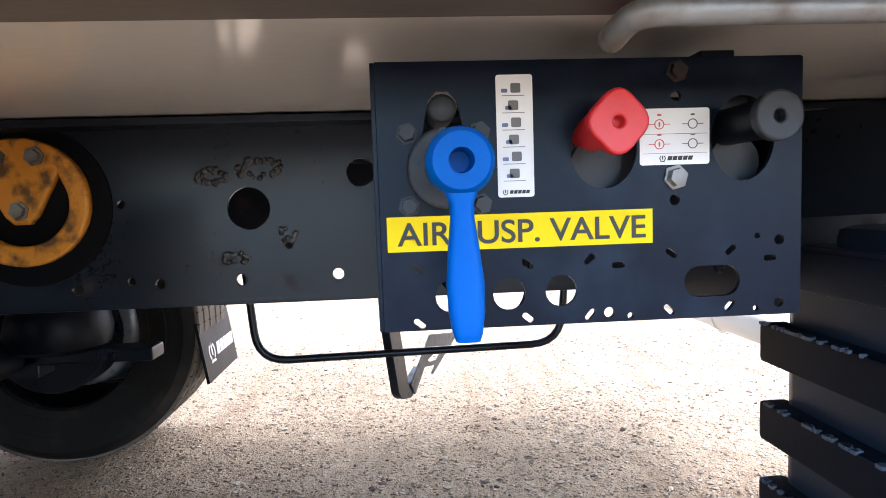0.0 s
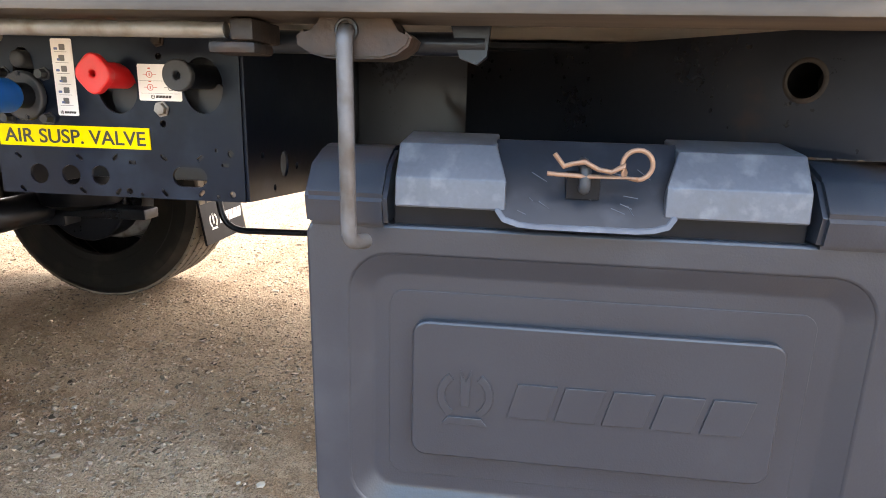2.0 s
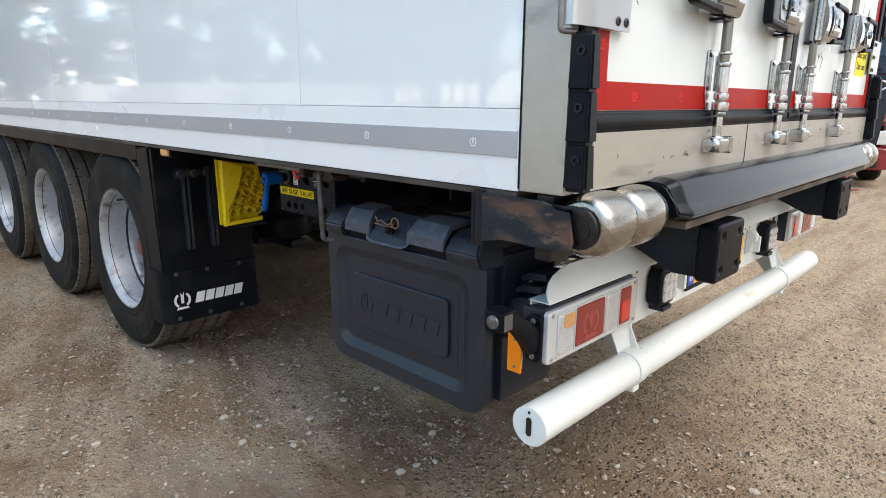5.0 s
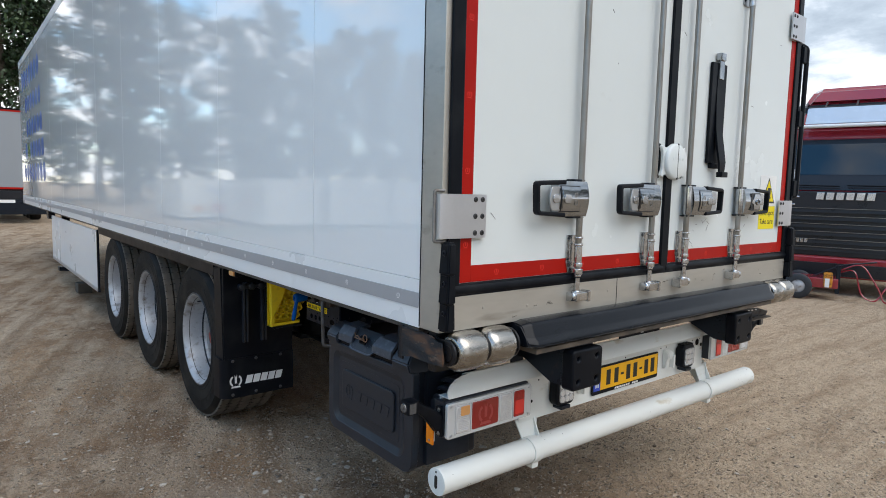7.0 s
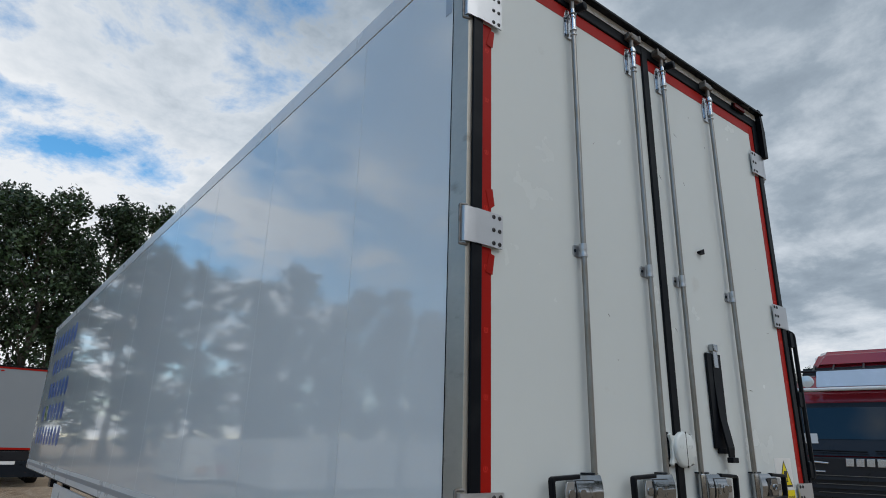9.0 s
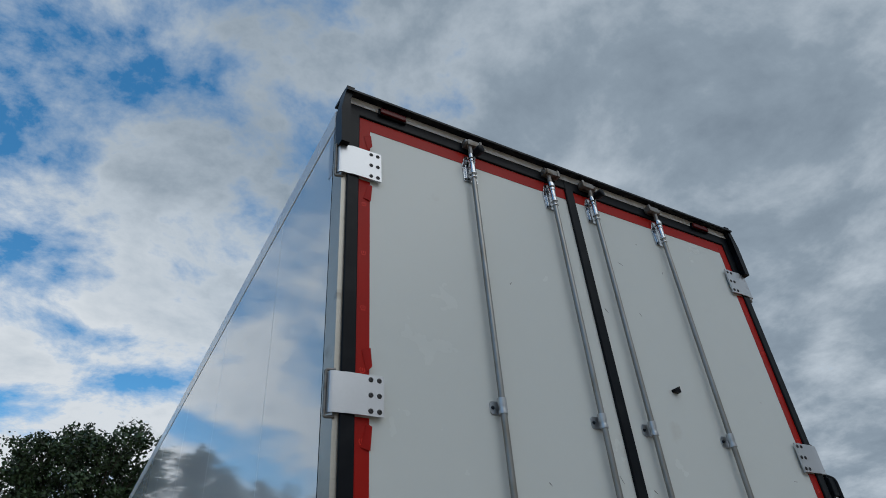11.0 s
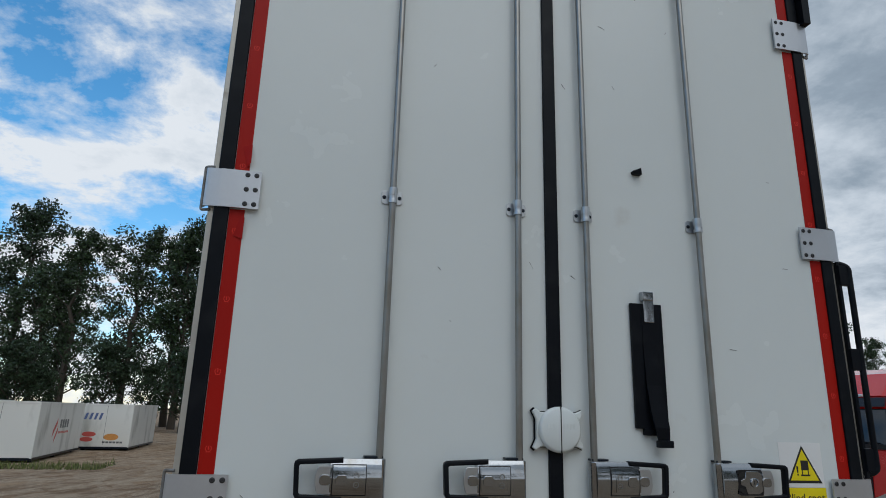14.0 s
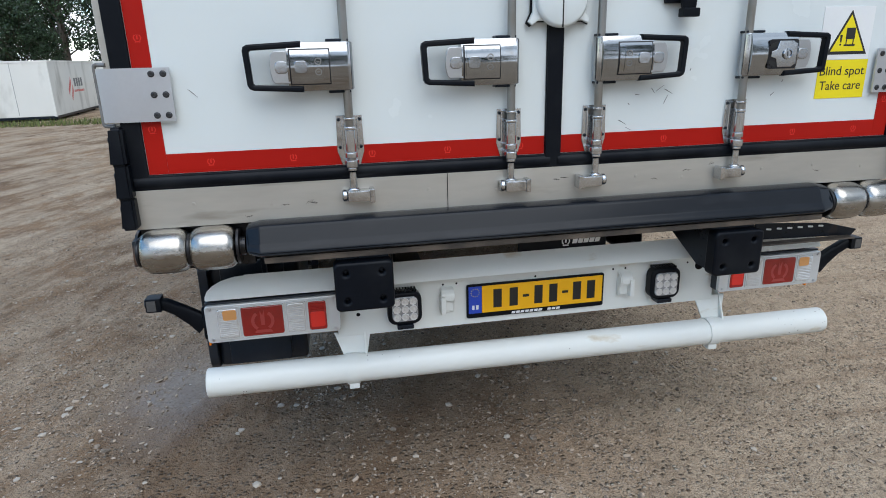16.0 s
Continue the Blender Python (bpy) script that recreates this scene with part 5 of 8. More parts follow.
        rings.append([bm.verts.new(c + Vector((0, 1, 0)) * p * hy + up_ * q * hz) for p, q in ((-1, -0.6), (-0.6, -1), (0.6, -1), (1, -0.6), (1, 0.6), (0.6, 1), (-0.6, 1), (-1, 0.6))])
    for p, q in zip(rings, rings[1:]):
        for i in range(8):
            bm.faces.new((p[i], p[(i + 1) % 8], q[(i + 1) % 8], q[i]))
    bm.faces.new(rings[0][::-1])
    bm.faces.new(rings[-1])
    part("marker_arm", bm, RUBBER, foot, "flexible black rubber marker arm", sharp=50)
    first = bolt(foot, (sx * 1.1765, 0.150, 0.744), (sx, 0, 0), 0.0060, GALV)
    studs(first, [(sx * 1.1765, 0.150, 0.655)])
    a, b = sorted((sx * 1.292, sx * 1.342))
    head = part("marker_body", box(B(), (a, 0.112, 0.764), (b, 0.164, 0.812), 0.007), RUBBER, tl)
    bm = B()
    lathe(bm, [(0, 0.0165), (0.004, 0.0150), (0.006, 0.0090), (0.0065, 0)], (sx * 1.3415, 0.138, 0.788), (sx, 0, 0), 18)
    part("marker_lens", bm, LENSGREY, head)
    part("rear_lens", box(B(), (min(sx * 1.308, sx * 1.336), 0.1105, 0.770), (max(sx * 1.308, sx * 1.336), 0.113, 0.806), 0.001), LENSGREY, head)
    # orange side reflector on a bent white tab
    tab = part("reflector_tab", box(B(), (min(sx * 1.166, sx * 1.170), 0.184, 0.610), (max(sx * 1.166, sx * 1.170), 0.216, 0.703), 0.0015), WHITEST, TR, "bent white tab")
    a, b = sorted((sx * 1.171, sx * 1.178))
    part("side_reflector", box(B(), (a, 0.182, 0.598), (b, 0.223, 0.697), 0.002), ORANGE, tab, "orange side reflector")
    first = bolt(tab, (sx * 1.1775, 0.202, 0.684), (sx, 0, 0), 0.0032, GALV)
    studs(first, [(sx * 1.1775, 0.202, 0.613)])
# dark plastic cable box beside the carrier
bm = B()
prism(bm, [(-1.125, 0.184, 0.640), (-1.125, 0.266, 0.640), (-1.125, 0.270, 0.735), (-1.125, 0.252, 0.752), (-1.125, 0.184, 0.758)], (0.10, 0, 0))
bmesh.ops.bevel(bm, geom=bm.edges[:], offset=0.004, segments=2, affect="EDGES")
CBX = part("cable_box", bm, PLASTIC, TR, "black plastic cable box with slanting ribs")
for i in range(3):
    bm = B()
    prism(bm, [(-1.118 + 0.02 * i, 0.186, 0.757 + 0.028 * i), (-1.118 + 0.02 * i, 0.246, 0.751 + 0.028 * i), (-1.118 + 0.02 * i, 0.262, 0.742 + 0.028 * i), (-1.118 + 0.02 * i, 0.262, 0.756 + 0.028 * i), (-1.118 + 0.02 * i, 0.246, 0.767 + 0.028 * i), (-1.118 + 0.02 * i, 0.186, 0.774 + 0.028 * i)], (0.09, 0, 0))
    part("box_rib", bm, PLASTIC, CBX)

part("carrier_gusset", prism(B(), [(-1.020, 0.180, 0.785), (-1.020, 0.296, 0.785), (-1.020, 0.280, 0.735), (-1.020, 0.225, 0.645), (-1.020, 0.180, 0.645)], (0.005, 0, 0)), WHITEST, CARRY)

# round underrun tube on two hangers
bm = B()
tz = lambda x: 0.468 - 0.010 * x / 1.2
lathe(bm, [(0, 0), (0, 0.049), (0.002, 0.051), (2.412, 0.051), (2.414, 0.049), (2.414, 0)], (-1.190, 0.140, tz(-1.19)), (1, 0, -0.010 / 1.2), 44)
UNDER = part("underrun_tube", bm, WHITEST, TR, "white round underrun tube with scratches")
for sx in (-1, 1):
    x = sx * 1.191 if sx < 0 else 1.2245
    fr = side(x, 0.140, tz(x)) if sx < 0 else side(x, 0.140, tz(x)) @ Matrix.Rotation(radians(180), 4, "Y")
    sheet("tube_slot", [slot2(0, 0, 0.016, 0.050)], 0.0012, fr, BLACKTXT, UNDER)
    sheet("tube_eyelet", [ring2(0, 0.038, 0.004, 10)], 0.0012, fr, BLACKTXT, UNDER)
bm = B()
rs = random.Random(12)
for i in range(26):
    x = rs.choice((rs.uniform(1.0, 1.2), rs.uniform(1.15, 1.22), rs.uniform(-1.18, -1.0), rs.uniform(-1.1, 1.2)))
    a_ = rs.uniform(0.3, 2.6)
    o_ = Vector((0, -math.cos(a_ - 1.2), math.sin(a_ - 1.2)))
    c_ = Vector((x, 0.140, tz(x))) + o_ * 0.0508
    t_ = Vector((0, o_.z, -o_.y))
    w_, h_ = rs.uniform(0.001, 0.004), rs.uniform(0.0007, 0.003)
    prism(bm, [c_ + Vector((w_, 0, 0)), c_ + t_ * h_, c_ - Vector((w_ * 0.7, 0, 0)), c_ - t_ * h_], o_ * 0.0006)
tagged(part("paint_chips", bm, RUST, UNDER), kind="stuff")
for x in (-0.695, 0.722):
    sx = -1 if x < 0 else 1
    bm = B()
    prism(bm, [(x - 0.055, 0.176, 0.600), (x + 0.075, 0.176, 0.600), (x + 0.055, 0.155, 0.500), (x - 0.02, 0.155, 0.500)], (0, 0.006, 0))
    prism(bm, [(x + 0.050, 0.180, 0.612), (x + 0.050, 0.330, 0.612), (x + 0.050, 0.190, 0.450), (x + 0.050, 0.120, 0.490)], (0.006, 0, 0))
    part("hanger", bm, WHITEST, UNDER)
    bm = B()
    lathe(bm, [(0, 0.051), (0, 0.0555), (0.045, 0.0555), (0.045, 0.051)], (x - 0.02, 0.140, tz(x)), (1, 0, 0), 36)
    box(bm, (x - 0.016, 0.108, tz(x) - 0.068), (x + 0.022, 0.150, tz(x) - 0.045), 0.006)
    part("tube_clamp", bm, WHITEST, UNDER)
# ---- running gear ----
AXLES = (2.665, 3.975, 5.285)


def make_wheel():
    """Wheel standing at the origin, outer face to -x: tyre with ribs, deep rim, hub."""
    R = 0.522
    prof = [(0.010, 0.298), (-0.004, 0.306), (-0.004, 0.320), (-0.0085, 0.338), (-0.0070, 0.342), (-0.0120, 0.372), (-0.0145, 0.405), (-0.0125, 0.409), (-0.0140, 0.436), (-0.0095, 0.466), (-0.0105, 0.470), (0.000, 0.490), (0.010, 0.500), (0.022, 0.510), (0.036, R - 0.002)]
    back = [(0.385 - a, r) for a, r in prof[::-1]]
    bm = B()
    lathe(bm, prof[:-1] + [(0.022, 0.494), (0.363, 0.494)] + back[1:], (0, 0, 0), (1, 0, 0), 72)
    w = part("wheel", bm, TYRE, TR, "single truck tyre on a silver steel rim", sharp=25)
    # tread ribs with grooves between them
    bm = B()
    edges = [0.018, 0.076, 0.084, 0.146, 0.154, 0.228, 0.236, 0.300, 0.308, 0.367]
    for a, b in zip(edges[::2], edges[1::2]):
        lathe(bm, [(a, 0.492), (a, R - 0.006), (a + 0.005, R), (b - 0.005, R), (b, R - 0.006), (b, 0.492)], (0, 0, 0), (1, 0, 0), 72)
    part("tread", bm, TREAD, w, "dusty ribbed tread")
    bm = B()
    rs = random.Random(8)
    for a, b in zip(edges[::2], edges[1::2]):
        for i in range(64):
            t = math.tau * (i + rs.uniform(-0.12, 0.12)) / 64
            d, o = Vector((0, math.cos(t), math.sin(t))), Vector((0, -math.sin(t), math.cos(t)))
            for e, k in ((a, 1), (b, -1)):
                n_ = 0.010 + 0.010 * rs.random()
                c = Vector((e, 0, 0)) + d * (R - 0.006)
                prism(bm, [c - o * 0.0018, c + o * 0.0018, c + o * 0.0022 + Vector((k * n_, 0, 0)), c - o * 0.0010 + Vector((k * n_, 0, 0))], d * 0.0066)
    tagged(part("tread_sipes", bm, TYRE, w), kind="stuff")
    bm = B()
    rim = [(0.004, 0.304), (-0.004, 0.312), (-0.006, 0.304), (0.000, 0.294), (0.020, 0.286), (0.050, 0.276), (0.120, 0.270), (0.135, 0.262), (0.150, 0.258), (0.235, 0.252), (0.255, 0.240), (0.262, 0.210), (0.258, 0.165), (0.255, 0.10), (0.255, 0.0)]
    lathe(bm, rim, (0, 0, 0), (1, 0, 0), 64)
    part("rim", bm, RIM, w, "silver painted deep steel rim")
    bm = B()
    lathe(bm, [(0.116, 0.2712), (0.122, 0.2662), (0.131, 0.2662), (0.136, 0.2620)], (0, 0, 0), (1, 0, 0), 64)
    part("rim_groove", bm, STEEL, w)
    bm = B()
    lathe(bm, [(-0.006, 0.3045), (-0.0075, 0.308), (-0.006, 0.3125), (-0.002, 0.3165)], (0, 0, 0), (1, 0, 0), 64)
    part("bead_ring", bm, STEEL, w)
    bm = B()
    lathe(bm, [(0.030, 0.2835), (0.033, 0.2805), (0.037, 0.2815)], (0, 0, 0), (1, 0, 0), 64)
    lathe(bm, [(0.232, 0.2525), (0.236, 0.2490), (0.243, 0.2475)], (0, 0, 0), (1, 0, 0), 64)
    part("rim_seam", bm, CAST, w)
    bm = B()
    lathe(bm, [(0.257, 0.115), (0.235, 0.112), (0.150, 0.100), (0.125, 0.088), (0.120, 0.0)], (0, 0, 0), (1, 0, 0), 32)
    part("hub", bm, STEEL, w)
    bm = B()
    lathe(bm, [(0.125, 0.060), (0.098, 0.056), (0.090, 0.042), (0.090, 0)], (0, 0, 0), (1, 0, 0), 8)
    part("hub_cap", bm, HUBRED, w, "faded red hub cap")
    bm = B()
    for i in range(10):
        a = 2 * math.pi * i / 10
        c = (0.250, 0.1675 * math.cos(a), 0.1675 * math.sin(a))
        lathe(bm, [(0, 0.018), (-0.012, 0.018), (-0.012, 0.014), (-0.034, 0.013), (-0.036, 0)], c, (1, 0, 0), 6)
    tagged(part("wheel_nuts", bm, GALV, w), kind="stuff")
    bm = B()
    tube(bm, bend([(0.13, 0.10, 0.245), (0.06, 0.10, 0.235), (0.01, 0.105, 0.23)], 0.02), 0.005, 6)
    part("valve_stem", bm, STEEL, w)
    # a few raised letters' worth of blocks on the sidewall
    bm = B()
    for i in range(26):
        if i % 13 in (5, 6, 11, 12):
            continue
        a = 2 * math.pi * i / 26
        d = Vector((0, math.cos(a), math.sin(a)))
        o = Vector((0, -math.sin(a), math.cos(a)))
        c = d * 0.424 + Vector((-0.0125, 0, 0))
        prism(bm, [c + d * u + o * v for u, v in ((-0.018, -0.022), (0.018, -0.022), (0.018, 0.022), (-0.018, 0.022))], (-0.0018, 0, 0))
    tagged(part("sidewall_lettering", bm, TYRE, w), kind="stuff")
    return w


W0 = make_wheel()
W0.location = (-1.262, AXLES[0], 0.4975)
W0.rotation_euler = (radians(20), 0, 0)
for i, y in enumerate(AXLES):
    if i:
        again(W0, pose(-1.262, y, 0.4975, 75 * i + 20, 0, 0))
    again(W0, pose(1.215, y + 0.04, 0.4975, 40 * i, 0, 180))
    bm = B()
    rod(bm, (-1.0, y, 0.4975), (1.0, y, 0.4975), 0.065, 18)
    for sx in (-1, 1):
        rod(bm, (sx * 0.84, y, 0.4975), (sx * 0.70, y, 0.4975), 0.205, 28, 0.01)
        rod(bm, (sx * 0.60, y - 0.06, 0.56), (sx * 0.60, y - 0.24, 0.58), 0.078, 20, 0.01)
        box(bm, (sx * 0.5 - 0.05, y - 0.10, 0.42), (sx * 0.5 + 0.05, y + 0.55, 0.50), 0.01)
    AX = part("axle", bm, STEEL, TR, "black axle with brake drums and trailing arms")
    for sx in (-1, 1):
        bm = B()
        x = sx * 0.5
        lathe(bm, [(0, 0), (0, 0.11), (0.02, 0.150), (0.07, 0.160), (0.12, 0.150), (0.135, 0.142), (0.15, 0.150), (0.20, 0.160), (0.25, 0.150), (0.275, 0.11), (0.275, 0)], (x, y - 0.40 + (0.25 if sx > 0 else 0.1), 0.50), (0, 0, 1), 30)
        part("air_bellow", bm, RUBBER, AX, "black rubber air bellow")
        part("bellow_arm", box(B(), (x - 0.05, y - 0.46, 0.46), (x + 0.05, y + 0.1, 0.505), 0.01), STEEL, AX)

# main beams with their holes, cross members
for sx in (-1, 1):
    fr = side(-0.504, 0, 0) if sx < 0 else side(0.496, 0, 0)
    holes = []
    if sx < 0:
        holes = [ring2(-1.642, 0.945, 0.036, 22), ring2(-1.452, 1.000, 0.024, 18), ring2(-1.660, 0.824, 0.010, 12), ring2(-1.497, 0.828, 0.010, 12), ring2(-1.795, 0.822, 0.009, 12), ring2(-1.842, 0.828, 0.007, 12), ring2(-1.930, 0.818, 0.010, 12), ring2(-1.850, 0.958, 0.007, 12), ring2(-1.578, 0.882, 0.008, 12)]
    loops = [[(-LENGTH + 2.5, 0.792), (-0.31, 0.792), (-0.31, 1.094), (-LENGTH + 2.5, 1.094)]] + holes
    bmz = sheet("main_beam", loops, 0.008, fr, STEEL, TR, "black painted main beam with drilled holes")
    a, b = sorted((sx * 0.50, sx * 0.40))
    part("beam_flange", box(B(), (a, 0.31, 0.780), (b, LENGTH - 2.5, 0.792), 0.002), STEEL, bmz)
    part("beam_flange", box(B(), (sx * 0.5 - 0.075, 0.31, 1.080), (sx * 0.5 + 0.075, LENGTH - 2.5, 1.092), 0.002), STEEL, bmz)
for y in (0.55, 1.25, 2.35, 3.3, 4.6, 6.2, 8.0, 10.0):
    part("cross_beam", box(B(), (-1.15 if y > 1 else -0.5, y - 0.03, 1.02), (1.15 if y > 1 else 0.5, y + 0.03, 1.065), 0.004), STEEL, TR) if y > 1.9 or y < 0.6 else None
# burnt weld patch and rust beside the big hole
bm = B()
rr = random.Random(3)
for cy, cz, ry, rz, num in ((1.700, 1.000, 0.026, 0.014, 34), (1.622, 1.012, 0.042, 0.018, 60), (1.668, 0.862, 0.026, 0.009, 22), (1.578, 0.900, 0.016, 0.014, 14)):
    for i in range(num):
        a, q = rr.uniform(0, 6.283), rr.uniform(0.55, 1.0)
        lathe(bm, [(0, rr.uniform(0.003, 0.007)), (0.0012, 0.003), (0.0018, 0)], (-0.5120, cy + ry * q * math.cos(a), cz + rz * q * math.sin(a)), (-1, 0, 0), 7)
tagged(part("weld_scar", bm, SCAR, TR), kind="stuff")

# orange lashing ring on the beam
loop = [(0.108 * math.cos(radians(a)) * 1.0, 0.105 * math.sin(radians(a))) for a in range(0, 360, 10)]
hole = [(0.076 * math.cos(radians(a)), 0.070 * math.sin(radians(a)) - 0.001) for a in range(-212, 33, 8)] + [(0.062, 0.046), (0.024, -0.024), (0.012, -0.036), (-0.012, -0.036), (-0.024, -0.024), (-0.062, 0.046)]
HOOK = sheet("lashing_ring", [loop, hole], 0.018, side(-0.515, 2.000, 0.966), HOOKY, TR, "orange painted lashing ring, chipped", bevel=0.005)
first = bolt(HOOK, (-0.534, 2.000, 0.953), (-1, 0, 0), 0.012, GALV)
studs(first, [(-0.534, 1.970, 1.040), (-0.534, 2.030, 1.040)])
# black disc behind the ring paints the shadow round it
bm = B()
rod(bm, (-0.512, 1.996, 0.960), (-0.516, 1.996, 0.960), 0.133, 48)
part("ring_plate", bm, SHADEBLACK, HOOK)

# ---- side equipment ----
# toolbox: body, framed front with recess, raised field, shoulders, lid
BOX = part("toolbox", box(B(), (-1.172, 0.300, 0.455), (-0.852, 0.918, 0.880), 0.02, 3), PLASTIC, TR, "black moulded plastic toolbox, closed, with a scuffed lid")
yc, zc = 0.607, 0.677
u = lambda y: yc - y
outer = [(-0.322, 0.160), (-0.318, -0.165), (-0.312, -0.195), (-0.295, -0.217), (-0.265, -0.228), (0.278, -0.230), (0.310, -0.219), (0.327, -0.197), (0.334, -0.165), (0.333, 0.160), (0.326, 0.172), (-0.316, 0.172)]
sheet("front_frame", [outer, rrect(0.548, 0.318, 0.046, 6, 0.001, -0.021)], 0.032, side(-1.172, yc, zc), PLASTIC, BOX, bevel=0.004)
bm = B()
fr = side(-1.172, yc, zc)
slope = [[bm.verts.new(fr @ Vector((a, b, d))) for a, b in rrect(w, h, r, 6, 0.001, -0.021)] for w, h, r, d in ((0.552, 0.322, 0.048, 0.0305), (0.540, 0.310, 0.042, 0.0285), (0.506, 0.276, 0.030, 0.0195), (0.494, 0.264, 0.026, 0.0180))]
for a, b in zip(slope, slope[1:]):
    for i in range(len(a)):
        bm.faces.new((a[i], a[(i + 1) % len(a)], b[(i + 1) % len(b)], b[i]))
bm.faces.new(slope[-1])
part("front_recess", bm, PLASTIC, BOX, sharp=60)
sheet("front_step", [rrect(0.458, 0.232, 0.018, 6, -0.001, -0.021)], 0.0014, side(-1.190, yc, zc), PLASTIC, BOX, bevel=0.0006)
sheet("name_field", [rrect(0.402, 0.168, 0.018, 6, -0.001, -0.021)], 0.0100, side(-1.1914, yc, zc), PLASTIC, BOX, bevel=0.0030)
for lp in marque(-0.172, -0.050, 0.345, 0.052):
    wrap("raised_mark", sheet_mesh([lp], 0.0026, side(-1.2012, yc, zc), 0.0007), PLASTIC, BOX)
for a, b, cut in ((0.836, 0.926, 0.0), (0.276, 0.404, 0.030)):
    bm = B()
    near = [(-1.212, 0.846), (-1.219, 0.880), (-1.190, 0.914), (-1.150, 0.928), (-1.12, 0.928), (-1.12, 0.846)]
    lean = [cut * 0.2, cut * 0.5, cut, cut, cut, 0.0]
    va = [bm.verts.new((x, a + k, z)) for (x, z), k in zip(near, lean)]
    vb = [bm.verts.new((x, b, z)) for x, z in near]
    bm.faces.new(va)
    bm.faces.new(vb[::-1])
    for i in range(6):
        bm.faces.new((va[i], vb[i], vb[(i + 1) % 6], va[(i + 1) % 6]))
    bmesh.ops.bevel(bm, geom=bm.edges[:], offset=0.005, segments=2, affect="EDGES")
    part("shoulder", bm, PLASTIC, BOX)
part("top", box(B(), (-1.165, 0.31, 0.86), (-0.91, 0.90, 0.905), 0.015), PLASTIC, BOX)
# solid black strip for the shade in the recess under the lid
part("lid_slot", box(B(), (-1.196, 0.408, 0.838), (-1.15, 0.832, 0.872), 0.003), RUBBER, BOX)
lid_prof = [(-1.214, 0.871), (-1.211, 0.902), (-1.184, 0.936), (-1.11, 0.944), (-1.11, 0.930), (-1.178, 0.924), (-1.203, 0.896), (-1.206, 0.871)]
for a, b, ca, cb in ((0.724, 0.828, 0.013, 0.0), (0.414, 0.538, 0.0, 0.015)):
    bm = B()
    va = [bm.verts.new((x, a - (ca if z < 0.91 else 0), z)) for x, z in lid_prof]
    vb = [bm.verts.new((x, b + (cb if z < 0.91 else 0), z)) for x, z in lid_prof]
    bm.faces.new(va)
    bm.faces.new(vb[::-1])
    for i in range(len(va)):
        j = (i + 1) % len(va)
        bm.faces.new((va[i], vb[i], vb[j], va[j]))
    bmesh.ops.bevel(bm, geom=[e for e in bm.edges], offset=0.0018, segments=1, affect="EDGES")
    part("lid_wing", bm, LIDPL, BOX, "scuffed blue-grey lid wing, its colour lightened for sky light")
top_, low_ = Vector((-1.166, 0, 0.938)), Vector((-1.222, 0, 0.860))
def on_tab(w_, v_):
    q_ = top_.lerp(low_, v_)
    return (q_.x, 0.631 + w_, q_.z)
bm = B()
prism(bm, [on_tab(*k) for k in ((0.094, -0.05), (-0.094, -0.05), (-0.092, 0.62), (-0.088, 0.84), (-0.080, 0.94), (-0.066, 0.99), (-0.050, 1.005), (0.050, 1.005), (0.066, 0.99), (0.080, 0.94), (0.088, 0.84), (0.092, 0.62))], (0.010, 0, -0.006))
bmesh.ops.bevel(bm, geom=bm.edges[:], offset=0.0015, segments=1, affect="EDGES")
part("latch_tab", bm, TABPL, BOX, "dark latch tab with scratches")
bm = B()
prism(bm, [on_tab(*k) for k in ((-0.088, 0.80), (-0.080, 0.92), (-0.066, 0.972), (-0.050, 0.985), (0.050, 0.985), (0.066, 0.972), (0.080, 0.92), (0.088, 0.80), (0.091, 0.84), (0.083, 0.96), (0.067, 1.015), (0.050, 1.03), (-0.050, 1.03), (-0.067, 1.015), (-0.083, 0.96), (-0.091, 0.84))], (-0.0030, 0, -0.0015))
part("tab_lip", bm, LIDPL, BOX)
bm = B()
rs = random.Random(21)
for i in range(16):
    w_, v_, l_ = rs.uniform(-0.07, 0.07), rs.uniform(0.35, 0.95), rs.uniform(0.004, 0.016)
    q0, q1 = Vector(on_tab(w_, v_)), Vector(on_tab(w_ + l_, v_ - rs.uniform(0, 0.12)))
    up_ = Vector((0, 0, 0.0005))
    prism(bm, [q0, q1, q1 + up_, q0 + up_], (-0.0006, 0, -0.0004))
tagged(part("tab_scratches", bm, LIDPL, BOX), kind="stuff")
part("latch_slot", box(B(), (-1.207, 0.617, 0.886), (-1.185, 0.651, 0.912), 0.001), RUBBER, BOX)
part("staple", tube(B(), bend([(-1.195, 0.634, 0.898), (-1.221, 0.634, 0.898), (-1.219, 0.634, 0.920), (-1.19, 0.634, 0.922)], 0.006), 0.006, 8), GREYPL, BOX)
# sprung hairpin: straight leg, wavy leg, round eye
pts = [(-1.223, 0.6718, 0.913), (-1.223, 0.6369, 0.9115), (-1.224, 0.5875, 0.9115)]
eye = [(-1.224, 0.5855 + 0.0145 * math.cos(radians(a)), 0.9245 + 0.0145 * math.sin(radians(a))) for a in range(-75, -400, -20)]
wave = [(-1.226, 0.5989, 0.923), (-1.227, 0.6103, 0.917), (-1.228, 0.6225, 0.919), (-1.228, 0.6361, 0.926), (-1.227, 0.6475, 0.924), (-1.226, 0.6559, 0.921), (-1.225, 0.6658, 0.933)]
part("hairpin", tube(B(), pts + eye + wave, 0.0024, 8), M("rusty_wire", (0.22, 0.13, 0.085), 0.6, 0.4, var=0.2, scale=60, bump=0.1), BOX, "rusty sprung hairpin clip")
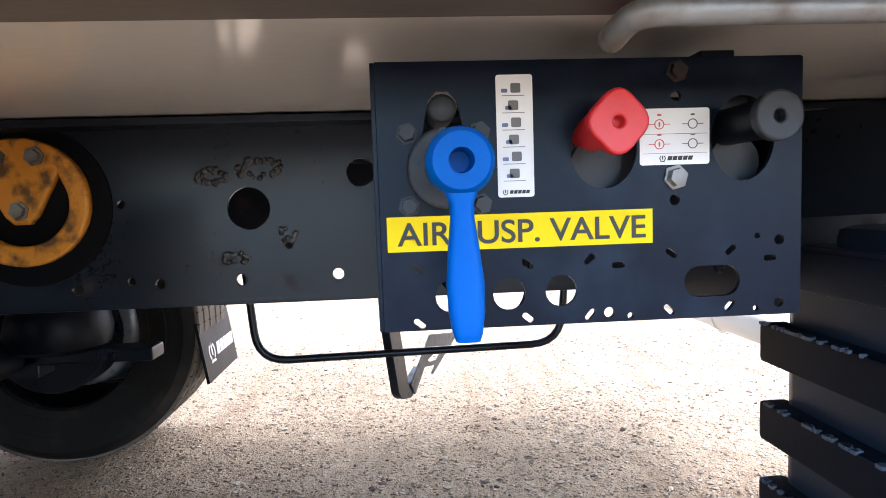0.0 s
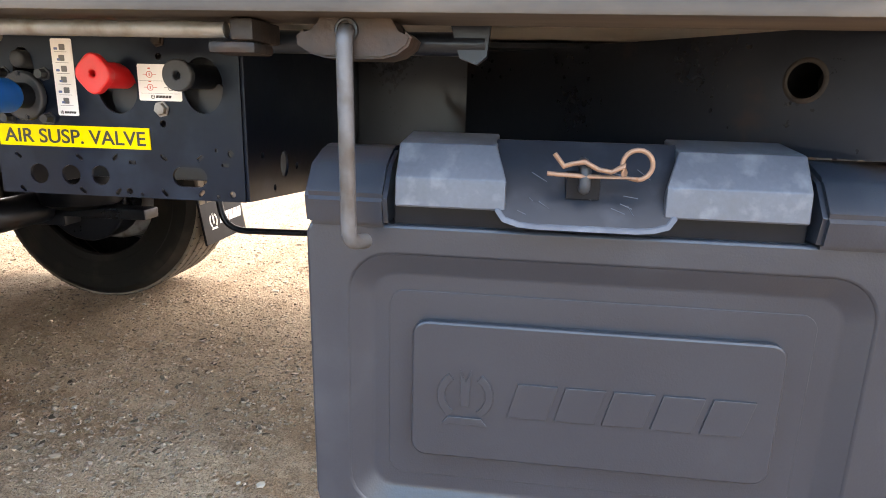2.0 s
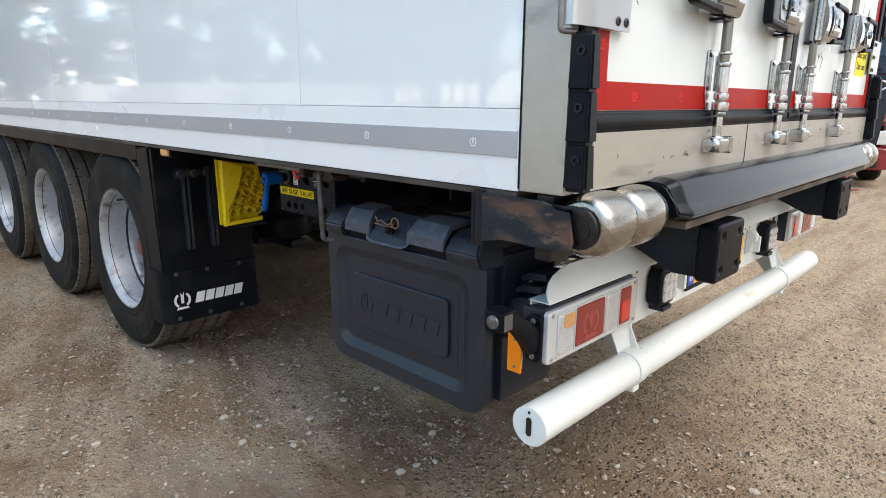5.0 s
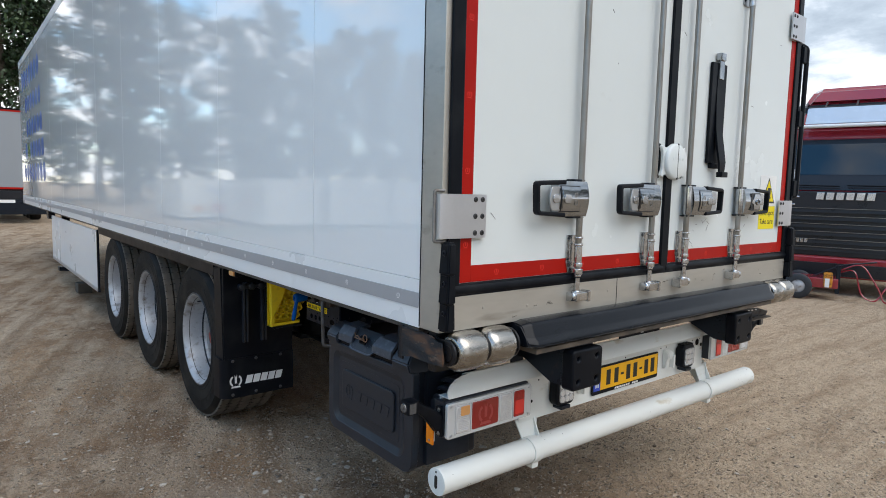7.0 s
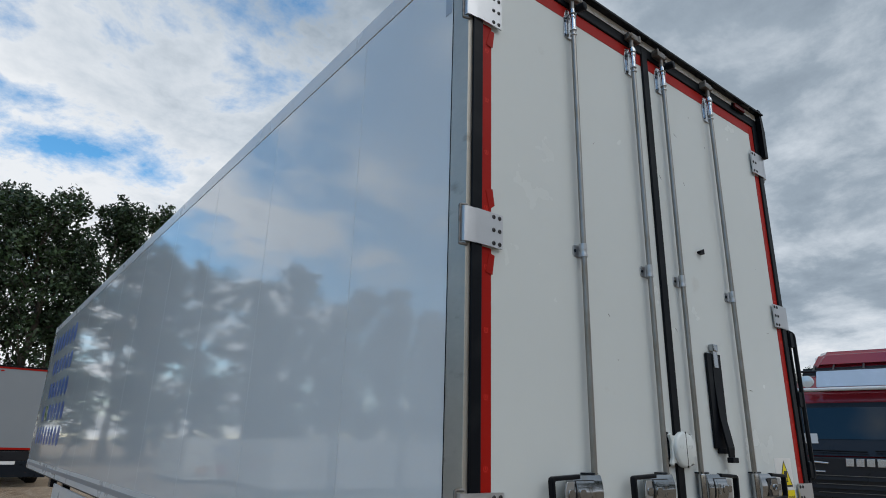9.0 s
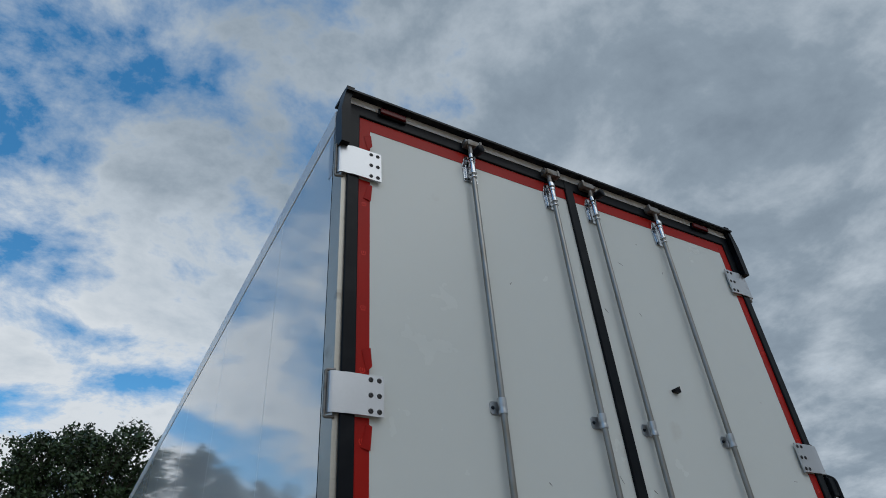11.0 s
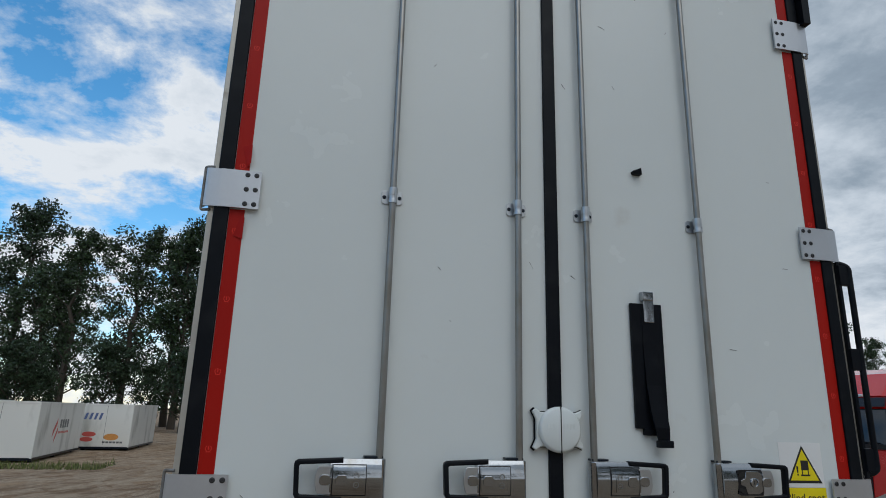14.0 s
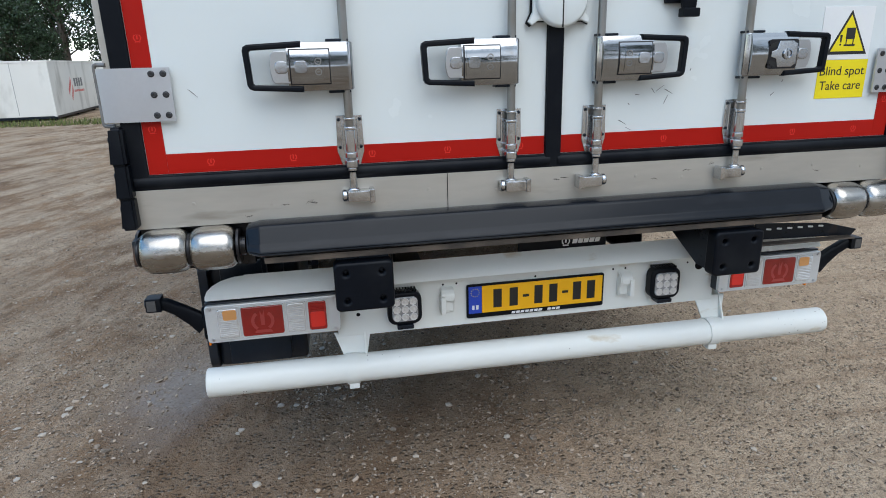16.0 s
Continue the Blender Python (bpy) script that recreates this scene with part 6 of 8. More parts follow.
# ribbed back half of the box
rq = random.Random(2)
for i in range(3):
    z = 0.50 + 0.100 * i
    rib = part("side_rib", box(B(), (-1.100, 0.906, z + 0.032), (-0.838, 0.942, z + 0.082), 0.006), RUBBER, BOX, "scuffed black plastic side rib")
    bm = B()
    for k in range(34):
        x = -1.096 + 0.25 * rq.random()
        w_ = rq.uniform(0.002, 0.007)
        box(bm, (x, 0.934 + rq.uniform(0, 0.006), z + 0.0795), (x + w_, 0.9435 + rq.uniform(0, 0.002), z + 0.0835))
    tagged(part("moulding_flash", bm, LIDPL, rib), kind="stuff")
part("rear_rib", box(B(), (-1.13, 0.278, 0.47), (-0.91, 0.304, 0.87), 0.006), PLASTIC, BOX)
for lo_, hi_ in (((-1.095, 0.915, 0.834), (-0.52, 0.950, 0.880)), ((-1.10, 0.40, 0.905), (-0.52, 0.44, 0.925))):
    part("toolbox_carrier", box(B(), lo_, hi_, 0.004), STEEL, BOX)
bolt(BOX, (-1.065, 0.9505, 0.860), (0, 1, 0), 0.009, GALV)
first = bolt(BOX, (-0.981, 0.263, 0.905), (-1, 0, 0), 0.011, GALV)
part("stay_plate", box(B(), (-0.98, 0.236, 0.62), (-0.965, 0.290, 1.06), 0.003), STEEL, BOX)

# swinging handle rod with its casting, and the long pull rod
outl = [(0.888, 1.060), (0.889, 1.046), (0.897, 1.0385), (0.905, 1.0415), (0.912, 1.036), (0.911, 1.028), (0.898, 1.020), (0.884, 1.0165), (0.830, 1.0165), (0.817, 1.020), (0.806, 1.028), (0.803, 1.036), (0.809, 1.0410), (0.816, 1.0380), (0.821, 1.046), (0.826, 1.060)]
bm = B()
prism(bm, [(-1.264, y, z) for y, z in outl], (0.058, 0, 0))
bmesh.ops.bevel(bm, geom=[e for e in bm.edges if abs(e.verts[0].co.x - e.verts[1].co.x) < 1e-6], offset=0.0022, segments=2, affect="EDGES")
CST = part("rod_casting", bm, CAST, TR, "brown rusty forged rod holder")
bm = B()
lathe(bm, [(0, 0.0085), (0.0015, 0.0115), (0.003, 0.0105), (0.003, 0.0085)], (-1.2635, 0.863, 1.041), (-1, 0, 0), 20, closed=True)
part("hole_rim", bm, SCAR, CST)
part("swing_rod", tube(B(), bend([(-1.21, 0.863, 1.041), (-1.274, 0.863, 1.040), (-1.268, 0.862, 0.842), (-1.240, 0.852, 0.838)], 0.013, 5), 0.0078, 12), DULLGALV, CST, "bent galvanised rod, dull grey")
C2 = part("pull_rod_holder", box(B(), (-1.266, 0.951, 1.019), (-1.22, 0.998, 1.030), 0.004), CAST, TR, "rusty angle bracket")
part("holder_web", box(B(), (-1.269, 0.951, 1.0305), (-1.20, 0.974, 1.051), 0.004), CAST, C2)
part("pull_rod", tube(B(), bend([(-1.215, 1.262, 1.036), (-1.252, 1.262, 1.041), (-1.252, 0.985, 1.041)], 0.016, 5), 0.0078, 12), GALV, C2, "galvanised pull rod")
bm = B()
rod(bm, (-1.19, 0.74, 1.036), (-1.19, 0.99, 1.036), 0.012, 12)
prism(bm, [(-1.20, 0.735, 1.055), (-1.20, 0.775, 1.055), (-1.20, 0.765, 1.022), (-1.20, 0.748, 1.016), (-1.20, 0.738, 1.024)], (0.02, 0, 0))
part("shaft", bm, STEEL, C2)

# ---- air suspension valve panel ----
PY, PX = 1.2285, -1.078
q = lambda y: PY - y
loops = [[(q(1.4035), 0.842), (q(1.0545), 0.842), (q(1.0545), 1.056), (q(1.4035), 1.056)]]
loops += [ring2(q(1.348), 0.869, 0.0135), ring2(q(1.301), 0.869, 0.0135), ring2(q(1.258), 0.870, 0.0132), rrect(0.048, 0.026, 0.0128, 6, q(1.130), 0.8725)]
loops += [ring2(q(1.221), 0.984, 0.0275, 24, 0.032), ring2(q(1.104), 0.990, 0.0270, 24, 0.035)]
loops += [[(q(1.368), 1.000), (q(1.334), 1.000), (q(1.340), 1.026), (q(1.346), 1.033), (q(1.356), 1.033), (q(1.362), 1.026)]]
for y, z, a in ((1.375, 0.8475, -40), (1.286, 0.8485, -40), (1.234, 0.849, 50), (1.167, 0.850, -45), (1.115, 0.8515, 50), (1.210, 0.889, 0), (1.165, 0.897, -35), (1.114, 0.898, 40), (1.080, 0.890, 0), (1.376, 0.893, -35), (1.286, 0.893, -35), (1.234, 0.895, 40)):
    loops.append(slot2(q(y), z, 0.0110, 0.0050, a))
for y, z, r in ((1.218, 0.850, 0.0045), (1.072, 0.852, 0.0042), (1.072, 0.905, 0.0044), (1.161, 1.025, 0.0045), (1.162, 0.941, 0.0045), (1.200, 0.8465, 0.0026), (1.092, 0.848, 0.0026), (1.091, 0.909, 0.0026)):
    loops.append(ring2(q(y), z, r, 12))
VP = sheet("valve_panel", loops, 0.004, side(PX + 0.002, PY, 0), PANELST, TR, "black sheet metal valve panel with punched holes")
bm = B()
box(bm, (-1.078, 1.4035, 0.842), (-0.90, 1.4075, 1.056), 0.001)
box(bm, (-0.98, 1.40, 1.040), (-0.50, 1.408, 1.060), 0.001)
part("panel_flange", bm, PANELST, VP)
fr = Matrix(((1, 0, 0, 0), (0, 0, -1, 1.0545), (0, 1, 0, 0), (0, 0, 0, 1)))
loops = [[(-1.076, 0.842), (-0.52, 0.800), (-0.52, 1.060), (-1.076, 1.056)], ring2(-0.95, 0.880, 0.016, 16, 0.020), ring2(-0.90, 0.872, 0.006, 10), ring2(-1.03, 0.900, 0.005, 10), ring2(-0.99, 0.850, 0.005, 10)]
sheet("panel_cheek", loops, 0.004, fr, PANELST, VP)
part("panel_stay", box(B(), (-1.06, 1.10, 1.050), (-0.52, 1.13, 1.066), 0.002), STEEL, VP)

# label and stickers
LB = part("label", box(B(), (PX - 0.0035, 1.1815, 0.9065), (PX - 0.0018, 1.3985, 0.9345)), YELLOW, VP, "yellow label lettered for the air suspension valve")
words("label_text", "AIR SUSP. VALVE", 0.026, side(PX - 0.0038, 1.3905, 0.9115), BLACKTXT, LB, width=0.203, bold=0.0003)
SA = sheet("valve_sticker", [rrect(0.0295, 0.097, 0.002, 2)], 0.001, side(PX - 0.0015, 1.2935, 0.996), STICKER, VP, "white sticker with small pictograms")
SA.rotation_euler = (0, 0, 0)
loops_b, loops_g = [], []
for i in range(6):
    v = 0.038 - 0.0135 * i
    loops_g.append(rrect(0.008, 0.0075, 0.0008, 1, 0.001 * (-1) ** i, v))
    loops_b.append(rrect(0.005, 0.003, 0.0006, 1, -0.008 + 0.003 * (i % 2), v - 0.002))
    loops_g.append([(-0.010, v - 0.0062), (0.008, v - 0.0062), (0.008, v - 0.0057), (-0.010, v - 0.0057)])
wrap("pictogram", bars(loops_b, side(PX - 0.0026, 1.2935, 0.996), 0.0003), PRINTBLUE, SA)
wrap("pictogram", bars(loops_g, side(PX - 0.0026, 1.2935, 0.996), 0.0003), PRINTGREY, SA)
wrap("mark", bars(marque(-0.011, -0.046, 0.022, 0.0035), side(PX - 0.0026, 1.2935, 0.996), 0.0003), BLACKTXT, SA)
SB = sheet("knob_sticker", [rrect(0.0585, 0.0455, 0.002, 2)], 0.001, side(PX - 0.0015, 1.1620, 0.9925), STICKER, VP, "white sticker with four valve symbols")
ring_o = lambda x, y: [ring2(x, y, 0.0042, 14), ring2(x, y, 0.0034, 14)]
rd, gr = [], []
for v in (0.010, -0.006):
    rd += ring_o(-0.013, v) + [[(-0.022, v - 0.0003), (-0.0172, v - 0.0003), (-0.0172, v + 0.0003), (-0.022, v + 0.0003)], [(-0.0088, v - 0.0003), (-0.004, v - 0.0003), (-0.004, v + 0.0003), (-0.0088, v + 0.0003)], rrect(0.0035, 0.0016, 0.0004, 1, -0.013, v + 0.0075), rrect(0.0012, 0.004, 0.0003, 1, -0.013, v)]
    gr += ring_o(0.015, v) + [[(0.006, v - 0.0003), (0.0108, v - 0.0003), (0.0108, v + 0.0003), (0.006, v + 0.0003)], [(0.0192, v - 0.0003), (0.024, v - 0.0003), (0.024, v + 0.0003), (0.0192, v + 0.0003)], rrect(0.0035, 0.0016, 0.0004, 1, 0.015, v + 0.0075)]
gr += [[(-0.027, 0.0020), (0.027, 0.0020), (0.027, 0.0023), (-0.027, 0.0023)], [(-0.027, -0.0136), (0.027, -0.0136), (0.027, -0.0133), (-0.027, -0.0133)]]
wrap("symbols", bars(rd, side(PX - 0.0026, 1.1620, 0.9925), 0.0003), PRINTRED, SB)
wrap("symbols", bars(gr, side(PX - 0.0026, 1.1620, 0.9925), 0.0003), PRINTGREY, SB)
wrap("mark", bars(marque(-0.013, -0.0195, 0.028, 0.0042), side(PX - 0.0026, 1.1620, 0.9925), 0.0003), BLACKTXT, SB)

# rotary valve with its blue lever
loop = [(0.030 * math.cos(radians(a)), 0.032 * math.sin(radians(a))) for a in range(0, 360, 15)]
RV = sheet("rotary_valve", [loop], 0.010, side(PX - 0.002, 1.351, 0.972), GREYPL, VP, "grey rotary valve body", bevel=0.003)
first = bolt(RV, (PX - 0.002, 1.380, 1.000), (-1, 0, 0), 0.0066, GREYPL, "valve_bolt", 0.012)
studs(first, [(PX - 0.002, 1.322, 1.000), (PX - 0.002, 1.380, 0.943), (PX - 0.002, 1.322, 0.943)])
first = bolt(RV, (PX - 0.012, 1.352, 1.000), (-1, 0, 0), 0.0028, STEEL, "valve_screw", 0.002)
studs(first, [(PX - 0.012, 1.346, 0.944), (PX - 0.012, 1.374, 0.978)])
bm = B()
rod(bm, (PX - 0.004, 1.347, 0.972), (PX - 0.045, 1.347, 0.972), 0.0165, 20)
part("valve_spindle", bm, RUBBER, RV)
bm = B()
lathe(bm, [(0.034, 0.0), (0.034, 0.0185), (0.040, 0.0215), (0.088, 0.0232), (0.095, 0.0222), (0.099, 0.0188), (0.0995, 0.0085), (0.080, 0.0070), (0.080, 0.0)], (PX, 1.347, 0.972), (-1, 0, 0), 30)
part("lever_hub", bm, BLUE, RV, "blue plastic lever hub with a hole")
bm = B()
secs = [(0.960, 0.0150, 0.0090), (0.945, 0.0085, 0.0085), (0.935, 0.0080, 0.0085), (0.915, 0.0105, 0.0092), (0.893, 0.0125, 0.0098), (0.875, 0.0120, 0.0095), (0.862, 0.0100, 0.0085), (0.856, 0.0080, 0.0060)]
rings = []
for z, ry, rx in secs:
    x = PX - 0.086 - (0.960 - z) * 0.19
    rings.append([bm.verts.new((x + rx * math.copysign(abs(math.cos(a)) ** 0.7, math.cos(a)), 1.347 + ry * math.copysign(abs(math.sin(a)) ** 0.7, math.sin(a)), z)) for a in [2 * math.pi * k / 16 for k in range(16)]])
for a, b in zip(rings, rings[1:]):
    for k in range(16):
        bm.faces.new((a[k], a[(k + 1) % 16], b[(k + 1) % 16], b[k]))
bm.faces.new(rings[0])
bm.faces.new(rings[-1][::-1])
bmesh.ops.subdivide_edges(bm, edges=bm.edges[:], cuts=1, use_grid_fill=True, smooth=0.6)
part("lever", bm, BLUE, RV, "blue plastic hanging lever", sharp=60)
bm = B()
rod(bm, (PX + 0.03, 1.352, 1.018), (PX - 0.012, 1.352, 1.018), 0.0115, 16, 0.003)
part("valve_plug", bm, GREYPL, RV)

# push knobs: red square-ish, black round
prof = [(0.0215 * (1 - 0.13 * (0.5 + 0.5 * math.cos(4 * radians(a)))) , a) for a in range(0, 360, 10)]
loop = [(r * 1.08 * math.cos(radians(a + 45)), r * 1.15 * math.sin(radians(a + 45))) for r, a in prof]
RK = sheet("red_knob", [loop, ring2(0, 0, 0.0042, 12)], 0.012, side(-1.111, 1.2235, 1.001), REDPL, VP, "red plastic push knob", bevel=0.002)
part("red_stem", rod(B(), (-1.112, 1.2235, 1.000), (-1.02, 1.2235, 1.000), 0.0165, 20), REDPL, RK)
BK = sheet("black_knob", [ring2(0, 0, 0.0188, 28), ring2(0, 0, 0.0046, 12)], 0.010, side(-1.125, 1.107, 1.001), GREYPL, VP, "black round push knob", bevel=0.002)
part("black_stem", rod(B(), (-1.126, 1.107, 1.001), (-1.02, 1.107, 1.001), 0.0155, 20), RUBBER, BK)
bm = B()
rod(bm, (-1.06, 1.221, 0.972), (-0.96, 1.221, 0.972), 0.022, 20)
rod(bm, (-1.06, 1.100, 0.972), (-0.96, 1.100, 0.972), 0.022, 20)
box(bm, (-1.05, 1.08, 0.935), (-0.95, 1.25, 1.03), 0.006)
part("valve_block", bm, GREYPL, VP)
bolt(VP, (PX - 0.002, 1.1615, 0.9595), (-1, 0, 0), 0.0078, GALV, "panel_bolt", 0.008)
bolt(VP, (PX - 0.002, 1.160, 1.045), (-1, 0, 0), 0.0070, CAST, "panel_bolt", 0.006)
# air lines behind the panel
part("air_line", tube(B(), bend([(-0.99, 1.27, 0.93), (-0.98, 1.265, 0.845), (-0.97, 1.285, 0.825), (-0.93, 1.32, 0.832), (-0.85, 1.38, 0.90)], 0.03), 0.0035, 8), RUBBER, VP, "thin black air line")

# hanging bow and bracket under the middle of the chassis
bm = B()
tube(bm, bend([(0.45, 1.90, 0.80), (0.45, 1.87, 0.440), (0.45, 0.86, 0.455), (0.45, 0.83, 0.80)], 0.10, 6), 0.013, 10)
BOW = part("hanging_bow", bm, STEEL, TR, "black tubular hanging bow")
turned = math.atan(0.40)
fr = Matrix(((math.cos(turned), 0, -math.sin(turned), 0.45), (-math.sin(turned), 0, -math.cos(turned), 1.47), (0, 1, 0, 0), (0, 0, 0, 1)))
leg = [(-0.010, 0.800), (0.002, 0.554), (0.076, 0.290), (0.096, 0.266), (0.123, 0.253), (0.193, 0.236), (0.220, 0.240), (0.330, 0.313), (0.298, 0.323), (0.183, 0.289), (0.172, 0.300), (0.098, 0.541), (0.090, 0.800)][::-1]
sheet("bow_bracket", [leg], 0.030, fr, STEEL, BOW, bevel=0.003)
plate = [(0.183, 0.289), (0.220, 0.240), (0.330, 0.313), (0.460, 0.287), (0.407, 0.266), (0.428, 0.259), (0.617, 0.306), (0.800, 0.350), (0.403, 0.424)]
slot = [(0.368, 0.331), (0.392, 0.318), (0.475, 0.304), (0.560, 0.330), (0.578, 0.341), (0.423, 0.335)]
sheet("bow_hook", [plate, slot], 0.005, fr @ Matrix.Translation((0, 0, 0.031)), DULLGALV, BOW, "bare grey hook plate")

# ---- mud flaps, fenders, side skirt ----
for sx in (-1, 1):
    a, b = sorted((sx * 1.285, sx * 0.842))
    fl = part("mud_guard", box(B(), (a, 2.055, 0.478), (b, 2.080, 1.045), 0.006), RUBBER, TR, "black plastic mud guard with ribbed back")
    bm = B()
    for x, w in ((1.165, 0.014), (1.145, 0.014), (1.050, 0.016), (1.030, 0.016)):
        box(bm, (sx * x - w / 2, 2.030, 0.585), (sx * x + w / 2, 2.058, 0.955), 0.005)
    for x in (1.18, 1.12, 1.06, 1.00):
        rod(bm, (sx * x, 2.055, 0.93), (sx * x, 2.015, 0.93), 0.022, 12, 0.004)
    box(bm, (sx * 1.09 - 0.10, 2.02, 0.92), (sx * 1.09 + 0.10, 2.05, 0.945), 0.005)
    part("guard_ribs", bm, PLASTIC, fl)
    bm = B()
    prism(bm, [(sx * 1.290, 2.046, 0.484), (sx * 1.290, 2.180, 0.484), (sx * 1.290, 2.190, 0.960), (sx * 1.290, 2.235, 1.040), (sx * 1.290, 2.085, 1.048)], (-sx * 0.045, 0, 0))
    bmesh.ops.bevel(bm, geom=bm.edges[:], offset=0.006, segments=2, affect="EDGES")
    part("guard_edge", bm, RUBBER, fl)
    bm = B()
    plan = bend([(sx * 0.842, 2.049), (sx * 1.296, 2.049), (sx * 1.298, 2.185)], 0.050, 6)
    wall_strip(bm, plan, 0.0055, 0.247, 0.492)
    part("mud_flap", bm, RUBBER, fl, "black mud flap, bent round the tyre, with white maker's mark")
    x0 = -1.225 if sx < 0 else 0.905
    wrap("flap_mark", bars(marque(0, 0, 0.335, 0.062), rear(x0 - 0.03 * (sx < 0), 2.0430, 0.322)), STICKER, fl)
    first = bolt(fl, (sx * 1.235, 2.043, 0.478), (0, -1, 0), 0.008, DULLGALV)
    studs(first, [(sx * x, 2.043, z) for x, z in ((1.09, 0.478), (0.93, 0.478), (1.235, 0.268), (1.09, 0.268), (0.93, 0.268))])
    if sx > 0:
        lean = Matrix.Translation((0, 2.046, 0.242)) @ Matrix.Rotation(radians(-9), 4, "X") @ Matrix.Translation((0, -2.049, -0.226))
        for me in {ob.data for ob in (fl, *fl.children_recursive)}:
            me.transform(lean)
    a, b = sorted((sx * 1.292, sx * 1.245))
    part("fender_rail", box(B(), (a, 2.235, 0.985), (b, 5.93, 1.062), 0.006), RUBBER, TR, "dark fender rail over the wheels")
    for y in AXLES:
        bm = B()
        prof = [(0.56 * math.cos(radians(t)), 0.56 * math.sin(radians(t))) for t in range(64, 117, 4)]
        vs0 = [bm.verts.new((sx * 1.24, y + p, 0.4975 + min(qz, 0.51))) for p, qz in prof]
        vs1 = [bm.verts.new((sx * 0.86, y + p, 0.4975 + min(qz, 0.51))) for p, qz in prof]
        vs2 = [bm.verts.new((sx * 1.24, y + p * 1.012, 0.4975 + min(qz * 1.012, 0.52))) for p, qz in prof]
        vs3 = [bm.verts.new((sx * 0.86, y + p * 1.012, 0.4975 + min(qz * 1.012, 0.52))) for p, qz in prof]
        for i in range(len(prof) - 1):
            bm.faces.new((vs0[i], vs0[i + 1], vs1[i + 1], vs1[i]))
            bm.faces.new((vs2[i], vs3[i], vs3[i + 1], vs2[i + 1]))
            bm.faces.new((vs0[i], vs2[i], vs2[i + 1], vs0[i + 1]))
            bm.faces.new((vs1[i], vs1[i + 1], vs3[i + 1], vs3[i]))
        part("wheel_cover", bm, PLASTIC, TR)
    fl.location = (0, 0.03 if sx < 0 else 0.11, 0)
    # side skirt ahead of the wheels
    a, b = sorted((sx * 1.290, sx * 1.265))
    sk = part("side_skirt", box(B(), (a, 6.06, 0.350), (b, 9.75, 1.005), 0.008), RAIL, TR, "white side skirt panel")
    part("skirt_lip", box(B(), (a - 0.003, 6.06, 0.330), (b + 0.003, 9.75, 0.372), 0.004), ALU, sk)
    part("skirt_end", box(B(), (a, 6.035, 0.33), (b, 6.058, 1.02), 0.004), STEEL, sk)
    a, b = sorted((sx * 1.295, sx * 1.20))
    part("front_box", box(B(), (a, 10.10, 0.93), (b, 10.32, 1.06), 0.006), GRILLE, TR)
    a, b = sorted((sx * 1.29, sx * 1.25))
    part("side_lamp_base", box(B(), (a, 1.870, 1.020), (b, 1.955, 1.055), 0.004), RUBBER, TR)
    a, b = sorted((sx * 1.300, sx * 1.289))
    part("side_lamp", box(B(), (a, 1.880, 1.026), (b, 1.945, 1.052), 0.003), AMBER, TR, "small amber side lamp")
    # landing leg
    bm = B()
    box(bm, (sx * 0.95 - 0.06, 10.9, 0.30), (sx * 0.95 + 0.06, 11.05, 1.06), 0.006)
    box(bm, (sx * 0.95 - 0.045, 10.92, 0.05), (sx * 0.95 + 0.045, 11.03, 0.35), 0.006)
    box(bm, (sx * 0.95 - 0.13, 10.86, -0.03), (sx * 0.95 + 0.13, 11.09, 0.05), 0.006)
    part("landing_leg", bm, STEEL, TR, "black landing leg on its foot")
bm = B()
box(bm, (-1.18, 8.2, -0.03), (-1.00, 8.45, 0.12), 0.02)
tagged(part("timber_block", bm, BARK), "dark timber block lying on the dirt", "block")

# wheel chock in its holder: yellow wedge with a honeycomb of holes
CH = thing("wheel_chock", (-0.946, 1.905, 0.700), "yellow plastic wheel chock with honeycomb openings, stowed in a bracket", "wheel chock")
outl = [(-0.122, 0.294), (-0.120, 0.001), (0.062, 0.008), (0.104, 0.137), (0.080, 0.255)]
web = [(-0.122, 0.294), (-0.121, 0.147), (-0.120, 0.001), (0.062, 0.008), (0.066, 0.026), (-0.096, 0.022), (-0.100, 0.070), (-0.072, 0.118), (-0.045, 0.170), (-0.030, 0.215), (-0.020, 0.268)]
sheet("chock_back", [[(a, b) for a, b in outl]], 0.008, rear(0, 0.050, 0), CHOCK, CH, "shaded bottom of the cells")
sheet("chock_panel", [web], 0.030, rear(0, 0.020, 0), CHOCK, CH, "smooth hollowed treading side", bevel=0.006)
first = None
for j in range(5):
    for i in range(5):
        cx, cz = -0.078 + i * 0.0415 + j * 0.0168, 0.059 + j * 0.0425
        if cx > 0.088 - 0.25 * max(0, cz - 0.14) or cz > 0.262:
            continue
        if first is None:
            bm = B()
            lathe(bm, [(0, 0.0168), (-0.052, 0.0168), (-0.052, 0.0200), (0, 0.0208)], (0, 0, 0), (0, 1, 0), 6, closed=True)
            first = part("cell", bm, CHOCK, CH)
            first.location = (cx, 0.046, cz)
        else:
            again(first, Matrix.Translation((cx, 0.046, cz)))
bm = B()
box(bm, (-0.10, 0.0, -0.014), (0.085, 0.115, -0.002), 0.003)
box(bm, (-0.10, 0.104, -0.014), (0.085, 0.116, 0.31), 0.003)
box(bm, (-0.02, 0.100, 0.20), (0.02, 0.225, 0.24), 0.003)
box(bm, (-0.02, 0.200, 0.20), (0.44, 0.225, 0.24), 0.003)
CHB = part("chock_bracket", bm, STEEL, TR)
CHB.location = (-0.946, 1.905, 0.700)

# ---- other vehicles ----


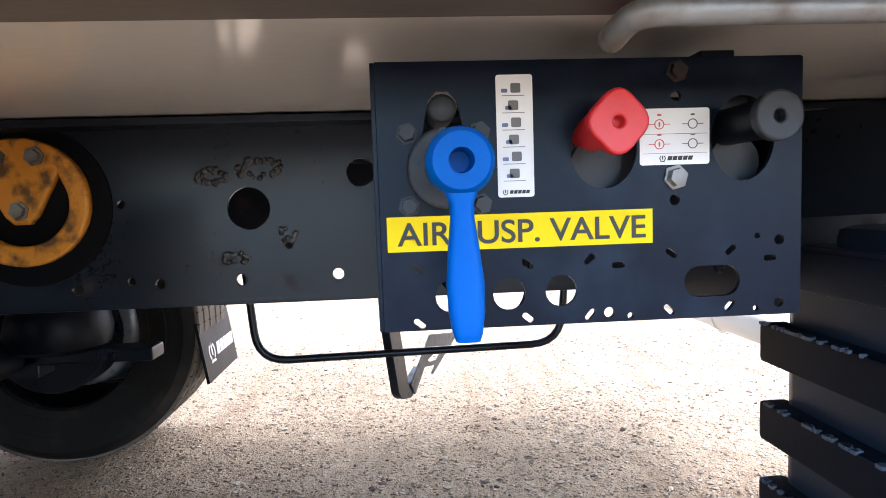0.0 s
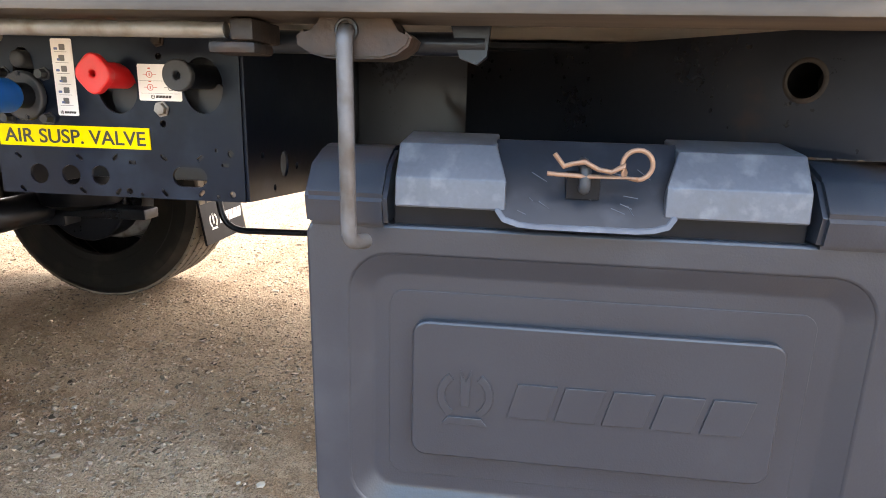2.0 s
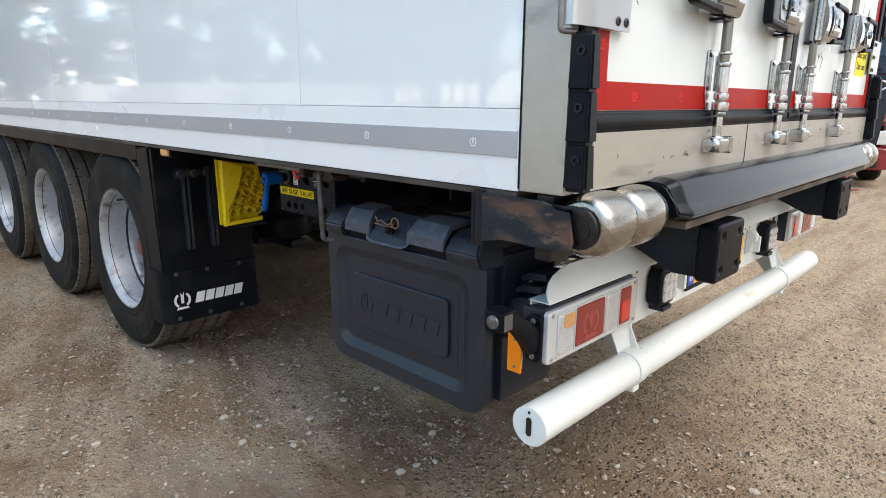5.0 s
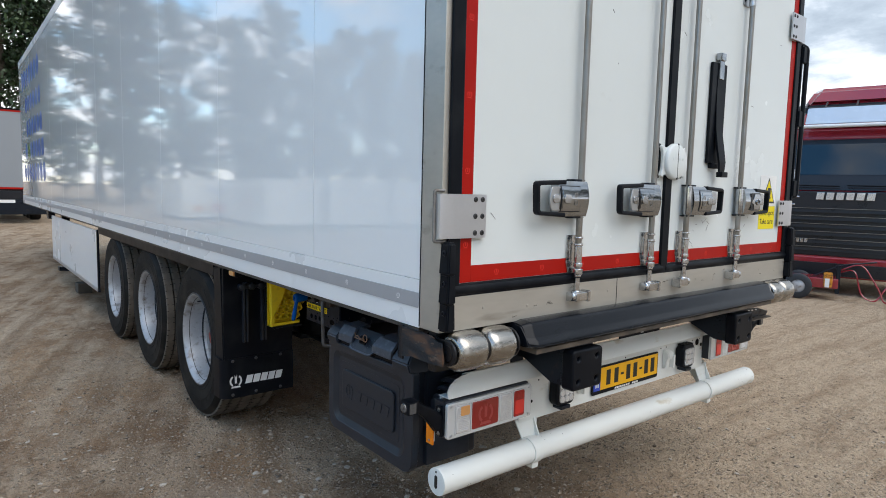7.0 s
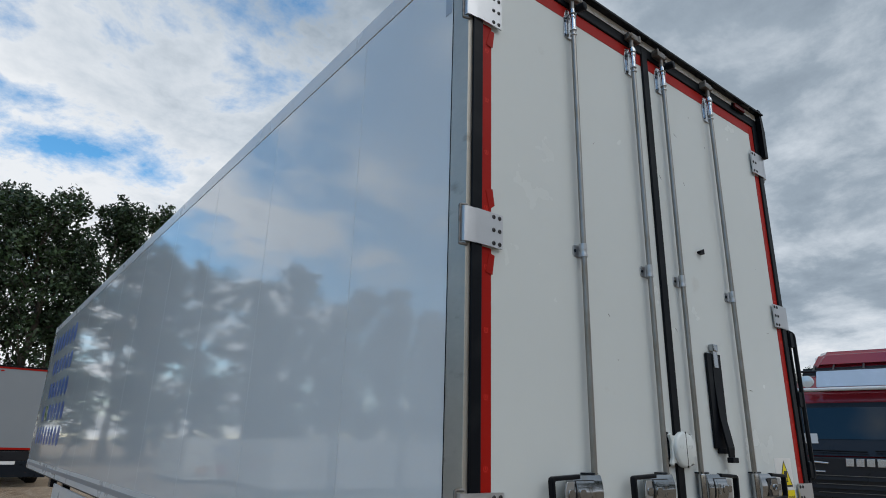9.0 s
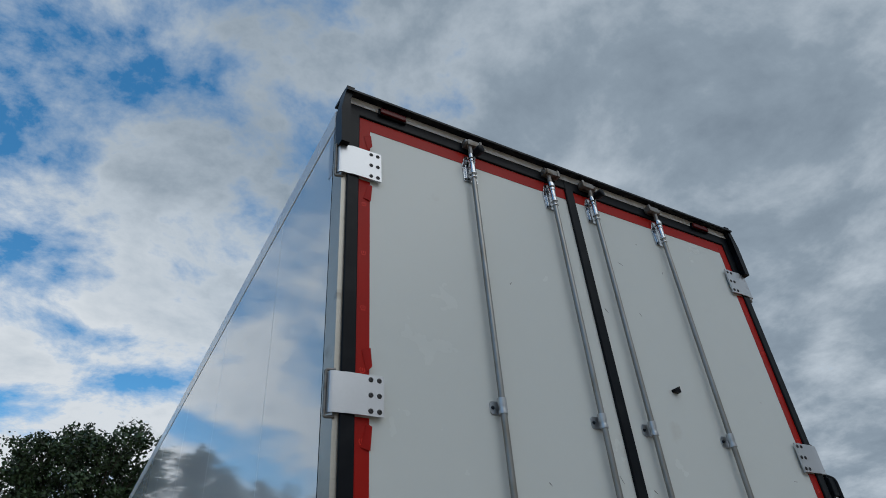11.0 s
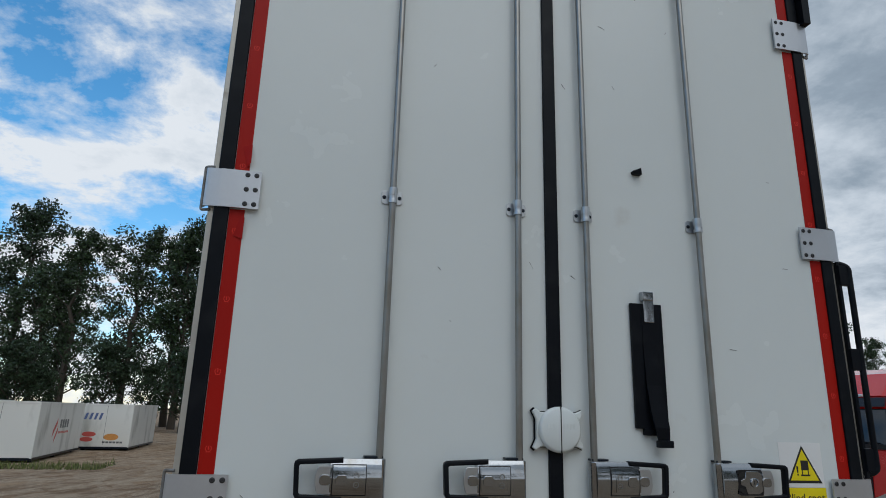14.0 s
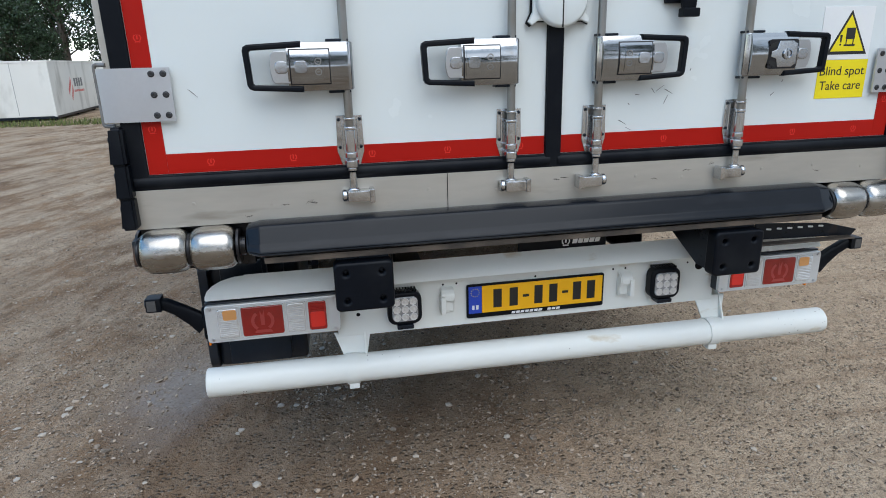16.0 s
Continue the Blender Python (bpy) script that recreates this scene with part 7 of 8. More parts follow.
def small_wheel(parent, x, y, z, r, w, name="wheel"):
    bm = B()
    lathe(bm, [(0, 0.6 * r), (0, 0.9 * r), (0.15 * w, r), (0.85 * w, r), (w, 0.9 * r), (w, 0.6 * r)], (x - w / 2, y, z), (1, 0, 0), 40)
    t = part(name, bm, TYRE, parent)
    bm = B()
    lathe(bm, [(0.05 * w, 0.62 * r), (0.25 * w, 0.5 * r), (0.3 * w, 0.2 * r), (0.2 * w, 0)], (x - w / 2, y, z), (1, 0, 0), 28)
    lathe(bm, [(0.95 * w, 0.62 * r), (0.75 * w, 0.5 * r), (0.7 * w, 0.2 * r), (0.8 * w, 0)], (x - w / 2, y, z), (1, 0, 0), 28)
    part("rim", bm, RIM, t)
    return t


def tractor(at, turn, paint, label):
    """A tractor unit, its front at the origin facing -y, as wide as x."""
    tk = thing("truck", at, label, "truck", "parked trucks")
    tk.rotation_euler = (0, 0, radians(turn))
    w = 1.24
    up_ = 0.16
    bm = B()
    block(bm, [(-w, 0.10, 0.95), (w, 0.10, 0.95), (w, 2.2, 0.95), (-w, 2.2, 0.95)], [(-w + 0.04, 0.12, 1.75), (w - 0.04, 0.12, 1.75), (w - 0.02, 2.2, 1.75), (-w + 0.02, 2.2, 1.75)], 0.06)
    part("lower_cab", bm, paint, tk)
    bm = B()
    block(bm, [(-w + 0.04, 0.14, 1.70), (w - 0.04, 0.14, 1.70), (w - 0.02, 2.2, 1.70), (-w + 0.02, 2.2, 1.70)], [(-w + 0.16, 0.52, 2.62 + up_), (w - 0.16, 0.52, 2.62 + up_), (w - 0.12, 2.2, 2.62 + up_), (-w + 0.12, 2.2, 2.62 + up_)], 0.05)
    cab = part("cab", bm, paint, tk)
    bm = B()
    block(bm, [(-w + 0.14, 0.52, 2.74), (w - 0.14, 0.52, 2.74), (w - 0.14, 2.2, 2.74), (-w + 0.14, 2.2, 2.74)], [(-w + 0.20, 0.86, 3.10), (w - 0.20, 0.86, 3.10), (w - 0.18, 2.2, 3.16), (-w + 0.18, 2.2, 3.16)], 0.07)
    sp_ = B()
    block(sp_, [(-w + 0.42, 0.86, 3.22), (w - 0.42, 0.86, 3.22), (w - 0.25, 2.2, 3.05), (-w + 0.25, 2.2, 3.05)], [(-w + 0.62, 1.10, 3.54), (w - 0.62, 1.10, 3.54), (w - 0.36, 2.2, 3.66), (-w + 0.36, 2.2, 3.66)], 0.09)
    part("roof_spoiler", sp_, paint, cab)
    part("roof", bm, paint, cab)
    bm = B()
    prism(bm, [(-0.96, 0.90, 3.10), (0.96, 0.90, 3.10), (0.94, 0.90, 3.23), (-0.94, 0.90, 3.23)], (0, 0.02, 0))
    for x in (-0.75, -0.45, 0.0, 0.45, 0.75):
        rod(bm, (x, 0.62, 3.13), (x, 0.92, 3.27), 0.018, 8)
    rod(bm, (-1.0, 0.60, 3.14), (1.0, 0.60, 3.14), 0.02, 10)
    part("lamp_rail", bm, GRILLE, cab)
    # windscreen and its dark surround
    bm = B()
    slope = lambda z: 0.14 + (z - 1.70) * 0.38 / (0.92 + up_)
    prism(bm, [(-w + 0.02, slope(1.72) - 0.012, 1.72), (w - 0.02, slope(1.72) - 0.012, 1.72), (w - 0.15, slope(2.58) - 0.012, 2.58), (-w + 0.15, slope(2.58) - 0.012, 2.58)], (0, 0.02, 0.0))
    part("screen_surround", bm, GRILLE, cab)
    bm = B()
    prism(bm, [(-w + 0.13, slope(1.98) - 0.020, 1.98), (w - 0.13, slope(1.98) - 0.020, 1.98), (w - 0.20, slope(2.50) - 0.020, 2.50), (-w + 0.20, slope(2.50) - 0.020, 2.50)], (0, 0.006, 0.0))
    part("windscreen", bm, SCREEN, cab, "dark reflecting windscreen")
    part("paper_card", box(B(), (-0.98, slope(1.94) - 0.026, 1.91), (-0.78, slope(1.94) - 0.0225, 2.07)), STICKER, cab, "white paper card behind the windscreen")
    bm = B()
    for x0, x1 in ((-0.95, -0.1), (0.0, 0.9)):
        tube(bm, [(x0, 0.105, 1.80), (x1, 0.10, 1.785)], 0.012, 6)
    part("wiper", bm, RUBBER, cab)
    bm = B()
    block(bm, [(-0.69, 0.24, 2.83), (0.69, 0.24, 2.83), (0.69, 0.30, 2.83), (-0.69, 0.30, 2.83)], [(-0.68, 0.42, 3.12), (0.68, 0.42, 3.12), (0.68, 0.48, 3.12), (-0.68, 0.48, 3.12)], 0.01)
    part("sun_visor", bm, VISOR, cab, "silver-blue roof board")
    bm = B()
    tube(bm, bend([(-1.10, 0.6, 2.78), (-1.08, 0.22, 2.79), (1.08, 0.22, 2.79), (1.10, 0.6, 2.78)], 0.1), 0.030, 10)
    part("light_bar", bm, STICKER, cab)
    for x in (-1.08, 1.08):
        bm = B()
        lathe(bm, [(0.09, 0.03), (0.06, 0.09), (0, 0.105), (-0.012, 0.098), (-0.02, 0.04), (-0.02, 0)], (x * 0.755, 0.24, 2.93), (0, 1, 0), 24)
        part("spot_lamp", bm, CLEARLENS, cab, "round roof spot lamp")
    for x in (-0.88, 0.0, 0.88):
        part("roof_marker", box(B(), (x - 0.12, 0.44 + up_ * 0.4, 2.575 + up_ * 0.5), (x + 0.12, 0.50 + up_ * 0.4, 2.62 + up_ * 0.5), 0.01), GRILLE, cab)
    # grille: surround, five broad slats, badge bars
    bm = B()
    block(bm, [(-0.98, 0.02, 0.62), (0.98, 0.02, 0.62), (0.98, 0.14, 0.62), (-0.98, 0.14, 0.62)], [(-1.10, 0.07, 1.70), (1.10, 0.07, 1.70), (1.10, 0.16, 1.70), (-1.10, 0.16, 1.70)], 0.02)
    gr_ = part("grille", bm, GRILLE, tk)
    for i in range(6):
        z = 0.72 + 0.128 * i
        wd = 0.88 + 0.022 * i
        bm = B()
        pts = [(-wd, 0.030, z), (-wd + 0.1, -0.005, z - 0.012), (wd - 0.1, -0.005, z - 0.012), (wd, 0.030, z), (wd, 0.032, z + 0.055), (wd - 0.1, 0.005, z + 0.06), (-wd + 0.1, 0.005, z + 0.06), (-wd, 0.032, z + 0.055)]
        prism(bm, pts, (0, 0.04, 0))
        sl_ = part("slat", bm, GRILLE, gr_)
        part("slat_edge", box(B(), (-wd + 0.1, -0.008, z + 0.052), (wd - 0.1, -0.002, z + 0.060)), PIPE, sl_)
    m = Matrix.Translation((0, 0.045, 1.56)) @ Matrix.Rotation(radians(90), 4, "X")
    wrap("badge", sheet_mesh([slant(-0.42 + 0.14 * i, 0.11, 0.12, 0.1) for i in range(6)], 0.02, m, 0.004), SILVER, gr_, "row of silver badge bars")
    wrap("small_badge", sheet_mesh([slant(-0.72 + 0.06 * i, 0.045, 0.06, 0.1) for i in range(4)], 0.012, Matrix.Translation((0, 0.0, 0.84)) @ Matrix.Rotation(radians(90), 4, "X")), SILVER, gr_)
    for x in (-0.92, 0.92):
        s = 1 if x > 0 else -1
        bm = B()
        tube(bm, bend([(x - s * 0.26, 0.04, 1.60), (x - s * 0.02, 0.05, 1.62), (x + s * 0.12, 0.09, 1.56), (x + s * 0.02, 0.05, 1.47), (x - s * 0.20, 0.04, 1.47)], 0.05), 0.018, 8)
        part("handle_trim", bm, SILVER, gr_)
        bm = B()
        block(bm, [(x + s * 0.02, 0.05, 0.66), (x + s * 0.26, 0.12, 0.66), (x + s * 0.26, 0.22, 0.66), (x + s * 0.02, 0.15, 0.66)][::s], [(x + s * 0.05, 0.06, 0.86), (x + s * 0.31, 0.14, 0.90), (x + s * 0.31, 0.24, 0.90), (x + s * 0.05, 0.16, 0.86)][::s], 0.012)
        part("headlamp", bm, CLEARLENS, tk, "clear headlamp")
    # bumper with fog lamps
    bm = B()
    block(bm, [(-w, 0.10, 0.30), (-w + 0.15, 0.0, 0.27), (w - 0.15, 0.0, 0.27), (w, 0.10, 0.30), (w, 0.60, 0.30), (-w, 0.60, 0.30)], [(-w, 0.06, 0.64), (-w + 0.15, -0.05, 0.62), (w - 0.15, -0.05, 0.62), (w, 0.06, 0.64), (w, 0.60, 0.64), (-w, 0.60, 0.64)], 0.03)
    bp = part("bumper", bm, paint, tk)
    for x in (-0.85, 0.85):
        part("fog_lamp", box(B(), (x - 0.16, -0.052, 0.40), (x + 0.16, 0.0, 0.50), 0.015), GRILLE, bp)
    part("bumper_slot", box(B(), (-1.02, -0.056, 0.31), (1.02, 0.0, 0.52), 0.01), GRILLE, bp)
    # mirrors, chassis, wheels
    for s in (-1, 1):
        bm = B()
        box(bm, (min(s * 1.30, s * 1.52), 0.15, 1.75), (max(s * 1.30, s * 1.52), 0.30, 2.40), 0.04)
        tube(bm, [(s * 1.20, 0.45, 2.45), (s * 1.40, 0.25, 2.44)], 0.02, 6)
        tube(bm, [(s * 1.20, 0.40, 1.80), (s * 1.40, 0.25, 1.82)], 0.02, 6)
        part("mirror", bm, GRILLE, tk, "black door mirror")
        part("step_panel", box(B(), (min(s * 1.05, s * 1.22), 0.30, 0.35), (max(s * 1.05, s * 1.22), 0.95, 1.0), 0.03), paint, tk)
        part("side_glass", box(B(), (min(s * 1.10, s * 1.17), 0.65, 1.80), (max(s * 1.10, s * 1.17), 1.40, 2.40), 0.02), SCREEN, cab)
        small_wheel(tk, s * 1.05, 1.45, 0.50, 0.50, 0.32)
        small_wheel(tk, s * 0.95, 5.1, 0.50, 0.50, 0.55)
    part("chassis", box(B(), (-0.45, 0.6, 0.55), (0.45, 6.2, 0.90), 0.03), STEEL, tk)
    part("cab_floor", box(B(), (-1.15, 0.7, 0.60), (1.15, 2.2, 0.97), 0.03), GRILLE, tk)
    return tk


def red_tractor(at, turn):
    """A bright red tractor unit, its front at the origin facing -y."""
    tk = thing("truck", at, "bright red tractor unit with body-coloured grille bars", "truck", "parked trucks")
    tk.rotation_euler = (0, 0, radians(turn))
    w = 1.24
    bm = B()
    block(bm, [(-w, 0.14, 0.72), (-w + 0.22, 0.02, 0.72), (w - 0.22, 0.02, 0.72), (w, 0.14, 0.72), (w, 2.2, 0.72), (-w, 2.2, 0.72)], [(-w + 0.03, 0.20, 1.44), (-w + 0.24, 0.08, 1.44), (w - 0.24, 0.08, 1.44), (w - 0.03, 0.20, 1.44), (w - 0.02, 2.2, 1.44), (-w + 0.02, 2.2, 1.44)], 0.03)
    part("lower_cab", bm, REDCAB2, tk)
    bm = B()
    block(bm, [(-w + 0.03, 0.20, 1.44), (-w + 0.24, 0.09, 1.44), (w - 0.24, 0.09, 1.44), (w - 0.03, 0.20, 1.44), (w - 0.02, 2.2, 1.44), (-w + 0.02, 2.2, 1.44)], [(-w + 0.12, 0.42, 2.20), (-w + 0.30, 0.34, 2.20), (w - 0.30, 0.34, 2.20), (w - 0.12, 0.42, 2.20), (w - 0.10, 2.2, 2.20), (-w + 0.10, 2.2, 2.20)], 0.02)
    cab = part("cab", bm, REDCAB2, tk)
    bm = B()
    block(bm, [(-w + 0.10, 0.40, 2.19), (-w + 0.30, 0.30, 2.19), (w - 0.30, 0.30, 2.19), (w - 0.10, 0.40, 2.19), (w - 0.10, 2.2, 2.19), (-w + 0.10, 2.2, 2.19)], [(-w + 0.34, 0.98, 2.58), (-w + 0.50, 0.90, 2.62), (w - 0.50, 0.90, 2.62), (w - 0.34, 0.98, 2.58), (w - 0.25, 2.2, 2.78), (-w + 0.25, 2.2, 2.78)], 0.05)
    part("roof", bm, REDCAB2, cab)
    lean = lambda z: 0.085 + (z - 1.44) * 0.33
    part("windscreen", prism(B(), [(-w + 0.20, lean(1.50) - 0.012, 1.50), (w - 0.20, lean(1.50) - 0.012, 1.50), (w - 0.27, lean(2.02) - 0.012, 2.02), (-w + 0.27, lean(2.02) - 0.012, 2.02)], (0, 0.02, 0)), SCREEN, cab, "dark reflecting windscreen")
    bm = B()
    for s_ in (-1, 1):
        prism(bm, [(s_ * (w - 0.20), lean(1.46) - 0.006, 1.46), (s_ * (w - 0.10), lean(1.46) + 0.05, 1.46), (s_ * (w - 0.19), lean(2.04) + 0.05, 2.04), (s_ * (w - 0.27), lean(2.04) - 0.006, 2.04)], (0, 0.02, 0))
    box(bm, (-w + 0.20, lean(1.44) - 0.010, 1.425), (w - 0.20, lean(1.44) + 0.04, 1.500), 0.006)
    part("screen_surround", bm, GRILLE, cab)
    part("sun_visor", prism(B(), [(-w + 0.24, 0.20, 2.05), (w - 0.24, 0.20, 2.05), (w - 0.26, 0.28, 2.19), (-w + 0.26, 0.28, 2.19)], (0, 0.03, 0)), GRILLE, cab, "dark sun visor")
    for x in (-0.55, 0.0, 0.55):
        part("roof_marker", box(B(), (x - 0.07, 0.275, 2.205), (x + 0.07, 0.33, 2.245), 0.012), CLEARLENS, cab)
    for x0, x1 in ((-0.90, -0.05), (0.05, 0.95)):
        part("wiper", tube(B(), [(x0, 0.070, 1.535), (x1, 0.072, 1.515)], 0.011, 6), RUBBER, cab)
    # dark field with body-coloured bars across it and one silver line
    fld = part("grille", box(B(), (-0.78, 0.012, 0.74), (0.78, 0.06, 1.30), 0.01), GRILLE, tk)
    for i in range(4):
        z = 0.775 + 0.125 * i
        bm = B()
        block(bm, [(-0.76, 0.014, z), (0.76, 0.014, z), (0.76, 0.05, z), (-0.76, 0.05, z)], [(-0.77, -0.012, z + 0.075), (0.77, -0.012, z + 0.075), (0.77, 0.05, z + 0.085), (-0.77, 0.05, z + 0.085)], 0.008)
        part("bar", bm, REDCAB2, fld)
    part("silver_line", box(B(), (-0.76, -0.020, 1.235), (0.76, 0.0, 1.250), 0.003), SILVER, fld)
    bm = B()
    block(bm, [(-w, 0.16, 0.26), (-w + 0.25, 0.0, 0.24), (w - 0.25, 0.0, 0.24), (w, 0.16, 0.26), (w, 0.7, 0.26), (-w, 0.7, 0.26)], [(-w, 0.14, 0.74), (-w + 0.25, -0.02, 0.73), (w - 0.25, -0.02, 0.73), (w, 0.14, 0.74), (w, 0.7, 0.74), (-w, 0.7, 0.74)], 0.03)
    bp = part("bumper", bm, REDCAB2, tk)
    part("bumper_slot", box(B(), (-0.62, -0.028, 0.40), (0.62, 0.03, 0.56), 0.02), GRILLE, bp)
    for s_ in (-1, 1):
        eye = [(s_ * 0.70, -0.034, 0.63), (s_ * 0.98, -0.026, 0.60), (s_ * 1.19, 0.090, 0.66), (s_ * 1.215, 0.118, 0.90), (s_ * 1.02, -0.004, 0.84), (s_ * 0.78, -0.026, 0.72)]
        part("headlamp", prism(B(), eye[::s_], (0, 0.06, 0)), CLEARLENS, bp, "clear almond-shaped headlamp")
        part("fog_lamp", box(B(), (min(s_ * 0.76, s_ * 0.98), -0.032, 0.40), (max(s_ * 0.76, s_ * 0.98), 0.02, 0.50), 0.02), GRILLE, bp)
        bm = B()
        box(bm, (min(s_ * 1.29, s_ * 1.50), 0.22, 1.50), (max(s_ * 1.29, s_ * 1.50), 0.36, 2.08), 0.04)
        tube(bm, [(s_ * 1.16, 0.45, 2.12), (s_ * 1.40, 0.29, 2.08)], 0.02, 6)
        part("mirror", bm, GRILLE, tk, "black door mirror")
        part("side_glass", box(B(), (min(s_ * 1.14, s_ * 1.20), 0.70, 1.50), (max(s_ * 1.14, s_ * 1.20), 1.40, 2.05), 0.02), SCREEN, cab)
        small_wheel(tk, s_ * 1.05, 1.45, 0.50, 0.50, 0.32)
        small_wheel(tk, s_ * 0.95, 5.1, 0.50, 0.50, 0.55)
    part("chassis", box(B(), (-0.45, 0.6, 0.55), (0.45, 6.2, 0.90), 0.03), STEEL, tk)
    part("cab_floor", box(B(), (-1.15, 0.7, 0.50), (1.15, 2.2, 0.73), 0.03), GRILLE, tk)
    return tk


tractor((8.85, 2.15, -0.02), -76, REDCAB, "dark red tractor unit with roof spoiler, tinted visor and black grille")
red_tractor((7.30, 6.72, -0.02), -82)

# small service trolley in front of the truck
TRO = thing("service_trolley", (8.10, 2.35, -0.02), "small red and yellow service trolley with grey wheels and loose hoses", "trolley")
TRO.rotation_euler = (0, 0, radians(-70))
bm = B()
box(bm, (-0.25, -0.10, 0.18), (0.42, 0.40, 0.34), 0.02)
part("deck", bm, REDCAB, TRO)
part("battery_case", box(B(), (0.22, -0.13, 0.20), (0.34, 0.10, 0.42), 0.015), HOOKY, TRO)
part("case_label", box(B(), (0.24, -0.134, 0.20), (0.30, -0.128, 0.34)), STICKER, TRO)
part("mast", box(B(), (0.38, -0.05, 0.10), (0.44, 0.05, 0.55), 0.01), STEEL, TRO)
for y in (-0.16, 0.42):
    bm = B()
    lathe(bm, [(-0.05, 0.10), (-0.05, 0.17), (-0.03, 0.195), (0.03, 0.195), (0.05, 0.17), (0.05, 0.10)], (-0.12, y, 0.195), (0, 1, 0), 28)
    t = part("wheel", bm, GREYPL, TRO, "grey pneumatic wheel")
    bm = B()
    lathe(bm, [(-0.03, 0.11), (-0.045, 0.06), (-0.05, 0)], (-0.12, y, 0.195), (0, 1, 0), 20)
    part("rim", bm, RIM, t)
for k, (mt, pts) in enumerate(((REDCAB, [(0.40, 0.0, 0.45), (0.7, -0.1, 0.62), (0.95, -0.12, 0.20), (1.0, -0.1, 0.02), (1.2, 0.0, 0.03)]), (REDCAB, [(0.40, 0.02, 0.42), (0.62, -0.06, 0.52), (0.72, -0.1, 0.10), (0.9, -0.14, 0.02), (1.05, -0.05, 0.30), (1.3, 0.2, 0.6)]), (STEEL, [(0.1, 0.0, 0.36), (0.45, -0.02, 0.56), (0.9, 0.1, 0.62)]))):
    part("hose", tube(B(), bend(pts, 0.15, 5), 0.012, 6), mt, TRO)

# curtain trailer standing ahead
CT = thing("curtain_trailer", (-0.92, 25.4, 0.06), "grey curtain trailer with red edge lines seen from behind", "trailer")
body = part("body", box(B(), (-1.275, 0, 1.15), (1.275, 13, 4.0), 0.02), CURTAIN, CT)
bm = B()
for lo_, hi_ in (((-1.275, -0.012, 1.15), (1.275, -0.004, 1.22)), ((-1.275, -0.012, 3.90), (1.275, -0.004, 3.96)), ((-1.20, -0.012, 1.22), (-1.15, -0.004, 3.90)), ((1.15, -0.012, 1.22), (1.20, -0.004, 3.90))):
    box(bm, lo_, hi_)
part("edge_line", bm, REDTAPE, body)
part("roof_edge", box(B(), (-1.285, -0.03, 3.965), (1.285, 0.2, 4.02), 0.005), RUBBER, body)
wrap("door_mark", bars([slant(0, 0.10, 0.05), slant(0.14, 0.10, 0.05), slant(0.28, 0.10, 0.05)], rear(-1.05, -0.006, 3.80), 0.004), REDTAPE, body)
wrap("speed_mark", bars([ring2(0, 0, 0.11, 20), ring2(0, 0, 0.085, 20)], rear(-1.02, -0.006, 1.48), 0.004), REDTAPE, body)
part("rear_bumper", box(B(), (-1.25, -0.02, 0.24), (1.25, 0.10, 0.78), 0.02), STEEL, CT)
part("lamp_beam", box(B(), (-1.25, 0.0, 0.78), (1.25, 0.12, 1.10), 0.02), GRILLE, CT)
for sx in (-1, 1):
    a, b = sorted((sx * 1.20, sx * 0.75))
    part("marking_board", box(B(), (a, -0.03, 0.62), (b, -0.018, 0.78)), ORANGE, CT)
    part("tail_lamp", box(B(), (a, -0.04, 0.84), (b, -0.002, 0.95), 0.01), REDLENS, CT)
part("plate", box(B(), (-0.26, -0.03, 0.66), (0.26, -0.021, 0.77)), STICKER, CT)
for sx in (-1, 1):
    for i in range(3):
        small_wheel(CT, sx * 1.07, 2.6 + 1.31 * i, 0.415, 0.5, 0.385)
part("chassis", box(B(), (-0.6, 0.2, 0.7), (0.6, 12, 1.15)), STEEL, CT)


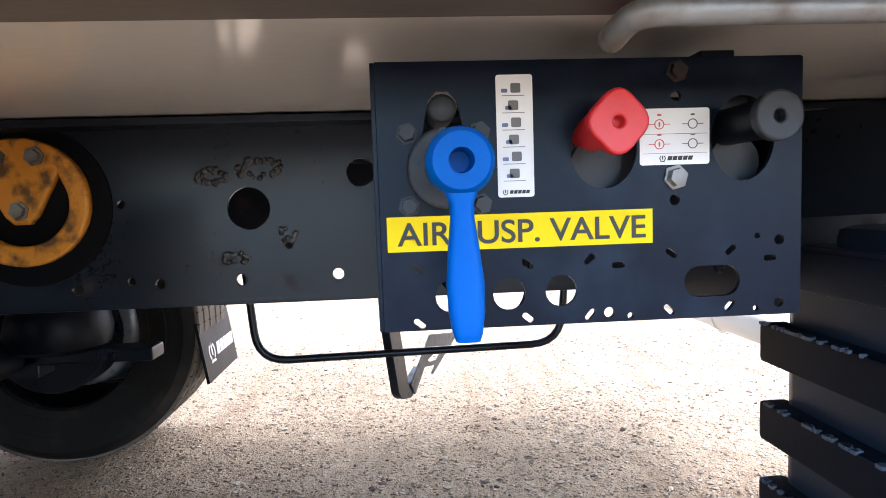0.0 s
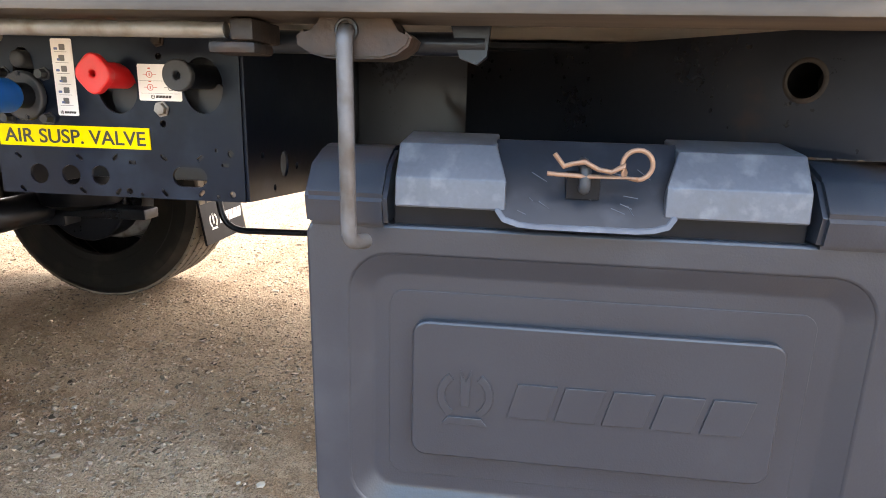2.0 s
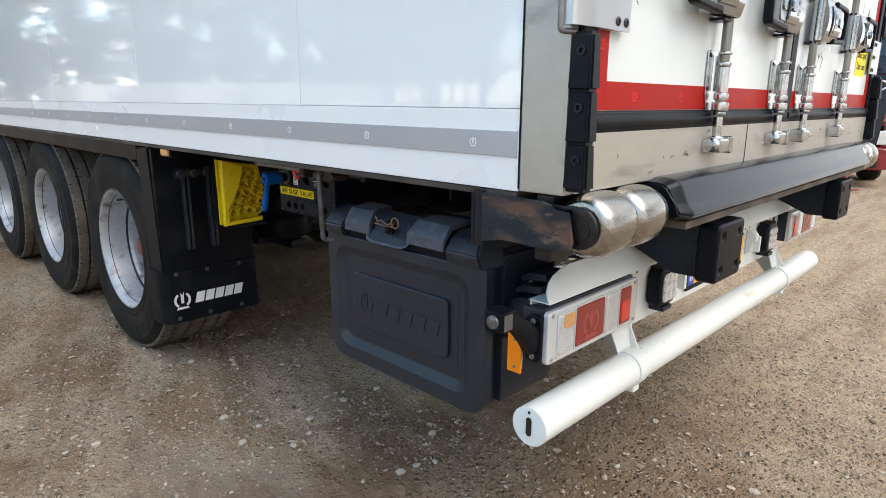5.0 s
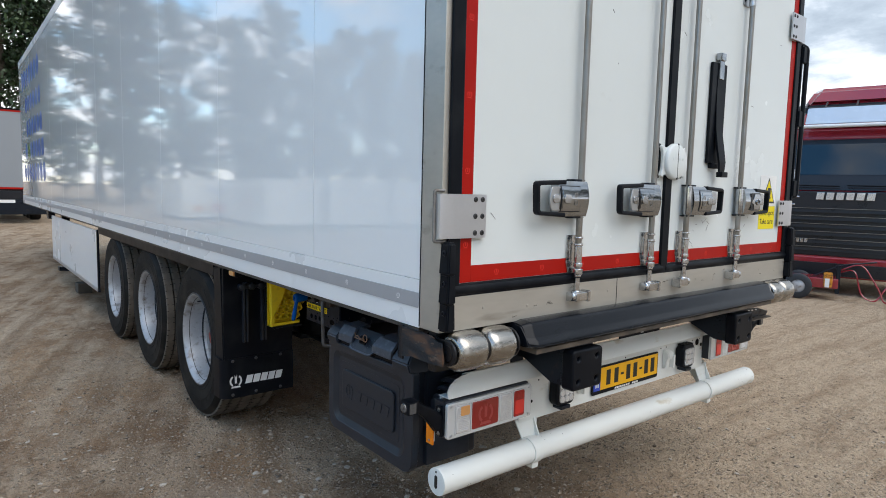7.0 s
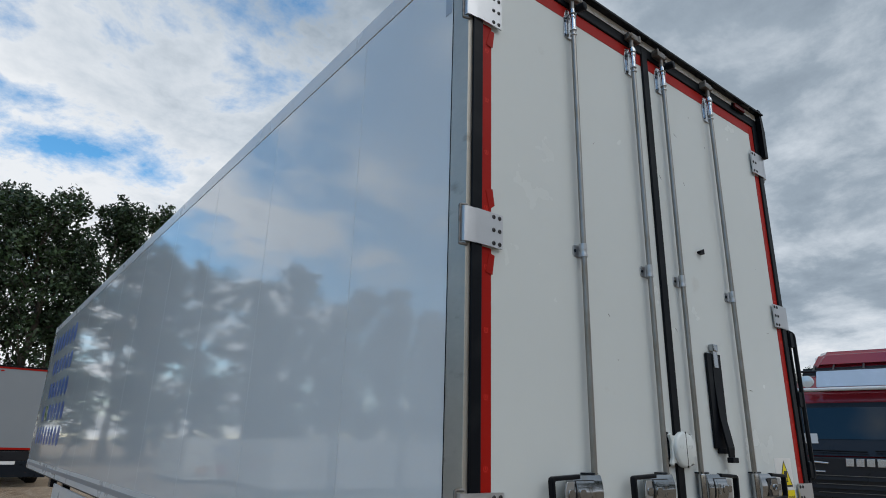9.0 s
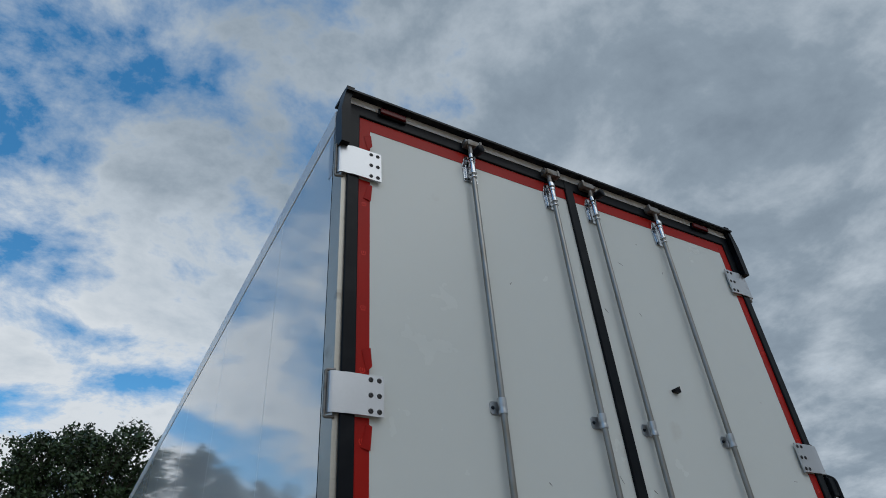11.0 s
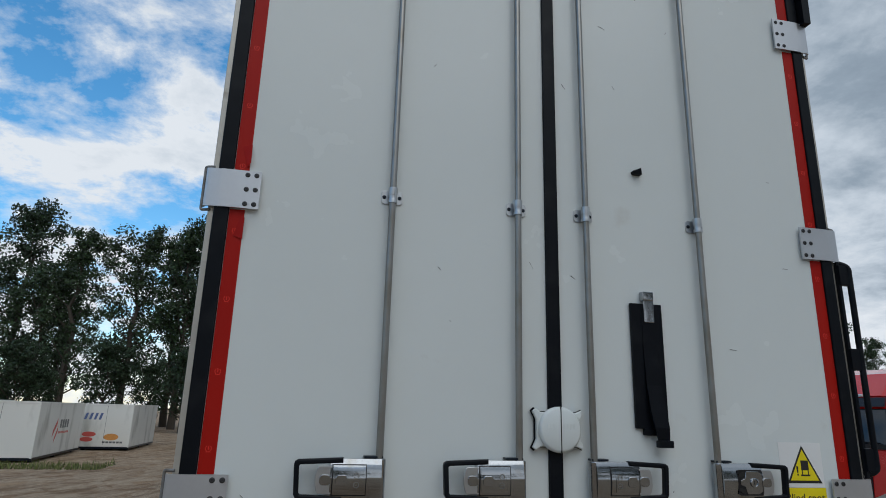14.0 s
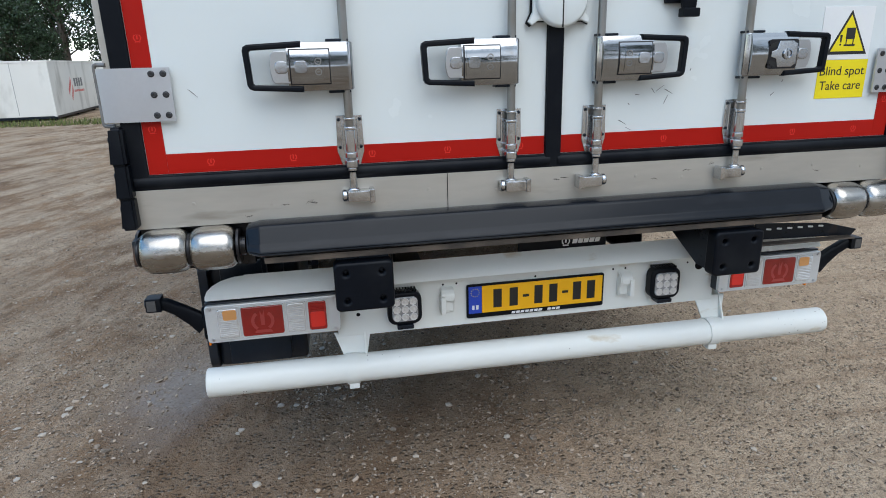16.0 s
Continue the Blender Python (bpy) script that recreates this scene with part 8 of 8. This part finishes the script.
# ---- swap bodies on the ground ----
def swap_body(at, turn, w, l, h, label, logo):
    sb = thing("swap_body", at, label, "container", "swap bodies in a row")
    sb.rotation_euler = (0, 0, radians(turn))
    bd = part("body", box(B(), (-w, 0, 0.14), (0, l, h), 0.015), CONTAINER, sb)
    for x in (-w, -0.05):
        for y in (-0.006, l - 0.044):
            part("corner_post", box(B(), (x - 0.004, y, 0.12), (x + 0.054, y + 0.05, h + 0.01), 0.006), CONTAINER, bd)
    bm = B()
    box(bm, (-w - 0.01, -0.012, h - 0.05), (0.01, l + 0.012, h + 0.012), 0.006)
    part("top_frame", bm, CONTAINER, bd)
    bm = B()
    box(bm, (-w, 0, 0.06), (0, l, 0.14), 0.01)
    for y in (0.4, l / 2, l - 0.5):
        for x in (-w + 0.1, -0.25):
            box(bm, (x, y, -0.01), (x + 0.15, y + 0.15, 0.08))
    part("base_frame", bm, STEEL, sb)
    bm = B()
    for z in (0.45, 0.85, 1.25):
        box(bm, (-w - 0.02, -0.02, z), (-w + 0.06, 0.0, z + 0.05), 0.004)
    box(bm, (-w / 2 - 0.004, -0.004, 0.2), (-w / 2 + 0.004, 0.0, h - 0.06))
    part("door_fittings", bm, STEEL, bd)
    fr = Matrix(((0, 0, 1, 0.001), (1, 0, 0, l * 0.45), (0, 1, 0, h * 0.52), (0, 0, 0, 1)))
    if logo == 1:
        wrap("red_mark", sheet_mesh([[(-0.75, -0.05), (-0.35, 0.35), (-0.35, 0.15), (-0.75, -0.25)], [(-0.5, -0.3), (-0.2, 0.1), (-0.2, -0.1), (-0.5, -0.45)]], 0.003, fr), PRINTRED, bd, "red arrow-shaped mark")
        wrap("letter_bars", sheet_mesh([slant(0.0 + 0.28 * i, 0.20, 0.28, 0.0, 0.02) for i in range(4)], 0.003, fr), PRINTGREY, bd)
        wrap("small_bars", sheet_mesh([slant(-0.1 + 0.16 * i, 0.12, 0.07, 0.0, -0.16) for i in range(8)], 0.003, fr), PRINTRED, bd)
    if logo == 2:
        f2 = Matrix(((1, 0, 0, -w), (0, 0, -1, -0.001), (0, 1, 0, 0), (0, 0, 0, 1)))
        wrap("dark_script", sheet_mesh([slant(0.15 + 0.18 * i, 0.09, 0.26, 0.25, h * 0.66) for i in range(4)], 0.003, f2), PRINTBLUE, bd)
        wrap("food_picture", sheet_mesh([ring2(0.42, 0.62, 0.26, 16, 0.10), ring2(0.35, 0.42, 0.24, 16, 0.09)], 0.003, f2), PRINTRED, bd)
        wrap("food_picture", sheet_mesh([ring2(1.25, 0.52, 0.28, 16, 0.13)], 0.003, f2), M("orange_print", (0.62, 0.28, 0.07), 0.5, var=0.2, scale=9, bump=0), bd)
        wrap("small_bars", sheet_mesh([slant(0.95 + 0.13 * i, 0.10, 0.07, 0.0, 0.28) for i in range(6)], 0.003, f2), PRINTGREY, bd)
    return sb


swap_body((-8.97, 19.65, -0.02), 5, 2.05, 5.6, 1.80, "dirty white swap body with a red mark on its side", 1)
swap_body((-11.40, 19.4, -0.02), 5, 2.45, 5.6, 1.84, "white swap body with closed rear doors", 0)
swap_body((-7.85, 26.0, -0.02), 2, 1.95, 5.0, 1.80, "white swap body with faded food pictures", 2)
swap_body((-14.2, 19.1, -0.02), 5, 2.45, 5.6, 1.84, "plain white swap body standing on the ground", 0)


# ---- trees ----
def make_tree(seed, high, spread, leaf, dense):
    rng = random.Random(seed)
    tr = thing("tree", (0, 0, -50), "tall leafy green tree with an open ragged crown", "tree", "row of trees behind the yard")
    wood, tips = B(), []
    pts = [Vector((0, 0, 0))]
    for i in range(1, 9):
        pts.append(Vector((rng.uniform(-0.25, 0.25) * i * 0.3, rng.uniform(-0.25, 0.25) * i * 0.3, high * 0.93 * i / 8)))
    tube(wood, pts, 0.3, 8, [0.34 * (1 - 0.92 * i / 8) * high / 17 for i in range(9)])
    for i in range(34):
        f = 0.16 + 0.82 * (i + rng.random()) / 34
        base = pts[0].lerp(pts[-1], f)
        k = min(7, int(f * 0.93 * 8))
        base = pts[k].lerp(pts[k + 1], max(0, min(1, f * 8 - k)))
        reach = spread * (0.45 + 0.75 * math.sin(math.pi * min(1, 0.12 + f * 0.86)) ** 0.8) * rng.uniform(0.65, 1.15)
        a = i * 2.4 + rng.uniform(-0.5, 0.5)
        rise = rng.uniform(0.35, 1.0)
        d = Vector((math.cos(a), math.sin(a), rise)).normalized()
        mid = base + d * reach * 0.5 + Vector((0, 0, 0.1 * reach))
        end = base + d * reach + Vector((0, 0, 0.25 * reach))
        tube(wood, [base, mid, end], 0.06, 5, [0.075 * (1.2 - f), 0.045 * (1.2 - f) + 0.01, 0.012])
        for u in (0.35, 0.55, 0.75, 0.92, 1.05):
            p = base.lerp(end, u) + Vector((rng.gauss(0, 0.35), rng.gauss(0, 0.35), rng.gauss(0, 0.30)))
            tips.append((p, rng.uniform(0.45, 0.95) * (0.7 + 0.3 * spread / 2.5)))
    for i in range(14):
        tips.append((pts[-1] + Vector((rng.gauss(0, 0.5), rng.gauss(0, 0.5), rng.uniform(-1.8, 0.9))), rng.uniform(0.4, 0.7)))
    part("trunk", wood, BARK, tr)
    vs, fs = [], []
    for c, r in tips:
        if rng.random() < (0.24 if c.z < 0.52 * high else 0.08):
            continue
        for _ in range(int(dense * r)):
            d = Vector((rng.gauss(0, 1), rng.gauss(0, 1), rng.gauss(0, 1))).normalized() * r * rng.random() ** 0.45
            d.z *= 0.8
            p = c + d
            nrm = Vector((rng.gauss(0, 1), rng.gauss(0, 1), rng.gauss(0.4, 1))).normalized()
            s = nrm.orthogonal().normalized()
            s.rotate(Matrix.Rotation(rng.uniform(0, 6.28), 3, nrm))
            o = nrm.cross(s)
            z = rng.uniform(0.085, 0.17)
            n0 = len(vs)
            vs += [p - s * z, p + o * z * 0.55, p + s * z, p - o * z * 0.6]
            fs.append((n0, n0 + 1, n0 + 2, n0 + 3))
    me = bpy.data.meshes.new("crown")
    me.from_pydata([tuple(v) for v in vs], [], fs)
    wrap("crown", me, leaf, tr, sharp=180)
    return tr


KINDS = [make_tree(1, 17, 2.3, LEAF, 96), make_tree(2, 18, 2.7, LEAF2, 92), make_tree(3, 15.5, 3.0, LEAF, 90), make_tree(4, 8, 2.2, LEAF2, 70)]
rng = random.Random(11)
spots = []
for i in range(26):
    x = -66 + i * 3.35 + rng.uniform(-0.8, 0.8)
    y = 52.0 + max(0, -x - 10) * 0.07 + rng.uniform(-2.0, 2.0)
    spots.append((x, y, KINDS[(i * 7 + (i // 3)) % 3], rng.uniform(0.92, 1.10)))
for i in range(9):
    spots.append((-70 + i * 8.0 + rng.uniform(-2, 2), 60 + rng.uniform(-2, 3), KINDS[i % 3], rng.uniform(0.85, 1.0)))
for i in range(14):
    spots.append((-46 + i * 3.4 + rng.uniform(-1, 1), 46 + rng.uniform(-1.5, 2.5), KINDS[3], rng.uniform(0.45, 0.85)))
for i in range(14):
    spots.append((46 + i * 4.0 + rng.uniform(-1, 1), 62 - i * 3.5 + rng.uniform(-2, 2), KINDS[i % 3], rng.uniform(0.55, 0.70)))
for i in range(12):
    spots.append((-45 - i * 1.0 + rng.uniform(-2, 2), 44 - i * 6.0, KINDS[i % 3], rng.uniform(0.9, 1.05)))
# unseen trees added behind the viewpoint, to darken reflections in the chrome
for i in range(20):
    spots.append((-52 + i * 5.4 + rng.uniform(-1.5, 1.5), -30 - rng.uniform(0, 5), KINDS[i % 4], rng.uniform(0.75, 0.95)))
for k, (x, y, kind, s) in enumerate(spots):
    s *= 0.87 if x < -23 else 0.76 if x < -16.5 else 0.96 if x < -9 else 1.03
    copy_thing(kind, Matrix.Translation((x, y, -0.05)) @ Matrix.Rotation(rng.uniform(0, 6.28), 4, "Z") @ Matrix.Diagonal((s * 1.12, s * 1.12, s * 1.15, 1)))
for k_, (x, y, s) in zip(KINDS, ((-5.0, 53.5, 1.02), (2.0, 54.0, 1.0), (9.0, 55.0, 1.05), (-20, 45, 0.7))):
    k_.location = (x, y, -0.05)
    k_.scale = (s, s, s)

# ---- small things of the ground ----
# tufts along the swap bodies
rng = random.Random(4)
vs, fs = [], []
for i in range(2600):
    x, y = rng.uniform(-15.5, -6.5), 17.6 + abs(rng.gauss(0, 1.0))
    h, a = rng.uniform(0.03, 0.12), rng.uniform(0, 6.28)
    n0 = len(vs)
    vs += [(x - 0.02 * math.cos(a), y - 0.02 * math.sin(a), -0.035), (x + 0.02 * math.cos(a), y + 0.02 * math.sin(a), -0.035), (x + rng.gauss(0, 0.03), y + rng.gauss(0, 0.03), h)]
    fs.append((n0, n0 + 1, n0 + 2))
me = bpy.data.meshes.new("grass")
me.from_pydata(vs, [], fs)
tagged(wrap("grass", me, GRASS, sharp=180), "sparse yellow-green grass along the swap bodies", "grass", kind="stuff")


def pebble(rng, r):
    bm = B()
    bmesh.ops.create_icosphere(bm, subdivisions=1, radius=r)
    kx, ky, kz = rng.uniform(0.7, 1.3), rng.uniform(0.6, 1.1), rng.uniform(0.35, 0.7)
    for v in bm.verts:
        v.co = Vector((v.co.x * kx, v.co.y * ky, v.co.z * kz)) * rng.uniform(0.78, 1.15)
    return bm


# loose grit, joined
shapes = []
for i in range(8):
    b_ = pebble(rng, 1.0)
    b_.verts.index_update()
    shapes.append(([v.co.copy() for v in b_.verts], [tuple(v.index for v in f.verts) for f in b_.faces]))
    b_.free()
vs, fs = [], []
for i in range(95000):
    t = rng.random()
    if t < 0.62:
        x, y = rng.uniform(-3.6, 2.8), rng.uniform(-2.2, 4.5)
    elif t < 0.78:
        x, y = rng.uniform(-4.5, 9), rng.uniform(-3.0, 8)
    else:
        x, y = rng.gauss(-0.6, 1.0), rng.gauss(1.2, 0.9)
    clump = noise.noise((x * 1.7, y * 1.1, 3.3))
    if clump < rng.uniform(-0.55, 0.25):
        continue
    r = min(0.018, 0.0026 * math.exp(abs(rng.gauss(0, 0.66))))
    co, fa = shapes[rng.randrange(8)]
    a = rng.uniform(0, 6.28)
    c, s = math.cos(a), math.sin(a)
    n0, g = len(vs), ground_height(x, y) + r * 0.12
    vs += [(x + (p.x * c - p.y * s) * r, y + (p.x * s + p.y * c) * r, g + p.z * r) for p in co]
    fs += [tuple(n0 + k for k in f) for f in fa]
me = bpy.data.meshes.new("grit")
me.from_pydata(vs, [], fs)
tagged(wrap("grit", me, PEBBLE, sharp=20), "loose grey and brown grit on the dirt", "gravel", kind="stuff")

# larger single stones
meshes = []
for i in range(7):
    ob = part("stone", pebble(rng, 0.017), STONE, GROUND, sharp=20)
    meshes.append(ob)
    ob.location = (rng.uniform(-2.5, 1.5), rng.uniform(-1.0, 2.5), 0.004)
for i in range(285):
    x, y = (rng.uniform(-3.4, 2.5), rng.uniform(-1.2, 3.6)) if i % 3 else (rng.gauss(-1.2, 0.8), rng.gauss(1.2, 0.7))
    s = 0.42 + 0.85 * rng.random() ** 2.2
    again(meshes[i % 7], Matrix.Translation((x, y, ground_height(x, y) + 0.004)) @ Matrix.Rotation(rng.uniform(0, 6.28), 4, "Z") @ Matrix.Diagonal((s, s, s * 0.8, 1)))
